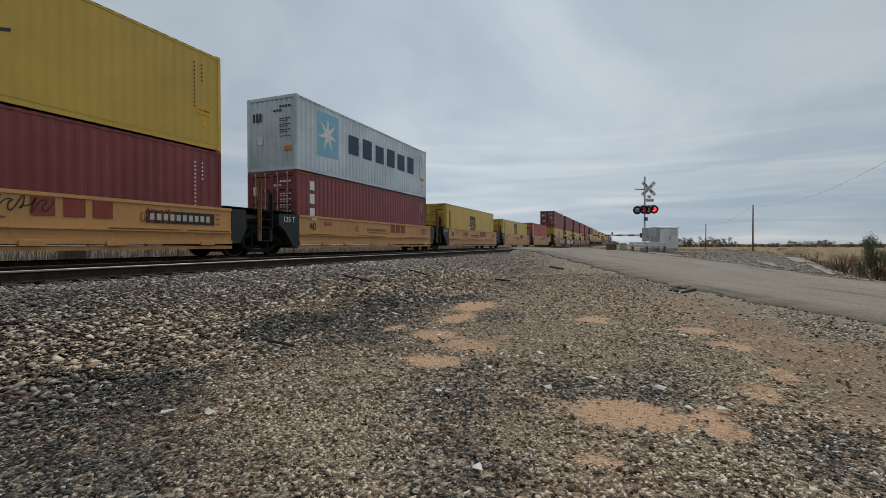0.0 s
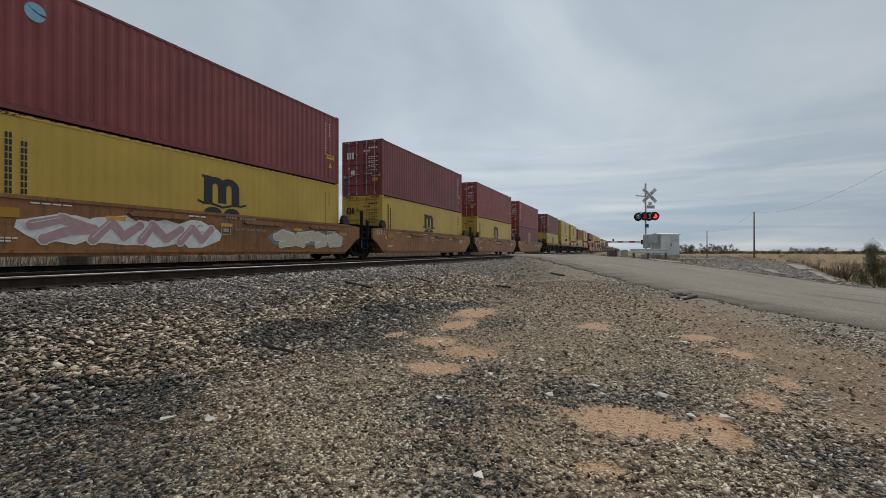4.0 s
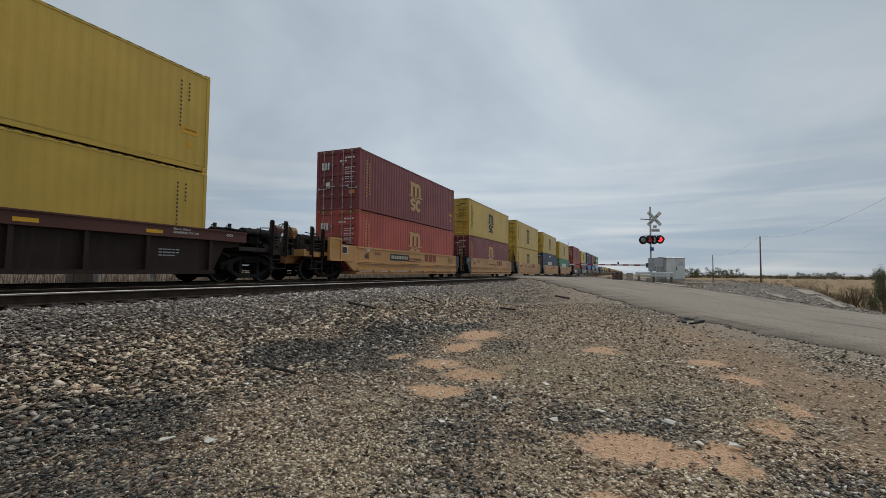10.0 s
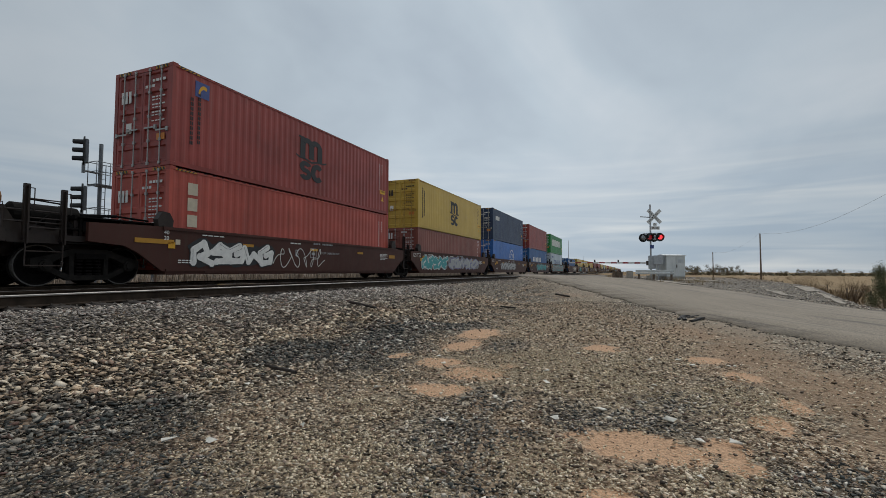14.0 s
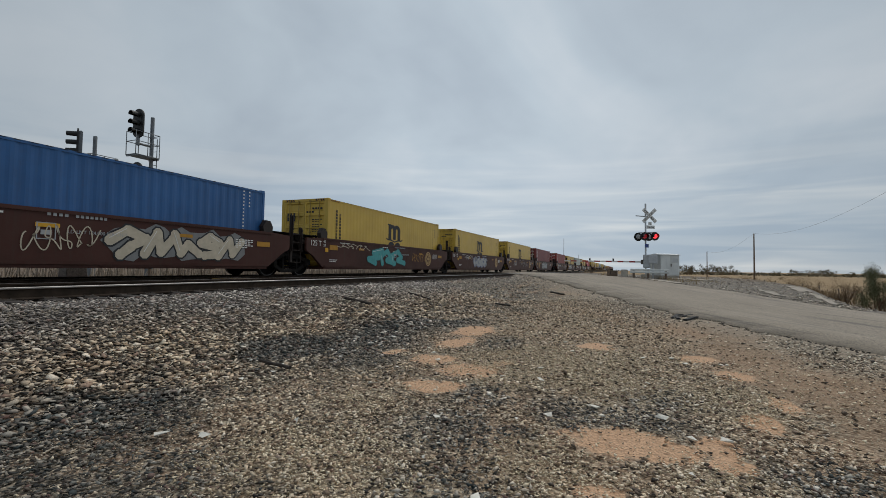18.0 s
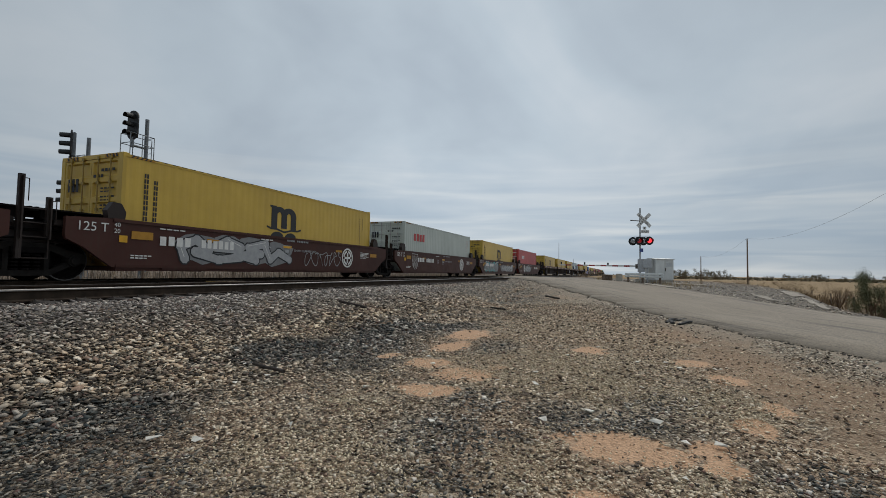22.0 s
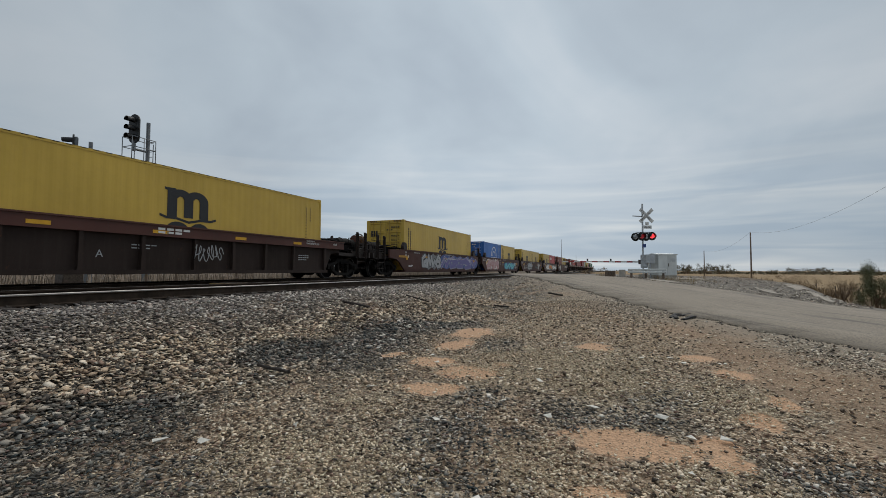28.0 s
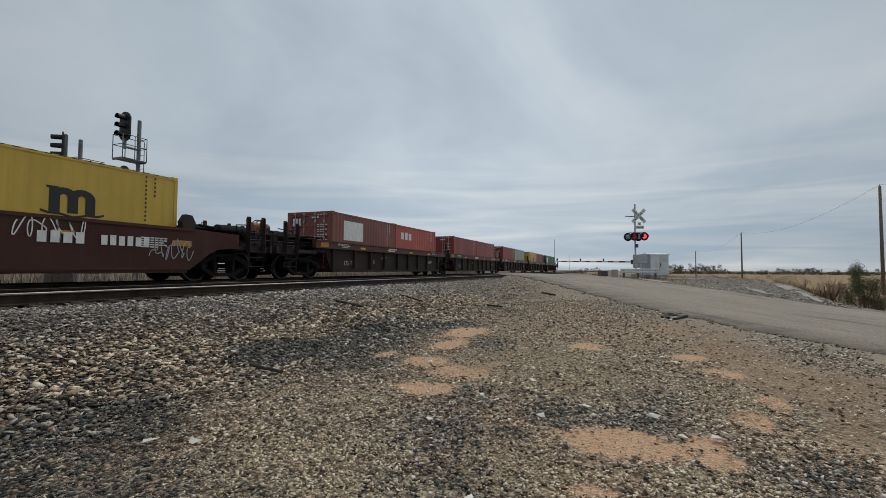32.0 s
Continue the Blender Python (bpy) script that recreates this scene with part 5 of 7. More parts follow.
def scrawl(car, x0, z0, wide, high, ink, seed):
    """A thin sprayed line that loops along the side."""
    rng = random.Random(seed)
    pts = []
    n = 110
    a, b, c = rng.uniform(15, 22), rng.uniform(24, 34), rng.uniform(0, 6)
    for i in range(n):
        t = i / (n - 1)
        pts.append((x0 + wide * (t + 0.07 * math.sin(b * t * 1.4 + c)), z0 + high * (0.5 + 0.34 * math.sin(a * t * 2 + c) + 0.16 * math.sin(b * t * 2.3))))
    def fill(bm):
        for p, q in zip(pts, pts[1:]):
            dx, dz = q[0] - p[0], q[1] - p[1]
            l = math.hypot(dx, dz) or 1
            nx, nz = -dz / l * 0.013, dx / l * 0.013
            v = [bm.verts.new((a, 0, c2)) for a, c2 in ((p[0] - nx, p[1] - nz), (q[0] - nx, q[1] - nz), (q[0] + nx, q[1] + nz), (p[0] + nx, p[1] + nz))]
            bm.faces.new(v)
    hang("scrawl", mesh(("scrawl", seed), fill, INK[ink]), car, (0, -HALF - 0.022, 0))


def unit(kind, place, label, first, last, letter, pitch, rng):
    """One platform of an articulated well car."""
    car = base("well_car", place, label, "freight car", "well cars of the train")
    TRAIN.append((car, place))
    mat_key = {"ochre_car": "ochre_car", "old": "rusty_car", "brown": "car_brown", "well": "car_black"}[kind]
    mat = PAINT[mat_key]
    dark = PAINT["end_black"] if kind in ("ochre_car", "old") else PAINT["end_brown"]
    y0, y1 = -HALF, -HALF + 0.10
    if kind == "ochre_car":
        def side(bm):
            prism(bm, [(-0.15, 0.40), (12.35, 0.40), (12.35, 1.50), (-0.15, 1.50)], y0, y1)
        two_sided(car, "side_sill", mesh(("side_sill", kind), side, mat))
        def trim(bm):
            box(bm, -0.15, 12.35, y0 - 0.035, y0 - 0.002, 1.42, 1.50)
            box(bm, -0.15, 12.35, y0 - 0.05, y0 - 0.002, 0.40, 0.50)
            for a, b in ((0.3, 2.2), (4.0, 6.3), (8.8, 10.5), (10.9, 12.2)):
                prism(bm, [(a, 0.84), (b, 0.84), (b + 0.12, 0.79), (a - 0.12, 0.79)], y0 - 0.09, y0 - 0.002)
            box(bm, -0.1, 12.3, y0 - 0.075, y0 - 0.002, 0.725, 0.76)
        two_sided(car, "side_trim", mesh(("side_trim", kind), trim, mat))
        def lead(bm):
            prism(bm, [(-1.25, 1.48), (-0.16, 1.48), (-0.16, 0.30), (-0.5, 0.30), (-0.92, 0.86), (-1.15, 1.02), (-1.25, 1.06)], y0 - 0.02, y1 + 0.5)
        def lead_end(bm):
            prism(bm, [(-2.2, 1.76), (-1.45, 1.78), (-1.36, 1.52), (-0.16, 1.50), (-0.16, 0.40), (-0.42, 0.40), (-1.05, 0.80), (-2.2, 0.80)], y0 - 0.01, y1)
        if first:
            two_sided(car, "end_sill", mesh("lead_end_sill", lead_end, mat))
            end_panel(car, 0, 1, mat, y0)
        else:
            two_sided(car, "end_bracket", mesh(("end_bracket", "lead"), lead, dark), "black steel end bracket")
            hang("lettering", letters("125 T", 0.27, INK["white"]), car, (-1.05, y0 - 0.03, 1.2))
        def trail(bm):
            prism(bm, [(12.36, 0.42), (12.36, 1.46), (12.48, 1.50), (12.95, 1.50), (12.98, 0.9), (12.7, 0.42)], y0 - 0.01, y1 + 0.5)
        if last:
            hang("end_sill", mesh("lead_end_sill", lead_end, mat), car, (LONG, 0, 0), turn=Matrix.Diagonal((-1, 1, 1, 1)))
            end_panel(car, LONG, -1, mat, y0)
        else:
            two_sided(car, "end_bracket", mesh(("end_bracket", "trail"), trail, dark), "black steel end bracket")
        for x in (1.2, 2.75, 5.1, 6.9, 8.6, 11.2):
            hang("bottom_bracket", mesh(("bottom_bracket", kind), lambda bm: box(bm, 0, 0.46, -0.085, 0.02, 0.36, 0.47), mat), car, (x, y0, 0))
    elif kind in ("old", "brown"):
        lo = 0.33
        def side(bm):
            a, b = (2.1 if first else 1.32), (2.1 if last else 1.32)
            prism(bm, [(-a, 1.46), (-a, 1.02), (-1.30, 0.96), (-0.95, 0.80), (-0.28, lo), (12.46, lo), (13.14, 0.80), (13.5, 0.96), (LONG + b, 1.02), (LONG + b, 1.46), (12.6, 1.52), (-0.3, 1.52)], y0, y1)
        two_sided(car, "side_sill", mesh(("side_sill", kind, first, last), side, mat))
        def trim(bm):
            box(bm, -0.3, 12.6, y0 - 0.03, y0 - 0.002, 1.44, 1.52)
            box(bm, -0.2, 12.4, y0 - 0.03, y0 - 0.002, lo, lo + 0.07)
            if kind == "old":
                for a, b in ((2.9, 4.6), (6.6, 8.4), (9.9, 12.0)):
                    prism(bm, [(a, 1.30), (a + 0.15, 1.38), (b - 0.15, 1.38), (b, 1.30), (b - 0.1, 1.24), (a + 0.1, 1.24)], y0 - 0.07, y0 - 0.002)
            else:
                box(bm, 1.0, 2.4, y0 - 0.02, y0 - 0.002, lo - 0.04, lo + 0.02)
                box(bm, 7.0, 9.4, y0 - 0.02, y0 - 0.002, lo - 0.04, lo + 0.02)
        two_sided(car, "side_trim", mesh(("side_trim", kind), trim, mat))
        def guide(bm):
            prism(bm, [(-0.20, 1.50), (0.20, 1.50), (0.22, 1.70), (0.10, 1.90), (-0.10, 1.92), (-0.24, 1.70)], 0.0, 0.18)
        for x in (-0.22, 12.42):
            hang("corner_guide", mesh("corner_guide", guide, PAINT["end_brown"]), car, (x, y0, 0))
    else:
        def web(bm):
            prism(bm, [(-1.2, 1.26), (-1.2, 1.1), (-0.6, 1.05), (-0.22, 0.30), (12.4, 0.30), (12.8, 1.05), (13.4, 1.1), (13.4, 1.26)], y0 + 0.13, y0 + 0.19)
        two_sided(car, "side_web", mesh(("side_web", kind), web, mat))
        for x in (-0.15, 1.6, 3.08, 4.55, 6.1, 7.5, 8.9, 10.35, 12.25):
            hang("side_post", mesh("side_post", lambda bm: prism(bm, [(-0.06, 0.355), (0.06, 0.355), (0.045, 1.26), (-0.045, 1.26)], 0.02, 0.135), mat), car, (x, y0, 0))
        two_sided(car, "bottom_flange", mesh("bottom_flange", lambda bm: box(bm, -0.25, 12.42, y0 + 0.02, y0 + 0.16, 0.28, 0.36), mat))
        def chord(bm):
            box(bm, -1.45, 13.55, y0 - 0.01, y0 + 0.20, 1.25, 1.57)
            box(bm, -1.45, 13.55, y0 - 0.05, y0 - 0.01, 1.53, 1.57)
        two_sided(car, "top_chord", mesh(("top_chord", kind), chord, PAINT["chord"]), "oxide brown top chord")
    well_floor(car, mat_key)
    soot = PAINT["end_brown"]
    wheel_mat = PAINT["rusty_car"] if kind != "well" else PAINT["chord"]
    tall = 2.15 if kind != "ochre_car" else 2.1
    if first:
        outer_end(car, -0.2, -1, mat if kind == "ochre_car" else soot, soot, wheel_mat, tall)
    else:
        inner_end(car, -0.2, -1, dark)
    if last:
        outer_end(car, 12.4, 1, mat if kind == "ochre_car" else soot, soot, wheel_mat, tall)
    else:
        inner_end(car, 12.4, 1, dark)
        mid = LONG + (pitch - LONG) / 2
        top = 2.62 if kind == "ochre_car" else 2.25
        for dx, z in ((-0.30, top), (0.22, top - 0.42)):
            for s in (-1, 1):
                hang("grab_post", post_mesh(z, PAINT["rusty_car"] if kind == "ochre_car" and dx < 0 else dark), car, (mid + dx, s * 1.34, 0), turn=Matrix.Diagonal((1, -s, 1, 1)))
        for s in (-1, 1):
            hang("step_ladder", step_mesh(dark, 0.52, (0.5, 0.95, 1.25, 1.55)), car, (mid - 0.30, s * 1.37, 0))
    add_truck(car, -1.85 if first else -(pitch - LONG) / 2)
    if first:
        coupler(car, -2.75, -1)
    if last:
        add_truck(car, LONG + 1.88)
        coupler(car, LONG + 2.75, 1)
    side_marks(car, kind, letter, first)
    return car


CARS = (  # kind, start of its first unit, spacing of its units, words
    ("ochre_car", -1.44, 15.72, "ochre yellow articulated well car with black ends"),
    ("old", 81.63, 16.04, "rust-stained orange articulated well car"),
    ("well", 165.90, 16.00, "sooty black well car with an oxide brown top chord"),
    ("ochre_car", 250.06, 15.80, "ochre yellow articulated well car with black ends"),
    ("brown", 333.33, 15.79, "oxide brown articulated well car with graffiti"),
    ("brown", 416.60, 15.79, "oxide brown articulated well car with graffiti"),
    ("brown", 499.72, 15.83, "oxide brown articulated well car with white numbers"),
    ("well", 583.16, 15.98, "sooty black well car with an oxide brown top chord"),
    ("brown", 666.97, 15.98, "oxide brown articulated well car covered in graffiti"),
    ("well", 750.72, 16.05, "sooty black well car with an oxide brown top chord"),
)
LETTERS = "BCDEA"

# what each unit carries, from below: (colour, mark, ink) or "y" for the mustard carrier boxes
LOADS = (
    (("maroon", "", "white"), "y"), (("maroon", "tall", "white"), ("grey", "star", "navy")), ("y",), ("y",), (("rust_red", "column", "white"),),
    ("y", ("maroon", "slanted", "white")), ("y", ("maroon", "dot", "white")), ("y", ("maroon", "", "white")), ("y", ("oxblood", "", "white")), (("maroon", "arch", "sand"), ("oxblood", "column", "white")),
    ("y", ("maroon", "tall", "white")), ("y", "y"), ("y", "y"), ("y", ("oxblood", "column", "white")), ("y", "y"),
    (("rust_red", "arch", "sand"), ("maroon", "arch", "sand")), (("maroon", "arch", "sand"), "y"), ("y", "y"), (("navy", "swoosh", "white"), "y"), (("teal_green", "low_row", "white"), "y"),
    (("rust_red", "gold", "white"), ("oxblood", "arch", "black")), (("brown", "", "white"), "y"), (("royal", "globe", "white"), ("navy", "slant_row", "white")), (("blue", "wide_row", "white"), ("oxblood", "", "white")), (("grey", "rings", "blue"), ("green", "long_row", "white")),
    (("blue", "slant_row", "white"),), ("y",), ("y",), ("y",), (("maroon", "tall", "white"),),
    (("oxblood", "column", "white"),), ("y",), (("white", "red_row", "red"),), ("y",), (("red", "short_row", "white"),),
    ("y",), ("y",), ("y",), (("grey", "star", "navy"),), ("y",),
    ("y",), ("pair", ("royal", "globe", "white"), "y"), ("pair", "y", "y"), ("pair", "y", ("red", "short_row", "white")), ("pair", ("brown", "gold", "white"), "y"),
    ("pair", ("brown", "panel", "white"), ("rust_red", "short_row", "white")), ("pair", ("oxblood", "", "white"), ("oxblood", "", "white")), ("pair", ("oxblood", "", "white"), ("sage", "", "black")), ("pair", "y", ("oxblood", "", "white")), ("pair", ("dark_green", "panel", "white"), ("dark_green", "", "white")),
)
SHIFTS = {11: 0.42, 15: 0.28, 25: 0.25, 26: 0.3, 29: 0.25, 32: 0.3, 33: 0.35}  # how far a box stands behind its usual place
LOW_ONES = ((3, 0), (13, 1), (19, 0), (21, 0), (25, 0))  # unit and layer of the lower boxes
# sprayed work: unit, from, to, low, high, fill, line, forms
SPRAYED = (
    (5, 5.6, 11.8, 0.42, 1.38, "silver", "black", 5), (6, 1.0, 5.4, 0.45, 1.25, "pink", "white", 4), (6, 8.0, 12.0, 0.45, 1.2, "cream", "white", 4),
    (20, 0.6, 3.7, 0.42, 1.32, "white", "black", 5), (21, 0.2, 4.0, 0.42, 1.40, "teal", "white", 5), (21, 4.5, 10.6, 0.45, 1.40, "silver", "violet", 6),
    (22, 2.0, 7.5, 0.45, 1.3, "silver", "black", 5), (23, 3.6, 10.4, 0.40, 1.42, "teal", "black", 5), (24, 0.6, 11.6, 0.36, 1.44, "ash", "silver", 9),
    (25, 7.3, 11.2, 0.40, 1.42, "cream", "black", 5), (26, 3.3, 6.9, 0.36, 1.42, "teal", "black", 3), (27, 3.7, 7.1, 0.40, 1.36, "silver", "blue", 4),
    (29, 3.9, 8.2, 0.38, 1.40, "silver", "black", 5), (31, 1.6, 5.9, 0.42, 1.42, "silver", "black", 4), (33, 0.5, 4.9, 0.40, 1.42, "ash", "silver", 5),
    (33, 6.6, 11.4, 0.42, 1.20, "silver", "black", 5), (34, 3.2, 6.4, 0.45, 1.35, "silver", "black", 4), (40, 2.0, 5.0, 0.36, 1.46, "silver", "black", 4),
    (40, 5.2, 12.7, 0.36, 1.46, "violet", "silver", 5), (41, 0.2, 4.2, 0.36, 1.46, "pink", "dull_red", 5), (41, 6.7, 11.0, 0.38, 1.26, "cyan", "black", 5),
    (42, 2.6, 5.3, 0.36, 1.40, "silver", "black", 4), (43, 1.0, 4.1, 0.36, 1.46, "white", "black", 3), (43, 4.2, 7.6, 0.42, 1.36, "orange", "black", 4),
    (43, 7.9, 12.2, 0.40, 1.30, "white", "black", 5), (37, 2.5, 4.5, 0.5, 1.15, "silver", "black", 4), (38, 8.4, 10.0, 0.5, 1.2, "white", "black", 4),
)
SCRAWLS = (  # unit, from, low, width, height, ink
    (0, 6.3, 1.05, 1.2, 0.35, "black"), (0, 9.5, 0.95, 0.9, 0.45, "dull_red"), (2, 3.0, 0.95, 0.9, 0.35, "dull_red"), (13, 1.7, 0.55, 1.0, 0.55, "white"), (20, 3.9, 0.45, 2.6, 0.8, "white"),
    (26, 0.8, 1.15, 2.4, 0.25, "cream"), (26, 8.0, 0.7, 1.8, 0.5, "ochre"), (27, 1.5, 1.05, 1.7, 0.35, "white"), (28, 2.0, 0.7, 1.2, 0.6, "white"), (28, 6.7, 0.55, 2.6, 0.7, "silver"), (29, 2.5, 1.1, 1.3, 0.3, "cream"),
    (30, 0.2, 0.5, 0.8, 0.8, "white"), (30, 7.2, 0.55, 2.2, 0.6, "silver"), (31, 7.0, 0.5, 2.4, 0.7, "silver"), (32, 0.9, 0.45, 0.8, 0.9, "white"), (42, 0.3, 0.5, 1.5, 0.6, "white"), (42, 7.8, 0.6, 1.2, 0.35, "teal"),
    (44, 0.0, 0.6, 2.0, 0.6, "white"), (44, 8.3, 1.0, 1.4, 0.5, "white"), (44, 11.3, 0.6, 1.2, 0.6, "silver"), (25, 5.5, 0.6, 1.4, 0.6, "cream"), (41, 11.2, 0.5, 0.8, 0.5, "white"), (11, 7.0, 0.6, 0.7, 0.45, "white"), (39, 6.0, 0.6, 1.0, 0.5, "silver"), (17, 1.0, 1.0, 1.0, 0.3, "dull_red"))
ROUNDELS = ((27, 10.4, "sand"), (28, 10.5, "sand"), (29, 1.6, "sand"), (26, 10.3, "sand"), (30, 10.0, "white"), (31, 9.9, "white"), (32, 9.8, "white"), (34, 2.4, "white"), (42, 10.1, "white"), (44, 2.2, "white"))
NUMBERED = ((30, 1.0), (31, 0.9), (32, 1.7), (33, 0.8), (34, 9.2), (44, 8.7))
PLATES = ((0, 9.6), (4, 8.0), (5, 3.0), (8, 5.0), (9, 8.0), (15, 2.9), (19, 6.5))


def decorate(cars):
    for k, (u, x0, x1, z0, z1, fill, line, n) in enumerate(SPRAYED):
        graffiti(cars[u], x0, x1, z0, z1, fill, line, n, 100 + k, "sprayed lettering-like forms")
    for k, (u, x, z, w, h, ink) in enumerate(SCRAWLS):
        scrawl(cars[u], x, z, w, h, ink, 300 + k)
    y = -HALF - 0.02
    for u, x, ink in ROUNDELS:
        out = [ringed(0, 0, 0.36, 0.43, 0, 180), ringed(0, 0, 0.36, 0.43, 180, 360), ringed(0, 0, 0.24, 0.32, 10, 80), ringed(0, 0, 0.24, 0.32, 100, 170), ringed(0, 0, 0.24, 0.32, 190, 260), ringed(0, 0, 0.24, 0.32, 280, 350), rect(-0.22, 0.22, -0.05, 0.05), rect(-0.05, 0.05, -0.22, -0.06), rect(-0.05, 0.05, 0.06, 0.22)]
        shape_mark(cars[u], "round_emblem", ink, out, x, 0.9, y=y, key=("roundel",))
    for u, x in NUMBERED:
        out = [o for i in range(4) for o in sign_block(i * 0.25, 0, 0.21, 0.28, i)] + [o for i in range(6) for o in sign_block(1.3 + i * 0.21, 0, 0.17, 0.27, i)]
        shape_mark(cars[u], "number_row", "white", out, x, 0.92, y=y, key=("number",))
    hang("lettering", letters("LD LMT 122200 PER UNIT", 0.15, INK["white"]), cars[40], (6.0, y - 0.02, 1.08))
    for u, x in PLATES:
        plate_mark(cars[u], "number_plate", "black", x, x + 2.1, 0.95, 1.28, "black plate with pale bars", y=y)
        shape_mark(cars[u], "number_row", "cream", [rect(0.1 + i * 0.19, 0.22 + i * 0.19, 0, 0.17) for i in range(10)], x, 1.03, y=y - 0.006, key=("plate_bars",))


COLOUR_WORDS = {"maroon": "dark maroon", "oxblood": "oxblood red", "rust_red": "faded rust red", "red": "bright red", "brown": "reddish brown", "grey": "pale grey", "white": "off-white", "sage": "grey-green",
                "navy": "navy blue", "blue": "mid blue", "royal": "royal blue", "green": "bright green", "teal_green": "sea green", "dark_green": "dark green"}
MARK_WORDS = {"": "with small white marks", "arch": "with a carrier emblem", "column": "with a column of white lettering", "tall": "with tall white lettering", "star": "with a star panel and dark lettering", "long_row": "with large white lettering",
              "low_row": "with white lettering", "swoosh": "with white lettering and a swoosh", "wide_row": "with large white lettering", "rings": "with round blue lettering", "globe": "with a white arched emblem", "slant_row": "with small white lettering",
              "red_row": "with red lettering", "short_row": "with short white lettering", "gold": "with cream upright lettering", "slanted": "with slanted white lettering", "dot": "with a round blue sticker", "panel": "with a white panel"}


def load(spec, place, length=LONG, HC=HIGH_CUBE):
    if spec == "y":
        return yellow_box(place, length, HC)
    colour, mark, ink = spec
    return plain_box(place, colour, f"{COLOUR_WORDS[colour]} ribbed shipping container {MARK_WORDS[mark]}", ink, mark, length, HC)


def build_train():
    rng = random.Random(11)
    i = 0
    cars = []
    for kind, start, pitch, words in CARS:
        for j in range(5):
            s = start + j * pitch
            cars.append(unit(kind, (s, TRAIN_TRACK, 0), words, j == 0, j == 4, LETTERS[j], pitch, rng))
            spec = LOADS[i]
            s += SHIFTS.get(i, 0.0)
            if spec[0] == "pair":
                load(spec[1], (s, TRAIN_TRACK, FLOOR), SHORT, LOW_CUBE)
                load(spec[2], (s + SHORT + 0.076, TRAIN_TRACK, FLOOR), SHORT, LOW_CUBE)
            else:
                z = FLOOR
                for level, one in enumerate(spec):
                    high = LOW_CUBE if (i, level) in LOW_ONES else HIGH_CUBE
                    load(one, (s, TRAIN_TRACK, z), LONG, high)
                    z += high + 0.012
            i += 1
    return cars


# ---- beside the tracks: signals, crossing gear, poles, fence, bushes ----
MAST_STEEL = plain("weathered_mast_steel", (0.17, 0.185, 0.20), 0.55, 0.3, 0.2, 8)
SIGNAL_BLACK = plain("signal_black", (0.012, 0.013, 0.014), 0.5)
WHITE_METAL = paint("white_painted_metal", (0.62, 0.64, 0.63), 0.45, 0.18, 0.05)
LAMP_RED = plain("red_lamp_lens", (0.85, 0.04, 0.05), 0.2, glow=1.6)
LAMP_CLEAR = plain("clear_lamp_lens", (0.42, 0.45, 0.47), 0.25)
LAMP_DIM = plain("dull_red_lens", (0.30, 0.015, 0.02), 0.2, glow=0.35)
POLE_WOOD = plain("grey_pole_timber", (0.16, 0.12, 0.09), 0.9, 0.0, 0.3, 5)
CONCRETE = plain("pale_concrete", (0.42, 0.39, 0.34), 0.9, 0.0, 0.25, 5)
STRIPE_RED = plain("gate_red", (0.32, 0.03, 0.03), 0.5)
STRIPE_WHITE = plain("gate_white", (0.62, 0.62, 0.60), 0.5)
TWIG = plain("dry_twigs", (0.13, 0.085, 0.05), 0.9, 0.0, 0.4, 3)


def leaf_material(name, dark, light):
    m, n, b = material(name)
    rnd = n.add("ShaderNodeNewGeometry").outputs["Random Per Island"]
    n.put(b.inputs["Base Color"], n.mix(rnd, dark, light))
    b.inputs["Roughness"].default_value = 0.8
    return m


GREEN_LEAF = leaf_material("olive_leaves", (0.045, 0.055, 0.022), (0.14, 0.14, 0.06))
DRY_LEAF = leaf_material("dry_brown_leaves", (0.10, 0.062, 0.03), (0.28, 0.19, 0.10))
FAR_LEAF = leaf_material("far_autumn_leaves", (0.055, 0.048, 0.028), (0.17, 0.135, 0.07))
WEED = leaf_material("dead_weed_stalks", (0.10, 0.075, 0.055), (0.40, 0.32, 0.24))
GRASS = leaf_material("dry_grass_blades", (0.20, 0.13, 0.055), (0.46, 0.34, 0.17))


def railing(bm, outline, heights, posts, r=0.02):
    for z in heights:
        for (a, b) in zip(outline, outline[1:]):
            rod(bm, (*a, z), (*b, z), r, 6)
    for p in posts:
        rod(bm, (*p, heights[0]), (*p, heights[-1]), r, 6)


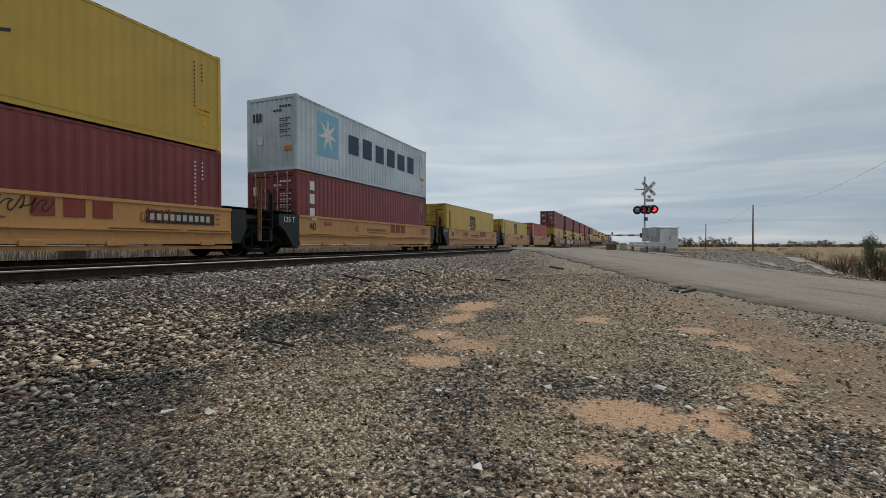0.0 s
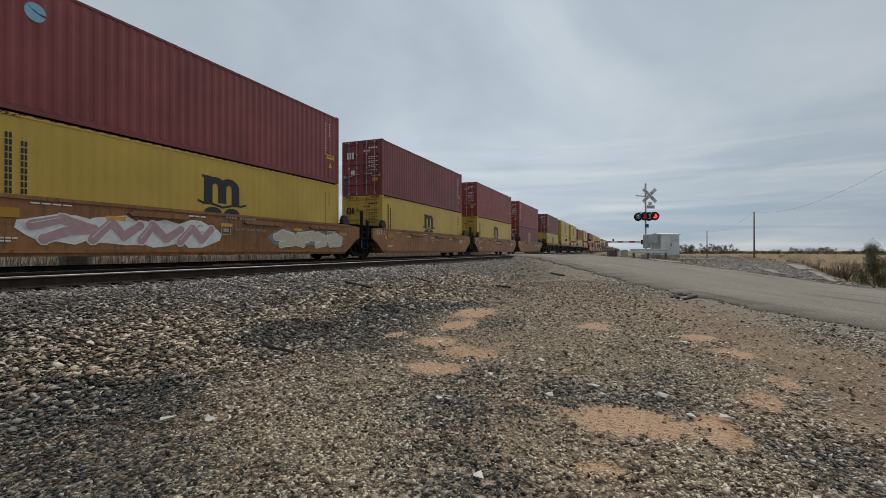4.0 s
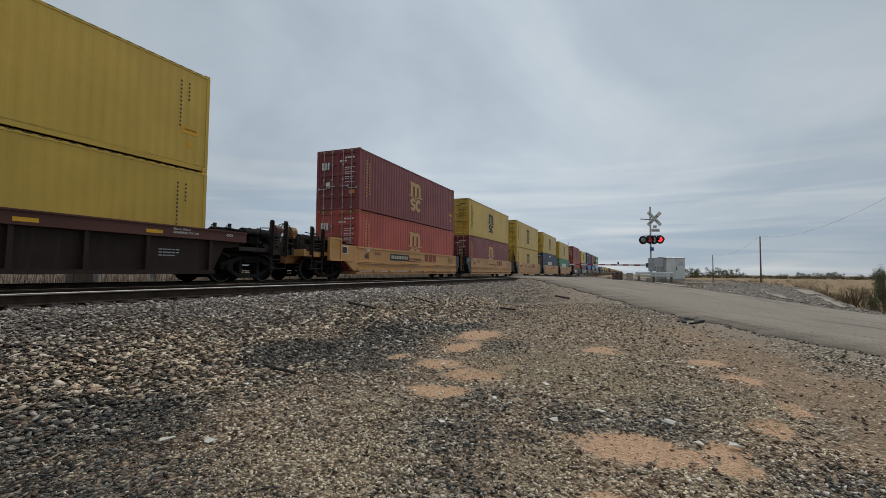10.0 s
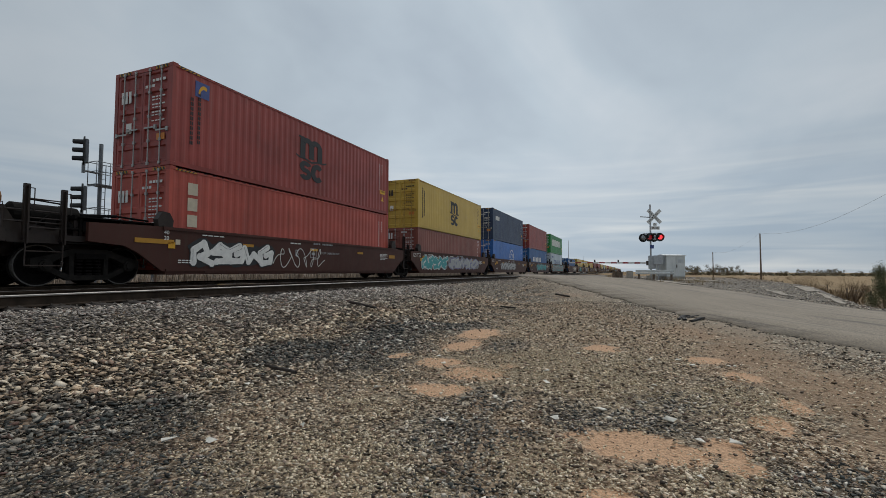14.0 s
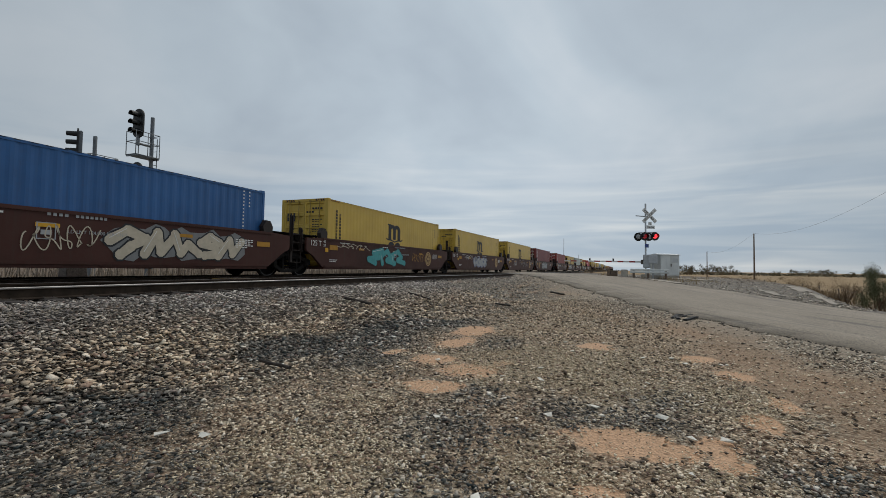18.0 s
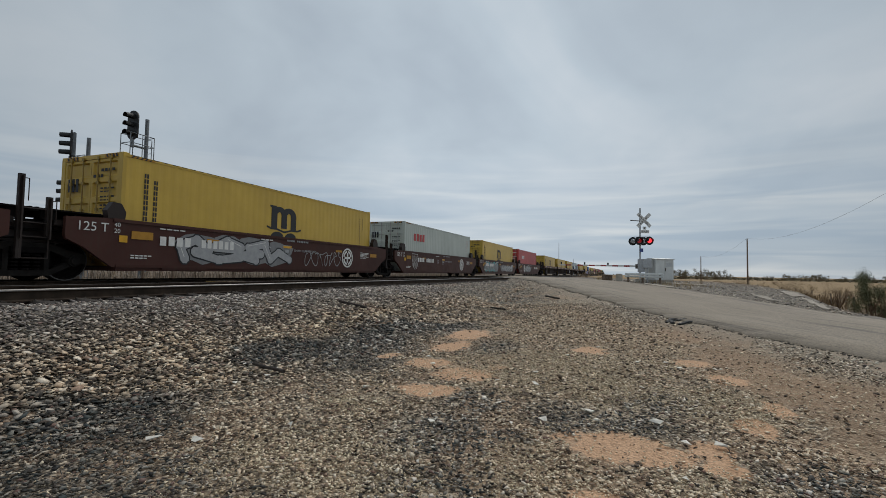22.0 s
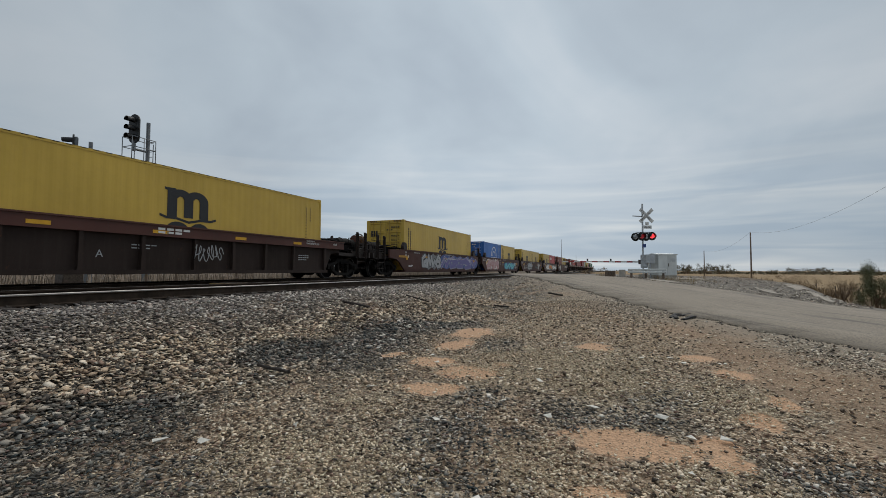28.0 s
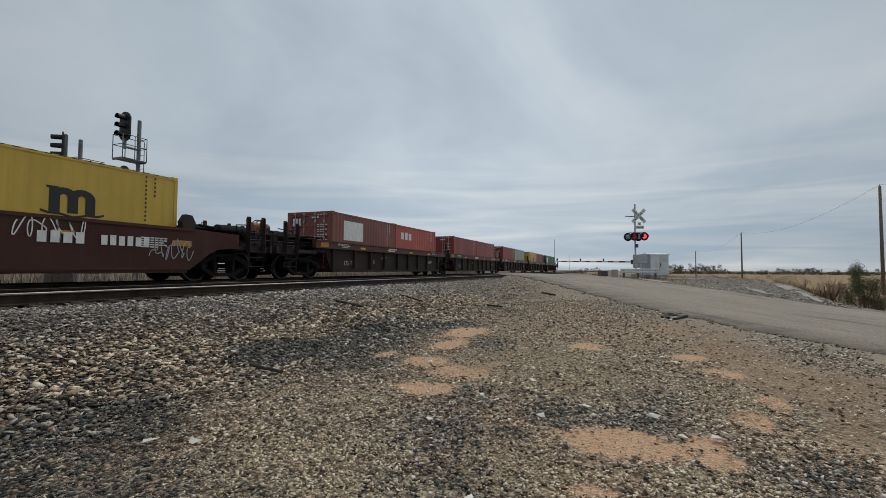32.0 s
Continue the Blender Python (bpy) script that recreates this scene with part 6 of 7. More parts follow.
def signal_head(parent, place, turn, case_mat):
    """Three lamps under hoods on a tall dark backing, facing -y before the turn."""
    def back(bm):
        n = 12
        pts = [(0.30 * math.cos(math.pi * i / n), 0.36 + 0.30 * math.sin(math.pi * i / n)) for i in range(n + 1)] + [(-0.30 * math.cos(math.pi * i / n), -0.36 - 0.30 * math.sin(math.pi * i / n)) for i in range(n + 1)]
        prism(bm, pts, -0.03, 0.03)

    def case(bm):
        box(bm, -0.14, 0.14, 0.03, 0.17, -0.55, 0.55)
        bmesh.ops.bevel(bm, geom=bm.edges[:], offset=0.03, segments=2, affect="EDGES")

    def hood(bm):
        n = 10
        rows = []
        for y, r, drop in ((-0.03, 0.14, 0.0), (-0.42, 0.125, 0.03)):
            rows.append([bm.verts.new((r * math.cos(radians(-25 + 230 * i / n)), y, r * math.sin(radians(-25 + 230 * i / n)) - drop)) for i in range(n + 1)])
        for i in range(n):
            bm.faces.new((rows[0][i], rows[0][i + 1], rows[1][i + 1], rows[1][i]))

    h = hang("signal_head", mesh("signal_back", back, SIGNAL_BLACK), parent, place, "black three-lamp signal head", turn=turn)
    hang("lamp_case", mesh(("lamp_case", case_mat.name), case, case_mat), h)
    for z in (-0.38, 0.0, 0.38):
        hang("hood", mesh("signal_hood", hood, SIGNAL_BLACK), h, (0, 0, z))
        hang("lens", mesh("signal_lens", lambda bm: rod(bm, (0, -0.035, 0), (0, -0.05, 0), 0.105, 14), GASKET), h, (0, 0, z))


def signal_mast(place, heads, turn_head, flip, label, top):
    mast = base("railway_signal", place, label, "signal")
    part("mast", bar_mesh(((0, 0, -0.8), (0, 0, top)), 0.085), MAST_STEEL, mast)
    bm = bmesh.new()
    box(bm, -0.3, 0.3, -0.3, 0.3, -0.9, 0.05)
    part("mast_base", bm, CONCRETE, mast)
    for z in heads:
        # cage of rails round a grating, with the lamp head on its outer side
        x0, x1 = (-0.95, 0.15) if not flip else (-0.35, 0.85)
        hx = -0.68 if not flip else -0.75
        ring = [(x0, -0.32), (x1, -0.32), (x1, 0.32), (x0, 0.32), (x0, -0.32)]
        for zr in (z - 1.45, z - 0.85, z - 0.40):
            bm = bmesh.new()
            for a, b in zip(ring, ring[1:]):
                rod(bm, (*a, zr), (*b, zr), 0.018, 6)
            part("guard_rail", bm, MAST_STEEL, mast, smooth=True)
        for px, py in ring[:4] + [((x0 + x1) / 2, -0.32), ((x0 + x1) / 2, 0.32)]:
            bm = bmesh.new()
            rod(bm, (px, py, z - 1.47), (px, py, z - 0.39), 0.018, 6)
            part("guard_post", bm, MAST_STEEL, mast, smooth=True)
        bm = bmesh.new()
        for i in range(5):
            box(bm, x0, x1, -0.32 + i * 0.14, -0.24 + i * 0.14, z - 1.49, z - 1.46)
        for xx in (x0, x1 - 0.05):
            box(bm, xx, xx + 0.05, -0.32, 0.32, z - 1.53, z - 1.49)
        part("grating", bm, MAST_STEEL, mast)
        bm = bmesh.new()
        rod(bm, (0, 0, z - 0.9), (hx, -0.05, z - 0.9), 0.05, 8)
        rod(bm, (hx, -0.05, z - 1.0), (hx, -0.05, z - 0.55), 0.07, 10)
        part("head_bracket", bm, MAST_STEEL, mast)
        signal_head(mast, (hx, -0.05, z), turn_head, MAST_STEEL if flip else SIGNAL_BLACK)
    bm = bmesh.new()
    for s in (-0.2, 0.2):
        rod(bm, (0.12, s, -0.8), (0.12, s, top - 1.0), 0.018, 6)
    for i in range(int(top / 0.32)):
        rod(bm, (0.12, -0.2, -0.4 + i * 0.32), (0.12, 0.2, -0.4 + i * 0.32), 0.012, 6)
    part("ladder", bm, MAST_STEEL, mast)
    return mast


def bar_mesh(path, r, sides=10, r2=None):
    bm = bmesh.new()
    for p, q in zip(path, path[1:]):
        rod(bm, p, q, r, sides, r2)
    return bm


def build_crossing():
    """Mast with crossbuck and flashing lamps, gate arm, cabinets and guard beam."""
    fx, fy = -RC, -RS  # the way that the signs face
    px, py = RS, -RC  # to the right, seen from the road
    foot = Vector((34.0, -1.12, 0.0))
    mast = base("crossing_signal", foot, "white crossing signal mast with crossbuck and red flashing lamps", "crossing signal")
    part("mast", bar_mesh(((0, 0, 0), (0, 0, 4.92)), 0.055), GALV, mast)
    bm = bmesh.new()
    box(bm, -0.3, 0.3, -0.3, 0.3, -0.4, 0.12)
    part("mast_base", bm, CONCRETE, mast)
    face = Matrix(((px, -fx, 0, 0), (py, -fy, 0, 0), (0, 0, 1, 0), (0, 0, 0, 1)))  # local x to the reader's right, -y to the reader
    for sign, words in ((1, "RAIL ROAD"), (-1, "CROSSING")):
        bm = bmesh.new()
        box(bm, -0.62, 0.62, -0.006, 0.006, -0.115, 0.115)
        blade = part("crossbuck_blade", bm, STRIPE_WHITE, mast, "white blade with black letters")
        blade.matrix_basis = Matrix.Translation((fx * (0.10 + 0.015 * sign), fy * (0.10 + 0.015 * sign), 4.1)) @ face @ Matrix.Translation((0.22, 0, 0)) @ Matrix.Rotation(radians(45 * sign), 4, "Y")
        t = hang("letters", letters(words, 0.17, INK["black"]), blade, (-0.50, -0.012, -0.06))
    bm = bmesh.new()
    box(bm, -0.28, 0.28, -0.006, 0.006, -0.11, 0.11)
    two = part("track_count_sign", bm, STRIPE_WHITE, mast, "small white sign")
    two.matrix_basis = Matrix.Translation((fx * 0.1, fy * 0.1, 3.32)) @ face @ Matrix.Translation((0.30, 0, 0))
    hang("letters", letters("TRACKS", 0.12, INK["black"]), two, (-0.24, -0.012, -0.045))
    bm = bmesh.new()
    box(bm, -0.12, 0.12, -0.006, 0.006, -0.1, 0.1)
    num = part("track_count_sign", bm, STRIPE_WHITE, mast, "small white sign")
    num.matrix_basis = Matrix.Translation((fx * 0.1, fy * 0.1, 3.56)) @ face @ Matrix.Translation((0.26, 0, 0))
    hang("letters", letters("2", 0.17, INK["black"]), num, (-0.05, -0.012, -0.06))
    # bell arm to the left and the small blue notice
    part("bell_arm", bar_mesh(((0, 0, 4.05), (-0.3, 0.62, 4.08)), 0.03), STEEL, mast)
    bm = bmesh.new()
    box(bm, -0.12, 0.12, -0.01, 0.01, -0.12, 0.12)
    part("notice", bm, INK["blue"], mast, "small blue notice").matrix_basis = Matrix.Translation((-0.1, -0.08, 2.05)) @ face
    part("lamp_arm", bar_mesh(((-0.1, 0.45, 2.95), (-0.1, -0.5, 2.95)), 0.025), GALV, mast)

    def backing(bm):
        n = 20
        prism(bm, [(0.29 * math.cos(math.tau * i / n), 0.29 * math.sin(math.tau * i / n)) for i in range(n)], -0.015, 0.015)

    def visor(bm):
        n = 12
        rows = []
        for y, r in ((-0.015, 0.18), (-0.30, 0.17)):
            rows.append([bm.verts.new((r * math.cos(radians(-20 + 220 * i / n)), y, r * math.sin(radians(-20 + 220 * i / n)))) for i in range(n + 1)])
        for i in range(n):
            bm.faces.new((rows[0][i], rows[0][i + 1], rows[1][i + 1], rows[1][i]))

    for y, x, front, lit in ((-1.05, 33.75, 1, 0), (-1.68, 33.8, 1, 1), (-0.66, 34.2, 0, 0), (-1.33, 34.25, 0, 0)):
        m = Matrix.Translation((x - foot.x, y - foot.y, 2.68)) @ face @ (Matrix.Identity(4) if front else Matrix.Rotation(math.pi, 4, "Z"))
        b = hang("lamp_backing", mesh("lamp_backing", backing, SIGNAL_BLACK), mast, label="round black lamp backing")
        b.matrix_basis = m
        hang("visor", mesh("lamp_visor", visor, SIGNAL_BLACK), b)
        hang("lens", mesh(("lens", lit, front), lambda bm: rod(bm, (0, -0.02, 0), (0, -0.05, 0), 0.155, 18), LAMP_RED if lit else LAMP_DIM if front else LAMP_CLEAR), b, label="red lamp lens" if front else "clear grey lamp lens")
        hang("lamp_can", mesh("lamp_can", lambda bm: rod(bm, (0, 0.015, 0), (0, 0.16, 0), 0.17, 16, 0.12), GALV), b)
    gear = part("gate_machine", bevelled((-0.22, 0.22, -0.28, 0.16, 0.55, 1.45), 0.03), GALV, mast, "grey gate machine housing")
    bm = bmesh.new()
    box(bm, -0.12, 0.12, 0.1, 0.3, 0.8, 1.1)
    part("arm_bracket", bm, STEEL, mast)
    # the lowered gate
    arm = base("crossing_gate", foot + Vector((-0.12, 0.3, 0.96)), "lowered crossing gate arm with red and white stripes", "gate arm")
    turn = Matrix.Rotation(math.atan2(RC, -RS), 4, "Z")
    n = 13
    for i in range(n):
        a = 0.02 + i * 0.40
        bm = bmesh.new()
        h = 0.055 - 0.0015 * i
        box(bm, a, a + 0.398, -0.03, 0.03, -h, h)
        part("stripe", bm, STRIPE_RED if i % 2 else STRIPE_WHITE, arm).matrix_basis = turn
    for a in (1.9, 3.5, 5.1):
        bm = bmesh.new()
        rod(bm, (a, 0, 0.05), (a, 0, 0.20), 0.05, 10)
        part("gate_lamp", bm, SIGNAL_BLACK, arm, "small gate lamp").matrix_basis = turn
    # cabinet
    cab = base("signal_cabinet", (34.5, -2.30, 0.0), "pale grey metal signal cabinet with louvred vents", "equipment cabinet")
    yaw = Matrix.Rotation(ROAD_TURN, 4, "Z")
    part("housing", bevelled((-0.75, 0.75, -0.62, 0.62, 0.06, 1.42), 0.02), WHITE_METAL, cab).matrix_basis = yaw
    bm = bmesh.new()
    prism(bm, [(-0.80, 1.42), (0.80, 1.42), (0.80, 1.46), (0, 1.54), (-0.80, 1.46)], -0.67, 0.67)
    part("cabinet_roof", bm, WHITE_METAL, cab).matrix_basis = yaw
    bm = bmesh.new()
    box(bm, -0.72, 0.72, -0.6, 0.6, -0.4, 0.06)
    part("plinth", bm, CONCRETE, cab).matrix_basis = yaw
    for y0, z0 in ((-0.50, 0.95),):
        bm = bmesh.new()
        for i in range(6):
            prism(bm, [(-0.775, z0 + i * 0.05), (-0.752, z0 + i * 0.05), (-0.752, z0 + 0.04 + i * 0.05)], y0, y0 + 0.38)
        part("vent", bm, GALV, cab, "grey louvred vent").matrix_basis = yaw
    bm = bmesh.new()
    box(bm, -0.764, -0.751, -0.58, 0.02, 0.1, 1.38)
    d = part("cabinet_door", bm, WHITE_METAL, cab)
    d.matrix_basis = yaw
    bm = bmesh.new()
    box(bm, -0.80, -0.765, -0.06, -0.02, 0.65, 0.85)
    part("door_handle", bm, STEEL, d)
    small = base("junction_box", (33.7, -1.55, 0.0), "small grey junction box on a post", "equipment box")
    part("housing", bevelled((-0.15, 0.15, -0.28, 0.28, 0.85, 1.45), 0.02), GALV, small)
    part("post", bar_mesh(((0, 0, -0.2), (0, 0, 0.85)), 0.05), GALV, small)
    # guard beam in front of the cabinet
    beam = base("guard_beam", (32.7, -1.3, 0.0), "weathered white guard beam on short posts", "guard rail")
    for k, z in enumerate((0.20, 0.36)):
        bm = bmesh.new()
        box(bm, -0.05, 0.05, -1.15, 1.2, z, z + 0.13)
        bmesh.ops.bevel(bm, geom=bm.edges[:], offset=0.02, segments=1, affect="EDGES")
        part("beam", bm, WHITE_METAL, beam).matrix_basis = Matrix.Rotation(-0.25, 4, "Z") @ Matrix.Translation((0.08 * k, 0, 0))
    for y in (-0.95, 0.1, 1.0):
        bm = bmesh.new()
        box(bm, 0.05, 0.17, y - 0.06, y + 0.06, -0.3, 0.46)
        part("post", bm, POLE_WOOD, beam).matrix_basis = Matrix.Rotation(-0.25, 4, "Z")
    blk = base("concrete_block", (34.6, 0.22, 0.0), "pale concrete block beside the crossing", "block")
    part("block", bevelled((-0.4, 0.4, -0.22, 0.22, -0.2, 0.43), 0.03), CONCRETE, blk)
    pile = base("tie_stack", (36.0, 0.95, 0.0), "short stack of old brown timbers", "timber stack")
    for i in range(3):
        for j in range(2):
            part("timber", bevelled((-1.2 + 0.1 * j, 1.2 - 0.08 * i, -0.25 + i * 0.23, -0.04 + i * 0.23, -0.06 + j * 0.21, 0.145 + j * 0.21), 0.012), POLE_WOOD, pile)

def bevelled(b, r):
    bm = bmesh.new()
    box(bm, *b)
    bmesh.ops.bevel(bm, geom=bm.edges[:], offset=r, segments=2, affect="EDGES")
    return bm


def build_poles():
    tops = []
    for x, y, top in ((64.0, -27.0, 9.75), (125.0, -27.0, 9.2), (193.0, -27.0, 7.6), (2.0, -27.0, 9.6)):
        pole = base("utility_pole", (x, y, -2.3), "weathered grey wooden utility pole", "utility pole", "poles along the field")
        part("shaft", bar_mesh(((0, 0, 0), (0, 0, top + 2.3)), 0.19, 10, 0.13), POLE_WOOD, pole, smooth=True)
        part("insulator", bar_mesh(((0, 0, top + 2.3), (0, 0, top + 2.5)), 0.05), CONCRETE, pole)
        tops.append(Vector((x, y, top + 0.15)))
    tops = [tops[3], tops[0], tops[1], tops[2]]
    for a, b in zip(tops, tops[1:]):
        bm = bmesh.new()
        pts = []
        for i in range(15):
            t = i / 14
            p = a.lerp(b, t)
            pts.append((p.x, p.y, p.z - 4 * 1.9 * t * (1 - t)))
        for p, q in zip(pts, pts[1:]):
            rod(bm, p, q, 0.013, 5)
        tagged(part("overhead_wire", bm, STEEL, None), "thin sagging overhead wire between poles", "wire", "wires along the field")
    for x, y, h in ((150.0, 18.9, 10.2), (200.0, 19.2, 6.6)):
        m = base("thin_mast", (x, y, -0.8), "thin grey mast beside the far track", "mast")
        part("shaft", bar_mesh(((0, 0, 0), (0, 0, h + 0.8)), 0.12, 8, 0.06), GALV, m)
        part("mast_base", bar_mesh(((0, 0, -0.1), (0, 0, 0.3)), 0.3), CONCRETE, m)


def leafy(count, rx, ry, rz, size, rng, cz=0.0, hollow=0.35, clumps=9):
    """Many small leaf blades in uneven clumps; returns a bmesh."""
    bm = bmesh.new()
    centres = []
    for _ in range(clumps):
        a, r = rng.uniform(0, math.tau), rng.uniform(0.25, 0.8)
        centres.append((rx * r * math.cos(a), ry * r * math.sin(a), cz + rz * rng.uniform(-0.55, 0.75)))
    for i in range(count):
        c = centres[i % clumps]
        u = Vector((rng.gauss(0, 1), rng.gauss(0, 1), rng.gauss(0, 1))).normalized() * (hollow + (1 - hollow) * rng.random()) * rng.uniform(0.25, 0.48)
        p = Vector((c[0] + u.x * rx, c[1] + u.y * ry, c[2] + u.z * rz))
        a = Vector((rng.gauss(0, 1), rng.gauss(0, 1), rng.gauss(0, 1))).normalized() * size * rng.uniform(0.6, 1.4)
        b = a.orthogonal().normalized() * size * rng.uniform(0.3, 0.6)
        bm.faces.new([bm.verts.new(p + q) for q in (-a, b, a, -b)])
    return bm


def branches(rng, height, spread, n, r, parts=3):
    bm = bmesh.new()
    for _ in range(n):
        a = rng.uniform(0, math.tau)
        p = Vector((rng.uniform(-0.1, 0.1) * spread, rng.uniform(-0.1, 0.1) * spread, 0))
        way = Vector((math.cos(a) * spread * rng.uniform(0.3, 1), math.sin(a) * spread * rng.uniform(0.3, 1), height * rng.uniform(0.7, 1.05)))
        for k in range(parts):
            q = p + way / parts + Vector((rng.gauss(0, 0.06), rng.gauss(0, 0.06), 0)) * height
            rod(bm, p, q, r * (1 - k / parts), 5, r * (1 - (k + 0.9) / parts))
            if k:
                rod(bm, p, p + Vector((rng.gauss(0, 1), rng.gauss(0, 1), rng.uniform(0.5, 1.2))).normalized() * height * 0.28, r * 0.4, 4, r * 0.15)
            p = q
    return bm


def build_plants():
    rng = random.Random(21)
    def shrub(x, y, z, h, w, leaf, count, label, size=0.06, limbs=9):
        ob = base("shrub", (x, y, z), label, "shrub", "shrubs along the fence")
        part("stem", branches(rng, h * 0.9, w * 0.5, limbs, 0.03 * h / 2), TWIG, ob)
        part("foliage", leafy(count, w * 0.66, w * 0.66, h * 0.60, size, rng, h * 0.50, 0.2, 16), leaf, ob)
    shrub(33.4, -13.3, -2.15, 2.75, 1.7, GREEN_LEAF, 7000, "dark green bushy shrub at the field's edge", 0.038, 14)
    shrub(35.2, -14.6, -2.15, 2.4, 2.2, DRY_LEAF, 2800, "dry brown shrub beside the green bush", 0.026, 16)
    shrub(38.0, -17.5, -2.15, 2.0, 2.0, DRY_LEAF, 2000, "dry brown shrub beside the green bush", 0.026, 12)
    shrub(47.5, -16.6, -2.15, 2.3, 2.2, DRY_LEAF, 1680, "half bare brown shrub by the fence", 0.026, 16)
    shrub(50.5, -17.2, -2.15, 1.6, 1.6, DRY_LEAF, 1680, "half bare brown shrub by the fence", 0.026, 12)
    for x, y, h in ((68.0, -18.5, 2.1), (72.0, -17.5, 2.0), (64.0, -19.5, 2.0), (85.0, -18.0, 2.0), (92.0, -18.6, 1.8), (104.0, -17.5, 1.6), (58.0, -21.0, 1.3), (112.0, -15.5, 1.5), (78.0, -16.0, 1.2)):
        shrub(x, y, -2.15, h, h * 1.15, DRY_LEAF, 1400, "rusty brown roadside shrub", 0.04, 10)
    # trees on the horizon
    groups = ((14, -5.2, -10.2, 3.5, 6.5), (3, -10.4, -12.5, 1.6, 3.5), (5, -13.0, -15.0, 1.6, 2.6), (14, -15.3, -18.6, 2.0, 3.6), (8, -18.8, -22.0, 1.2, 2.6), (5, -22.0, -28.0, 1.4, 3.0))
    for count, a0, a1, h0, h1 in groups:
        for k in range(count):
            a, d = radians(rng.uniform(a0, a1)), rng.uniform(350, 450)
            h = rng.uniform(h0, h1) * d / 400 + 1.5
            ob = base("tree", (d * math.cos(a), d * math.sin(a), -2.2), "distant autumn tree on the horizon", "tree", "trees on the horizon")
            part("trunk", branches(rng, h * 0.7, h * 0.35, 6, 0.16 * h / 8), TWIG, ob)
            part("crown", leafy(900, h * 0.62, h * 0.62, h * 0.52, h * 0.032, rng, h * 0.55, 0.1, 13), FAR_LEAF, ob)
    # low scrub along the horizon and behind the train
    bm = bmesh.new()
    for k in range(2600):
        a = radians(rng.uniform(-32, -4))
        d = rng.uniform(380, 620)
        c = Vector((d * math.cos(a), d * math.sin(a), -2.0 + rng.uniform(0, 1.5) * (0.4 + 0.6 * math.sin(a * 60) ** 2)))
        s = rng.uniform(0.5, 1.2)
        p = [c + Vector((rng.gauss(0, s), rng.gauss(0, s), rng.gauss(0, s * 0.6))) for _ in range(4)]
        bm.faces.new([bm.verts.new(q) for q in p])
    tagged(part("far_scrub", bm, FAR_LEAF, None), "low brown scrub along the horizon", "scrub", kind="stuff")
    # dry grass
    bm = bmesh.new()
    def tuft(x, y, z, h, n):
        for _ in range(n):
            a, l = rng.uniform(0, math.tau), h * rng.uniform(0.5, 1.1)
            px, py = x + rng.gauss(0, 0.12), y + rng.gauss(0, 0.12)
            w = 0.012 + 0.008 * h
            dx, dy = math.cos(a), math.sin(a)
            lean = rng.uniform(0.1, 0.5) * l
            bm.faces.new([bm.verts.new(q) for q in ((px - dy * w, py + dx * w, z - 0.05), (px + dy * w, py - dx * w, z - 0.05), (px + dx * lean, py + dy * lean, z + l))])
    for _ in range(380):
        x = rng.uniform(34, 130)
        y = -15.2 - 8.5 * (1 - math.exp(-max(0, x - 40) / 40)) + rng.gauss(0, 1.6)
        u, v = road_uv(x, y)
        if v < -11:
            tuft(x, y, float(ground_z(x, y)), rng.uniform(0.2, 0.55), 7)
    for _ in range(900):
        x, y = rng.uniform(-2, 60), rng.uniform(17.5, 36)
        tuft(x, y, float(ground_z(x, y)), rng.uniform(0.2, 0.5), 7)
    weeds, rusty = bmesh.new(), bmesh.new()
    for _ in range(9000):
        x, y = rng.uniform(-3, 70), 19.6 + 9 * rng.random() ** 1.5
        z, h, a, w = float(ground_z(x, y)), rng.uniform(0.45, 1.05), rng.uniform(0, math.pi), rng.uniform(0.012, 0.04)
        lean = Vector((rng.gauss(0, 0.12), rng.gauss(0, 0.12), h))
        side = Vector((math.cos(a) * w, math.sin(a) * w, 0))
        foot = Vector((x, y, z - 0.05))
        weeds.faces.new([weeds.verts.new(q) for q in (foot - side, foot + side, foot + lean + side * 0.6, foot + lean - side * 0.4)])
    for _ in range(6000):
        x = rng.uniform(48, 140)
        y = -13.5 - 9.5 * (1 - math.exp(-max(0, x - 40) / 40)) + rng.gauss(0, 1.6)
        z, h, a, w = float(ground_z(x, y)), rng.uniform(0.35, 1.0) * (0.75 + 0.35 * math.sin(x * 0.9) * math.sin(x * 0.37)), rng.uniform(0, math.pi), rng.uniform(0.03, 0.09)
        side = Vector((math.cos(a) * w, math.sin(a) * w, 0))
        foot = Vector((x, y, z - 0.05))
        lean = Vector((rng.gauss(0, 0.15), rng.gauss(0, 0.15), h))
        rusty.faces.new([rusty.verts.new(q) for q in (foot - side, foot + side, foot + lean + side * 0.5, foot + lean - side * 0.3)])
    tagged(part("rusty_weeds", rusty, DRY_LEAF, None), "rusty brown tall weeds along the fence", "weeds", kind="stuff")
    tagged(part("dead_weeds", weeds, WEED, None), "pale brown dead weeds behind the tracks", "weeds", kind="stuff")
    for _ in range(60):
        x, y = rng.gauss(32.5, 1.6), rng.gauss(-3.4, 0.9)
        tuft(x, y, float(ground_z(x, y)), rng.uniform(0.08, 0.3), 8)
    for x, y in ((33.0, -2.3), (31.9, -2.5), (36.6, 1.4), (37.5, 1.7)):
        for _ in range(5):
            tuft(x + rng.gauss(0, 0.2), y + rng.gauss(0, 0.2), float(ground_z(x, y)), 0.25, 10)
    tagged(part("dry_grass", bm, GRASS, None), "tan dry grass along the fence and field", "grass", kind="stuff")
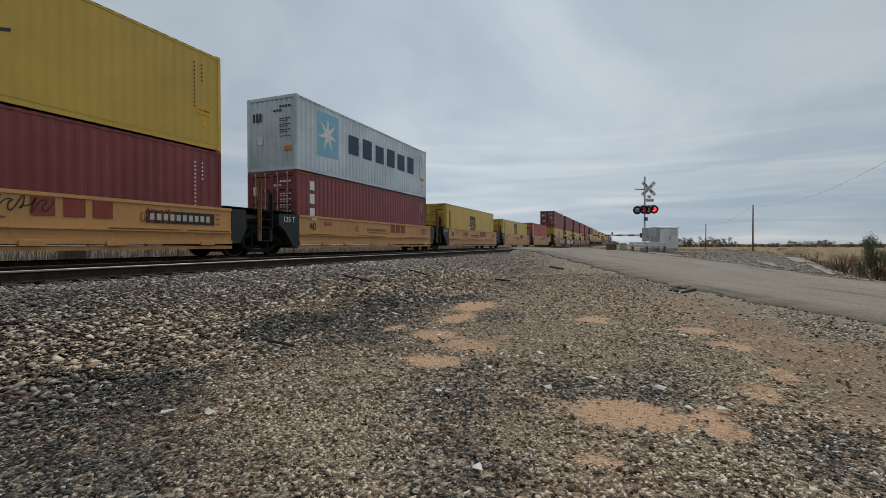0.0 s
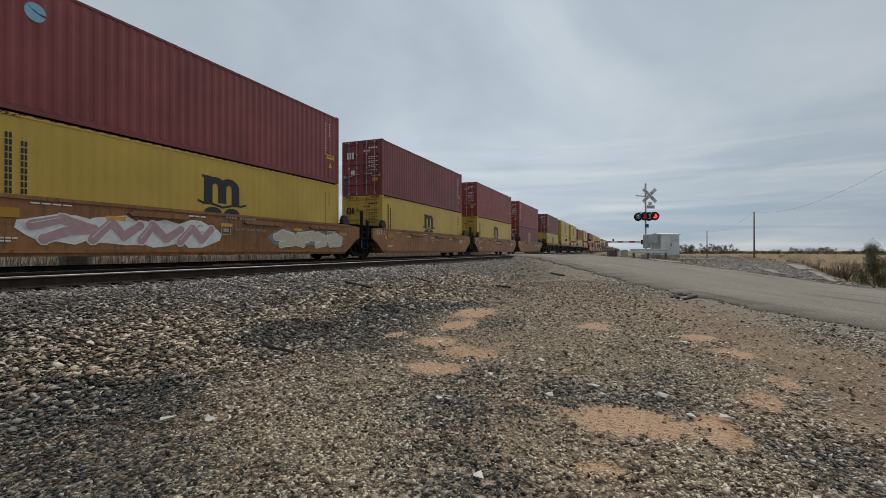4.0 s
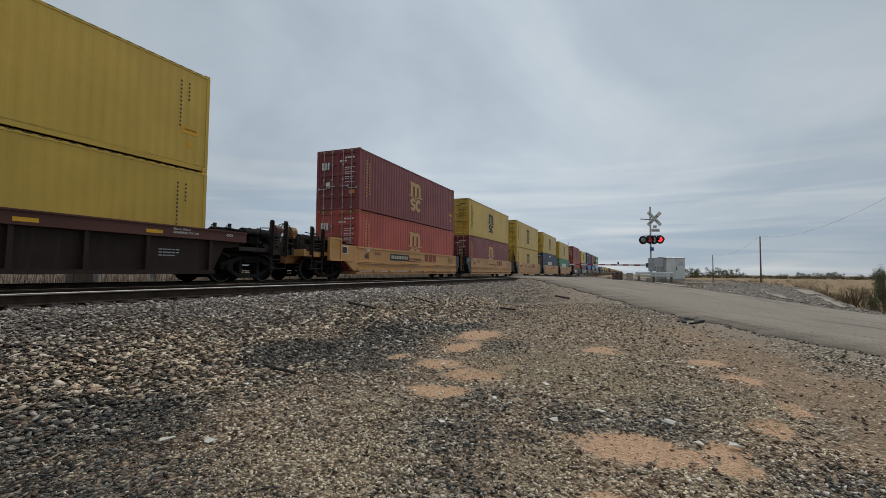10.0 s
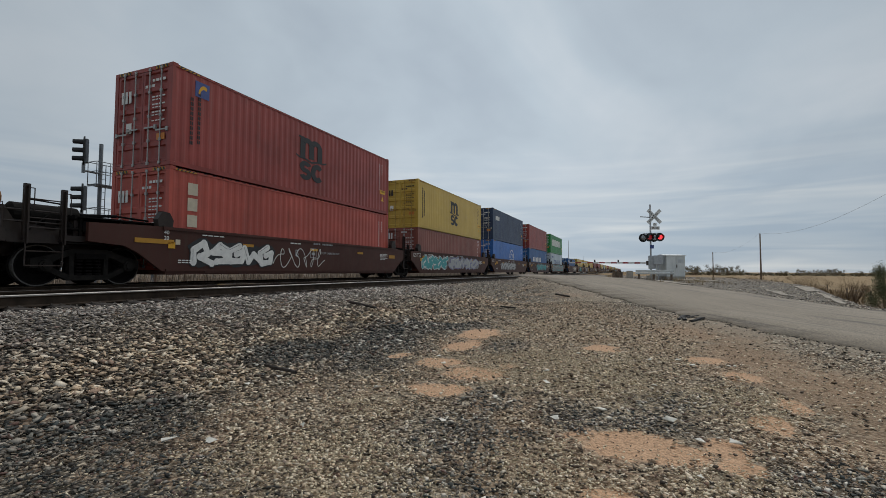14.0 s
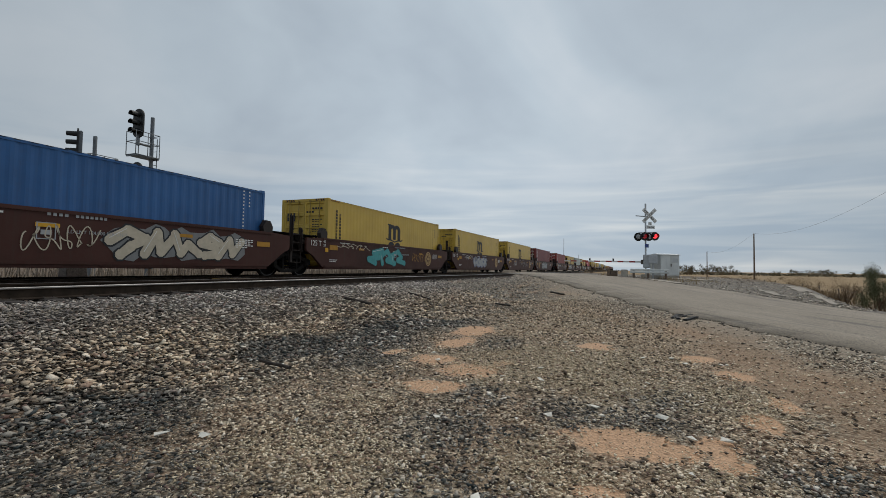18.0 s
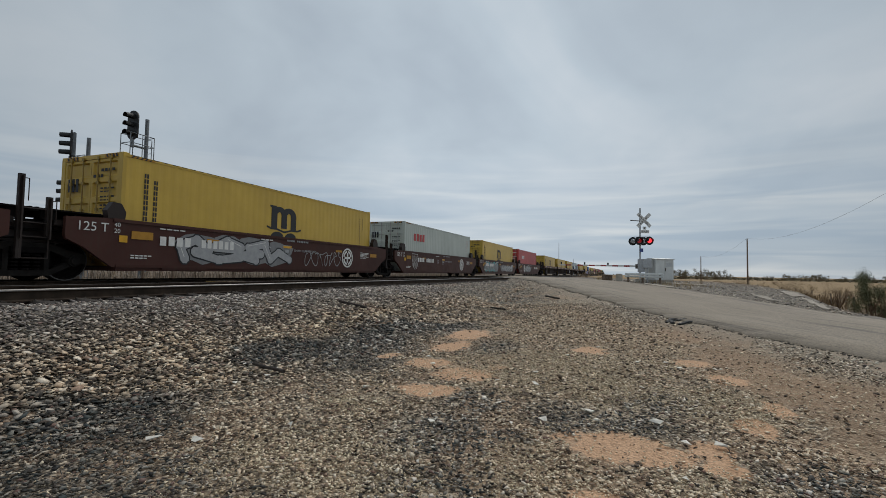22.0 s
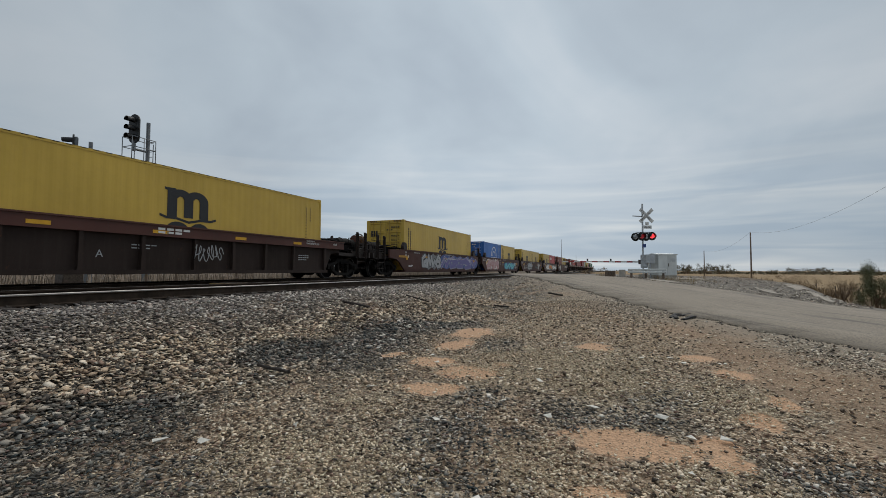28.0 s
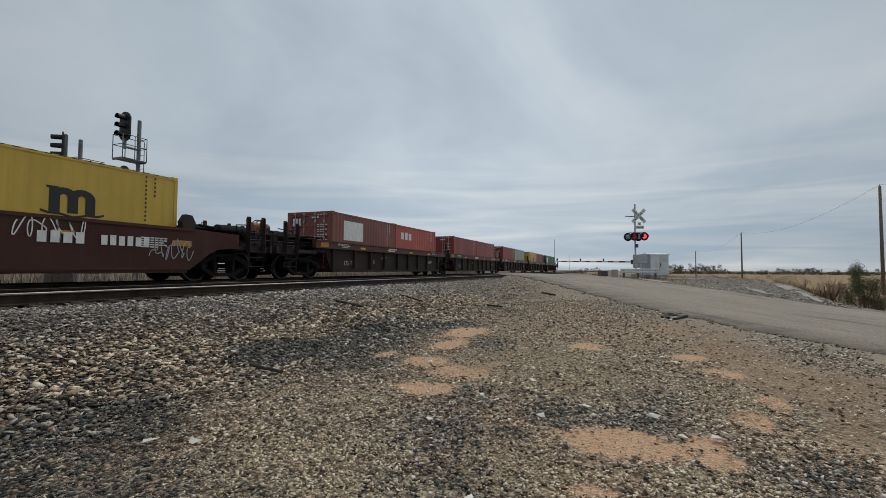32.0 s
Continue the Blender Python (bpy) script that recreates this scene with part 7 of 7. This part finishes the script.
    # brush beyond the crossing
    for x, y, w in ((60, 2.0, 1.3), (68, 1.0, 1.6), (75, 3.0, 1.5), (57, 4.0, 1.0)):
        ob = base("brush_clump", (x, y, float(ground_z(x, y)) - 0.05), "low brown brush beyond the crossing", "brush", "brush beyond the crossing")
        part("stem", branches(rng, 0.7, w * 0.5, 10, 0.02), TWIG, ob)
        part("foliage", leafy(260, w, w, 0.5, 0.06, rng, 0.35, 0.2, 8), DRY_LEAF, ob)


def build_fence():
    fence = base("field_fence", (0, 0, 0), "wire fence on thin grey posts along the field", "fence")
    rng = random.Random(8)
    pts = []
    for i in range(13):
        x = 42 + i * 8.4
        y = -15.2 - 8.5 * (1 - math.exp(-(x - 40) / 40))
        bm = bmesh.new()
        z = float(ground_z(x, y))
        lean = rng.uniform(-0.06, 0.06)
        rod(bm, (x, y, z - 0.3), (x + lean, y, z + 1.25), 0.05, 6)
        part("post", bm, POLE_WOOD, fence)
        pts.append((x, y, z))
    for h in (0.45, 0.8, 1.12):
        bm = bmesh.new()
        for (a, b) in zip(pts, pts[1:]):
            rod(bm, (a[0], a[1], a[2] + h), (b[0], b[1], b[2] + h), 0.006, 4)
        part("wire", bm, STEEL, fence)


def build_trackside():
    rng = random.Random(5)
    # rusty plate box between the tracks
    ob = base("cable_cover", (10.35, 10.9, -0.2), "low rusty yellow cover plate between the tracks", "cover plate")
    part("cover", bevelled((-0.45, 0.45, -0.3, 0.3, 0.0, 0.17), 0.01), paint("rusty_yellow_plate", (0.34, 0.22, 0.07), 0.7, 0.5, 0.6), ob)
    for i in range(5):
        bm = bmesh.new()
        box(bm, -0.40 + i * 0.18, -0.32 + i * 0.18, -0.28, 0.28, 0.17, 0.185)
        part("tread_bar", bm, STEEL, ob)
    # posts and a grey case behind the train
    for x, y, w, h, d in ((7.4, 18.6, 0.28, 0.62, "grey"), (10.9, 19.4, 0.35, 0.75, "grey")):
        c = base("relay_case", (x, y, -0.78), "small dark grey relay case behind the tracks", "equipment box", "relay cases")
        part("housing", bevelled((-w, w, -0.25, 0.25, 0.15, h + 0.2), 0.02), STEEL, c)
        part("post", bar_mesh(((0, 0, -0.1), (0, 0, 0.2)), 0.06), STEEL, c)
    for x in (4.8, 13.6, 15.0, 18.5, 22.8):
        p = base("marker_post", (x, 19.0, -0.8), "short dark post behind the tracks", "post", "posts behind the tracks")
        part("post", bar_mesh(((0, 0, 0), (0, 0, 1.15)), 0.05), POLE_WOOD, p)
    # sticks on the gravel
    for (ax, ay), (bx, by), r, up in (((4.27, 3.58), (4.47, 4.22), 0.022, 0.075), ((9.0, 6.05), (9.5, 5.62), 0.035, 0.06), ((15.0, 4.1), (14.35, 3.45), 0.03, 0.06), ((20.3, 3.1), (19.2, 2.4), 0.04, 0.06), ((12.2, 6.0), (12.5, 5.4), 0.02, 0.05)):
        bm = bmesh.new()
        a, b = Vector((ax, ay, 0)), Vector((bx, by, 0))
        pts = [a.lerp(b, t) + Vector((rng.gauss(0, 0.008), rng.gauss(0, 0.008), 0)) for t in (0, 0.3, 0.6, 1)]
        pts = [(p.x, p.y, float(ground_z(p.x, p.y)) + up) for p in pts]
        for p, q in zip(pts, pts[1:]):
            rod(bm, p, q, r, 7, 0.86 * r)
        tagged(part("stick", bm, TIE_WOOD, None), "dark weathered stick lying on the gravel", "stick", "sticks on the gravel")
    # torn tyre on the shoulder of the road
    scrap = base("tyre_scrap", (13.9, -1.42, float(ground_z(13.9, -1.42))), "torn black tyre scrap on the shoulder of the road", "tyre scrap")
    for k, (dx, dy, bend) in enumerate(((0.0, 0.0, 0.16), (-0.12, -0.13, -0.10), (0.2, 0.12, 0.06))):
        bm = bmesh.new()
        rows = []
        for i in range(9):
            f = i / 8 - 0.5
            p = Vector((dx - 1.25 * f, dy + 0.42 * f + bend * (1 - 4 * f * f), 0.03 + 0.02 * math.sin(7 * f + k)))
            rows.append([bm.verts.new(p + Vector((0.02, o, z))) for o, z in ((-0.05, -0.015), (-0.04, 0.02), (0.04, 0.02), (0.05, -0.015))])
        for a, b in zip(rows, rows[1:]):
            for i in range(4):
                bm.faces.new((a[i], a[(i + 1) % 4], b[(i + 1) % 4], b[i]))
        for row in (rows[0], rows[-1]):
            bm.faces.new(row)
        part("tread_strip", bm, GASKET, scrap)


def build_site():
    signal_mast((14.55, 20.5, -0.75), (6.68 + 0.75, 4.26 + 0.75), Matrix.Rotation(radians(-84), 4, "Z"), False, "steel signal mast with two black signal heads and caged platforms", 7.15 + 0.75)
    signal_mast((13.6, 23.0, -0.75), (5.75 + 0.75, 3.6 + 0.75), Matrix.Rotation(radians(-122), 4, "Z"), True, "steel signal mast with signal heads seen edge-on", 6.25 + 0.75)
    build_crossing()
    build_poles()
    build_plants()
    build_fence()
    build_trackside()


# ---- loose stone ----
def bareness(x, y):
    w = np.zeros_like(x)
    for cx, cy, rx, ry in BARE:
        d = np.hypot((x - cx) / rx, (y - cy) / ry) + 0.22 * waves(x, y, 5.0, cx) + 0.15 * waves(x, y, 13.0, cy)
        w = np.maximum(w, np.clip((1.25 - d) / 0.5, 0, 1))
    return w


def inside(spots, x, y):
    w = np.zeros_like(x)
    for cx, cy, rx, ry in spots:
        d = np.hypot((x - cx) / rx, (y - cy) / ry) + 0.25 * waves(x, y, 3.0, cx) + 0.15 * waves(x, y, 9.0, cy)
        w = np.maximum(w, np.clip((1.25 - d) / 0.6, 0, 1))
    return w


def stone_material():
    m, n, b = material("crushed_stone")
    geo = n.add("ShaderNodeNewGeometry")
    rnd = geo.outputs["Random Per Island"]
    co = n.add("ShaderNodeTexCoord").outputs["Object"]
    sep = n.add("ShaderNodeSeparateXYZ")
    n.put(sep.inputs[0], co)
    lean = n.math("SUBTRACT", sep.outputs[1], n.math("MULTIPLY", sep.outputs[0], 0.6))
    slate = n.ramp(n.math("MULTIPLY", rnd, n.math("MULTIPLY", n.ramp(n.math("DIVIDE", n.math("ADD", lean, 6.0), 12.0), (0.42, 1.08), (0.62, 0.86)), n.ramp(n.noise(co, 2.0, 3, 0.6), (0.40, 0.84), (0.60, 1.10)))), (0.0, (0.012, 0.013, 0.014)), (0.25, (0.037, 0.039, 0.038)), (0.50, (0.100, 0.098, 0.091)), (0.70, (0.215, 0.198, 0.175)), (0.84, (0.44, 0.395, 0.335)), (0.94, (0.74, 0.67, 0.57)), (1.0, (0.90, 0.83, 0.73)))
    second = n.math("FRACT", n.math("MULTIPLY", rnd, 91.3))
    slate = n.mix(n.ramp(second, (0.70, 0.0), (0.74, 0.4)), slate, n.mix(second, (0.10, 0.16, 0.15), (0.05, 0.085, 0.095)))
    slate = n.mix(n.ramp(second, (0.12, 0.45), (0.16, 0.0)), slate, (0.17, 0.125, 0.095))
    brown = n.ramp(rnd, (0.0, (0.030, 0.025, 0.021)), (0.20, (0.11, 0.081, 0.060)), (0.38, (0.35, 0.26, 0.185)), (0.56, (0.68, 0.53, 0.385)), (0.74, (0.89, 0.76, 0.58)), (1.0, (0.91, 0.83, 0.71)))
    drift = n.ramp(n.math("DIVIDE", n.math("ADD", sep.outputs[1], 4.0), 12.0), (0.15, 0.42), (0.40, 0.40), (0.56, 0.30), (0.65, 0.17), (0.76, 0.24), (0.84, 0.24), (1.0, 0.22))
    drift = n.math("ADD", drift, n.ramp(n.math("DIVIDE", lean, 4.0), (0.18, 0.0), (0.42, -0.42)))
    zone = n.ramp(n.math("ADD", n.noise(co, 0.8, 4, 0.65), drift), (0.46, 0.0), (0.72, 0.95))
    rough = n.math("MULTIPLY", n.noise(co, 2.2, 5, 0.65), 1.6)
    beds = None
    for cx, cy, rx, ry in SLATE:
        d = n.add("ShaderNodeVectorMath")
        d.operation = "LENGTH"
        n.put(d.inputs[0], n.mapped(co, (1 / rx, 1 / ry, 0), (-cx / rx, -cy / ry, 0)))
        one = n.math("SUBTRACT", 2.0, n.math("ADD", d.outputs["Value"], rough))
        beds = one if beds is None else n.math("MAXIMUM", beds, one)
    zone = n.math("MULTIPLY", zone, n.ramp(beds, (0.0, 1.0), (0.5, 0.1)))
    brown = n.mix(1.0, brown, (1.0, 0.95, 0.885), "MULTIPLY")
    sown = None
    for cx, cy, rx, ry in GRIT:
        d = n.add("ShaderNodeVectorMath")
        d.operation = "LENGTH"
        n.put(d.inputs[0], n.mapped(co, (1 / rx, 1 / ry, 0), (-cx / rx, -cy / ry, 0)))
        one = n.math("SUBTRACT", 1.85, n.math("ADD", d.outputs["Value"], rough))
        sown = one if sown is None else n.math("MAXIMUM", sown, one)
    zone = n.math("MAXIMUM", zone, n.ramp(sown, (0.0, 0.0), (0.7, 0.6)))
    hue = n.mix(zone, slate, brown)
    v = n.math("SUBTRACT", n.math("MULTIPLY", n.math("SUBTRACT", sep.outputs[1], ROAD_MID[1]), RC), n.math("MULTIPLY", n.math("SUBTRACT", sep.outputs[0], ROAD_MID[0]), RS))
    kerb = n.math("ADD", v, n.math("MULTIPLY", n.noise(co, 1.3, 4), 0.9))
    chalky = n.ramp(rnd, (0.0, (0.035, 0.033, 0.031)), (0.25, (0.20, 0.178, 0.152)), (0.6, (0.52, 0.46, 0.38)), (1.0, (0.92, 0.84, 0.71)))
    hue = n.mix(n.ramp(n.math("DIVIDE", kerb, 6.0), (0.66, 0.85), (0.96, 0.0)), hue, chalky)
    rail_side = n.ramp(rnd, (0.0, (0.085, 0.075, 0.071)), (0.35, (0.235, 0.208, 0.193)), (0.7, (0.37, 0.33, 0.30)), (0.9, (0.52, 0.475, 0.425)), (1.0, (0.68, 0.635, 0.57)))
    # brightness lift put into the colour: rail-side stones get paler with growing x
    far_lift = n.ramp(n.math("ADD", n.math("DIVIDE", sep.outputs[0], 24.0), n.math("MULTIPLY", n.noise(co, 0.5, 3), 0.15)), (0.22, 0.0), (0.45, 0.9))
    rail_side = n.mix(far_lift, rail_side, n.ramp(rnd, (0.0, (0.12, 0.105, 0.098)), (0.4, (0.36, 0.32, 0.29)), (1.0, (0.80, 0.74, 0.67))))
    up = n.math("ADD", n.math("DIVIDE", sep.outputs[1], 12.0), n.math("MULTIPLY", n.noise(co, 0.6, 3), 0.1))
    hue = n.mix(n.ramp(up, (0.49, 0.0), (0.58, 0.9)), hue, rail_side)
    pink = n.math("GREATER_THAN", n.math("FRACT", n.math("MULTIPLY", rnd, 37.7)), 0.94)
    hue = n.mix(n.math("MULTIPLY", pink, 0.6), hue, (0.22, 0.12, 0.095))
    grain = n.noise(co, 90.0, 4, 0.65)
    hue = n.mix(n.ramp(grain, (0.35, 0.25), (0.6, 0.0)), hue, (0.03, 0.028, 0.026))
    dust = n.ramp(n.noise(co, 14.0, 3, 0.6), (0.5, 0.0), (0.75, 0.3))
    hue = n.mix(n.math("MULTIPLY", dust, n.math("ADD", zone, 0.15)), hue, (0.42, 0.35, 0.27))
    n.put(b.inputs["Base Color"], hue)
    b.inputs["Roughness"].default_value = 0.85
    b.inputs["Specular IOR Level"].default_value = 0.35
    n.put(b.inputs["Normal"], n.bump(grain, 0.5, 0.004))
    return m


def rock_shapes(count, seed, flat=0.15):
    """Some angular stones as hulls of a few points: vertices and triangles."""
    rng = random.Random(seed)
    out = []
    for _ in range(count):
        bm = bmesh.new()
        for _ in range(rng.choice((6, 7, 8, 8))):
            v = Vector((rng.gauss(0, 1), rng.gauss(0, 1), rng.gauss(0, 1))).normalized() * rng.uniform(0.8, 1.1)
            bm.verts.new((v.x * 0.50, v.y * 0.43, v.z * flat))
        bmesh.ops.convex_hull(bm, input=bm.verts)
        bmesh.ops.delete(bm, geom=[v for v in bm.verts if not v.link_faces], context="VERTS")
        bmesh.ops.triangulate(bm, faces=bm.faces)
        bm.verts.index_update()
        out.append((np.array([v.co[:] for v in bm.verts]), np.array([[v.index for v in f.verts] for f in bm.faces])))
        bm.free()
    return out


def scatter(name, xs, ys, sizes, mat, label, seed, sink=0.2, tilt=0.24, lift=0.0, flat=0.15):
    """One mesh of many stones lying on the ground."""
    rng = np.random.default_rng(seed)
    zs = ground_z(xs, ys)
    shapes = rock_shapes(18, seed, flat)
    pick = rng.integers(0, len(shapes), len(xs))
    V, T, at = [], [], 0
    for k, (v, t) in enumerate(shapes):
        i = np.nonzero(pick == k)[0]
        if not len(i):
            continue
        a = rng.uniform(0, 2 * np.pi, len(i))
        b = rng.normal(0, tilt, len(i))
        c = rng.normal(0, tilt, len(i))
        s = sizes[i][:, None, None] * rng.uniform(0.75, 1.25, (len(i), 1, 3))
        p = v[None] * s
        # tilt about x and y, then turn about z
        y, z = p[..., 1] * np.cos(b)[:, None] - p[..., 2] * np.sin(b)[:, None], p[..., 1] * np.sin(b)[:, None] + p[..., 2] * np.cos(b)[:, None]
        x, z = p[..., 0] * np.cos(c)[:, None] + z * np.sin(c)[:, None], -p[..., 0] * np.sin(c)[:, None] + z * np.cos(c)[:, None]
        x, y = x * np.cos(a)[:, None] - y * np.sin(a)[:, None], x * np.sin(a)[:, None] + y * np.cos(a)[:, None]
        low = z.min(1)
        up = zs[i] - low * (1 - sink) + lift * rng.random(len(i))
        V.append(np.stack([x + xs[i][:, None], y + ys[i][:, None], z + up[:, None]], -1).reshape(-1, 3))
        T.append((t[None] + (np.arange(len(i)) * len(v))[:, None, None] + at).reshape(-1, 3))
        at += len(i) * len(v)
    V, T = np.concatenate(V), np.concatenate(T)
    me = bpy.data.meshes.new(name)
    me.vertices.add(len(V))
    me.vertices.foreach_set("co", V.ravel())
    me.loops.add(T.size)
    me.loops.foreach_set("vertex_index", T.ravel())
    me.polygons.add(len(T))
    me.polygons.foreach_set("loop_start", np.arange(0, T.size, 3))
    me.update(calc_edges=True)
    me.validate()
    me.materials.append(mat)
    return tagged(new(name, me), label, "stones", kind="stuff")


def build_stones():
    rng = np.random.default_rng(3)
    mat = stone_material()

    def field(n, r0, r1, a0, a1):
        """Evenly spread places in a sector round the tripod's foot."""
        r = np.sqrt(rng.uniform(r0 * r0, r1 * r1, n))
        a = np.radians(rng.uniform(a0, a1, n))
        return r * np.cos(a), r * np.sin(a)

    def keep(x, y, thin=0.95):
        u, v = road_uv(x, y)
        ok = (np.abs(v) > ROAD_NEAR + 0.12 + 0.3 * rng.random(len(x)) ** 2) & (v > -ROAD_HALF) & (y < 8.02 - 0.16 * rng.random(len(x)))
        sandy = np.clip(bareness(x, y) * thin, 0, 1)
        brown = np.maximum(ease(1.0, -1.6, y) * 0.2 * (waves(x, y, 0.9, 4.0) + 0.6), np.maximum(0.84 * inside(DIRT, x, y), 0.22 * inside(GRIT, x, y)))
        return ok & (rng.random(len(x)) > sandy) & (rng.random(len(x)) > np.clip(brown, 0, 0.86))

    # coarse ballast from the rail down, finer chips nearer the tripod
    for name, n, r0, r1, s0, s1, words in (("gravel_near", 30000, 1.5, 4.4, 0.020, 0.084, "angular grey and tan gravel close by"), ("gravel_middle", 50000, 4.4, 9.0, 0.032, 0.098, "angular grey gravel with pale pieces"), ("gravel_far", 60000, 9.0, 18.0, 0.055, 0.13, "grey railway ballast and gravel"), ("gravel_distant", 20000, 18.0, 45.0, 0.07, 0.13, "grey railway ballast beyond")):
        x, y = field(n, r0, r1, -28, 74) if r1 < 12 else field(n, r0, r1, -22, 72) if r1 < 20 else field(n, r0, r1, -8, 40)
        k = keep(x, y)
        x, y = x[k], y[k]
        coarse = 0.74 + 0.5 * ease(3.0, 4.6, y) - 0.22 * ease(5.4, 6.6, y)
        s = (s0 + (s1 - s0) * rng.random(len(x)) ** 1.7) * coarse
        scatter(name, x, y, s, mat, words, int(n), lift=0.02)
    # ballast between and round the tracks
    x = rng.uniform(1.5, 40, 15000)
    y = rng.uniform(8.0, 14.9, 15000)
    u, v = road_uv(x, y)
    on_rail = np.zeros(len(x), bool)
    for mid in (NEAR_TRACK, TRAIN_TRACK):
        for sgn in (-1, 1):
            on_rail |= np.abs(y - mid - sgn * GAUGE / 2) < 0.11
    k = ~on_rail & (np.abs(v) > 3.6)
    scatter("track_ballast", x[k], y[k], rng.uniform(0.045, 0.08, k.sum()), mat, "dark grey ballast between the rails", 5, lift=0.0)
    # fine pale grit
    x, y = field(105000, 1.5, 7.5, -28, 70)
    k = (rng.random(len(x)) < 0.10 + 0.90 * inside(GRIT, x, y)) & (y < 4.6) & (np.abs(road_uv(x, y)[1]) > 3.8)
    grit = leaf_material("pale_grit", (0.42, 0.32, 0.20), (0.84, 0.73, 0.54))
    scatter("fine_grit", x[k], y[k], 0.012 + 0.024 * rng.random(k.sum()) ** 1.5, grit, "fine pale tan grit between the stones", 9, sink=0.1, tilt=0.35, lift=0.014, flat=0.2)
    # rubble on the verge across the road
    u = rng.uniform(14.5, 34, 9000)
    v = -3.6 - (np.interp(u, (14, 20, 24.4, 30), (0.5, 3.4, 6.4, 7.8))) * rng.random(9000)
    x, y = ROAD_MID[0] - v * RS, ROAD_MID[1] + v * RC
    along = u - (ROAD_MID[0] * RC + ROAD_MID[1] * RS)
    scatter("verge_rubble", x + along * RC, y + along * RS, 0.03 + 0.11 * rng.random(9000) ** 4, mat, "grey rubble and broken stone on the verge", 12)
    # crumbled dark edge of the asphalt
    u = 3 + 33 * rng.random(2600) ** 0.9
    v = ROAD_NEAR + 0.02 + 0.10 * np.sin(u * 2.1) + 0.08 * np.sin(u * 5.3 + 1) + 0.05 * np.sin(u * 11.7) - 0.75 * np.clip((8 - u) / 3, 0, 2) + np.abs(rng.normal(0, 0.07, 2600))
    along = u - (ROAD_MID[0] * RC + ROAD_MID[1] * RS)
    scatter("asphalt_crumbs", ROAD_MID[0] - v * RS + along * RC, ROAD_MID[1] + v * RC + along * RS, 0.03 + 0.05 * rng.random(2600) ** 2, plain("dark_asphalt_edge", (0.05, 0.045, 0.04), 0.9, 0.0, 0.4, 9), "dark crumbled asphalt along the road's edge", 15, sink=0.5, tilt=0.2)
    # pale slabs on the verge
    slab = plain("pale_verge_concrete", (0.34, 0.30, 0.25), 0.95, 0.0, 0.35, 9)
    for k, (u0, v0, u1, v1, half) in enumerate(((29.6, -5.2, 27.9, -7.4, 0.45), (28.6, -3.75, 25.0, -3.75, 0.30), (21.4, -5.5, 18.2, -4.2, 0.16), (23.9, -9.1, 20.4, -7.0, 0.30), (19.9, -6.7, 15.6, -4.0, 0.14))):
        ends = []
        for u, v in ((u0, v0), (u1, v1)):
            a = u - (ROAD_MID[0] * RC + ROAD_MID[1] * RS)
            ends.append(Vector((ROAD_MID[0] - v * RS + a * RC, ROAD_MID[1] + v * RC + a * RS)))
        along = (ends[1] - ends[0]).normalized()
        side = Vector((-along.y, along.x))
        bm = bmesh.new()
        rows = []
        for i in range(19):
            p = ends[0].lerp(ends[1], i / 18)
            wide = half * (0.25 + 0.75 * math.sin(math.pi * min(1, max(0.04, i / 18))) ** 0.5) * (1 + 0.25 * math.sin(i * 2.3 + k) + 0.15 * math.sin(i * 5.1))
            row = []
            for f, lift in ((-1.15, -0.12), (-1.0, 0.05), (0.0, 0.07), (1.0, 0.05), (1.15, -0.12)):
                q = p + side * wide * f
                row.append(bm.verts.new((q.x, q.y, float(ground_z(q.x, q.y)) + lift)))
            rows.append(row)
        for a, b in zip(rows, rows[1:]):
            for i in range(4):
                bm.faces.new((a[i], a[i + 1], b[i + 1], b[i]))
        for row in (rows[0], rows[-1]):
            bm.faces.new(row)
        tagged(part("broken_slab", bm, slab, None), "pale broken concrete slab sunk in the verge", "slab", "broken slabs on the verge")
    # pale stones that stand out
    white = plain("pale_limestone", (0.66, 0.63, 0.56), 0.85, 0.0, 0.25, 12)
    shapes = rock_shapes(8, 77, 0.17)
    more = [(float(rng.uniform(2.2, 8.5)), float(rng.uniform(-1.4, 4.6)), float(rng.uniform(0.055, 0.115))) for _ in range(34)]
    for i, (x, y, s) in enumerate(((7.28, 3.84, 0.15), (2.42, 0.77, 0.11), (4.31, -0.27, 0.17), (2.36, 3.10, 0.14), (3.0, 2.42, 0.12), (4.27, 2.50, 0.13), (4.45, 0.28, 0.12), (5.0, 2.6, 0.09), (4.0, 0.62, 0.10), (3.95, -0.68, 0.12), (3.72, 3.75, 0.09), (6.6, 2.9, 0.12), (5.3, 2.95, 0.10), (5.2, 0.9, 0.11), *more)):
        v, t = shapes[i % len(shapes)]
        me = bpy.data.meshes.new("stone")
        me.from_pydata([(p[0] * s, p[1] * s, p[2] * s) for p in v], [], t.tolist())
        me.materials.append(white)
        ob = new("stone", me)
        ob.matrix_basis = Matrix.Translation((x, y, float(ground_z(x, y)) - float(v[:, 2].min()) * s * 0.9 + 0.02)) @ Matrix.Rotation(i * 1.3, 4, "Z")
        tagged(ob, "pale limestone lump on the gravel", "stone", "pale stones")


def motions():
    for ob, (x, y, z) in TRAIN:
        walk(ob, [(t, pose(x - float(travelled(t)), y, z)) for t in (0, 4, 8, 12, 16, 20, 24, 28, 32)])


build_ground()
build_road()
build_tracks()
decorate(build_train())
build_site()
build_stones()
motions()
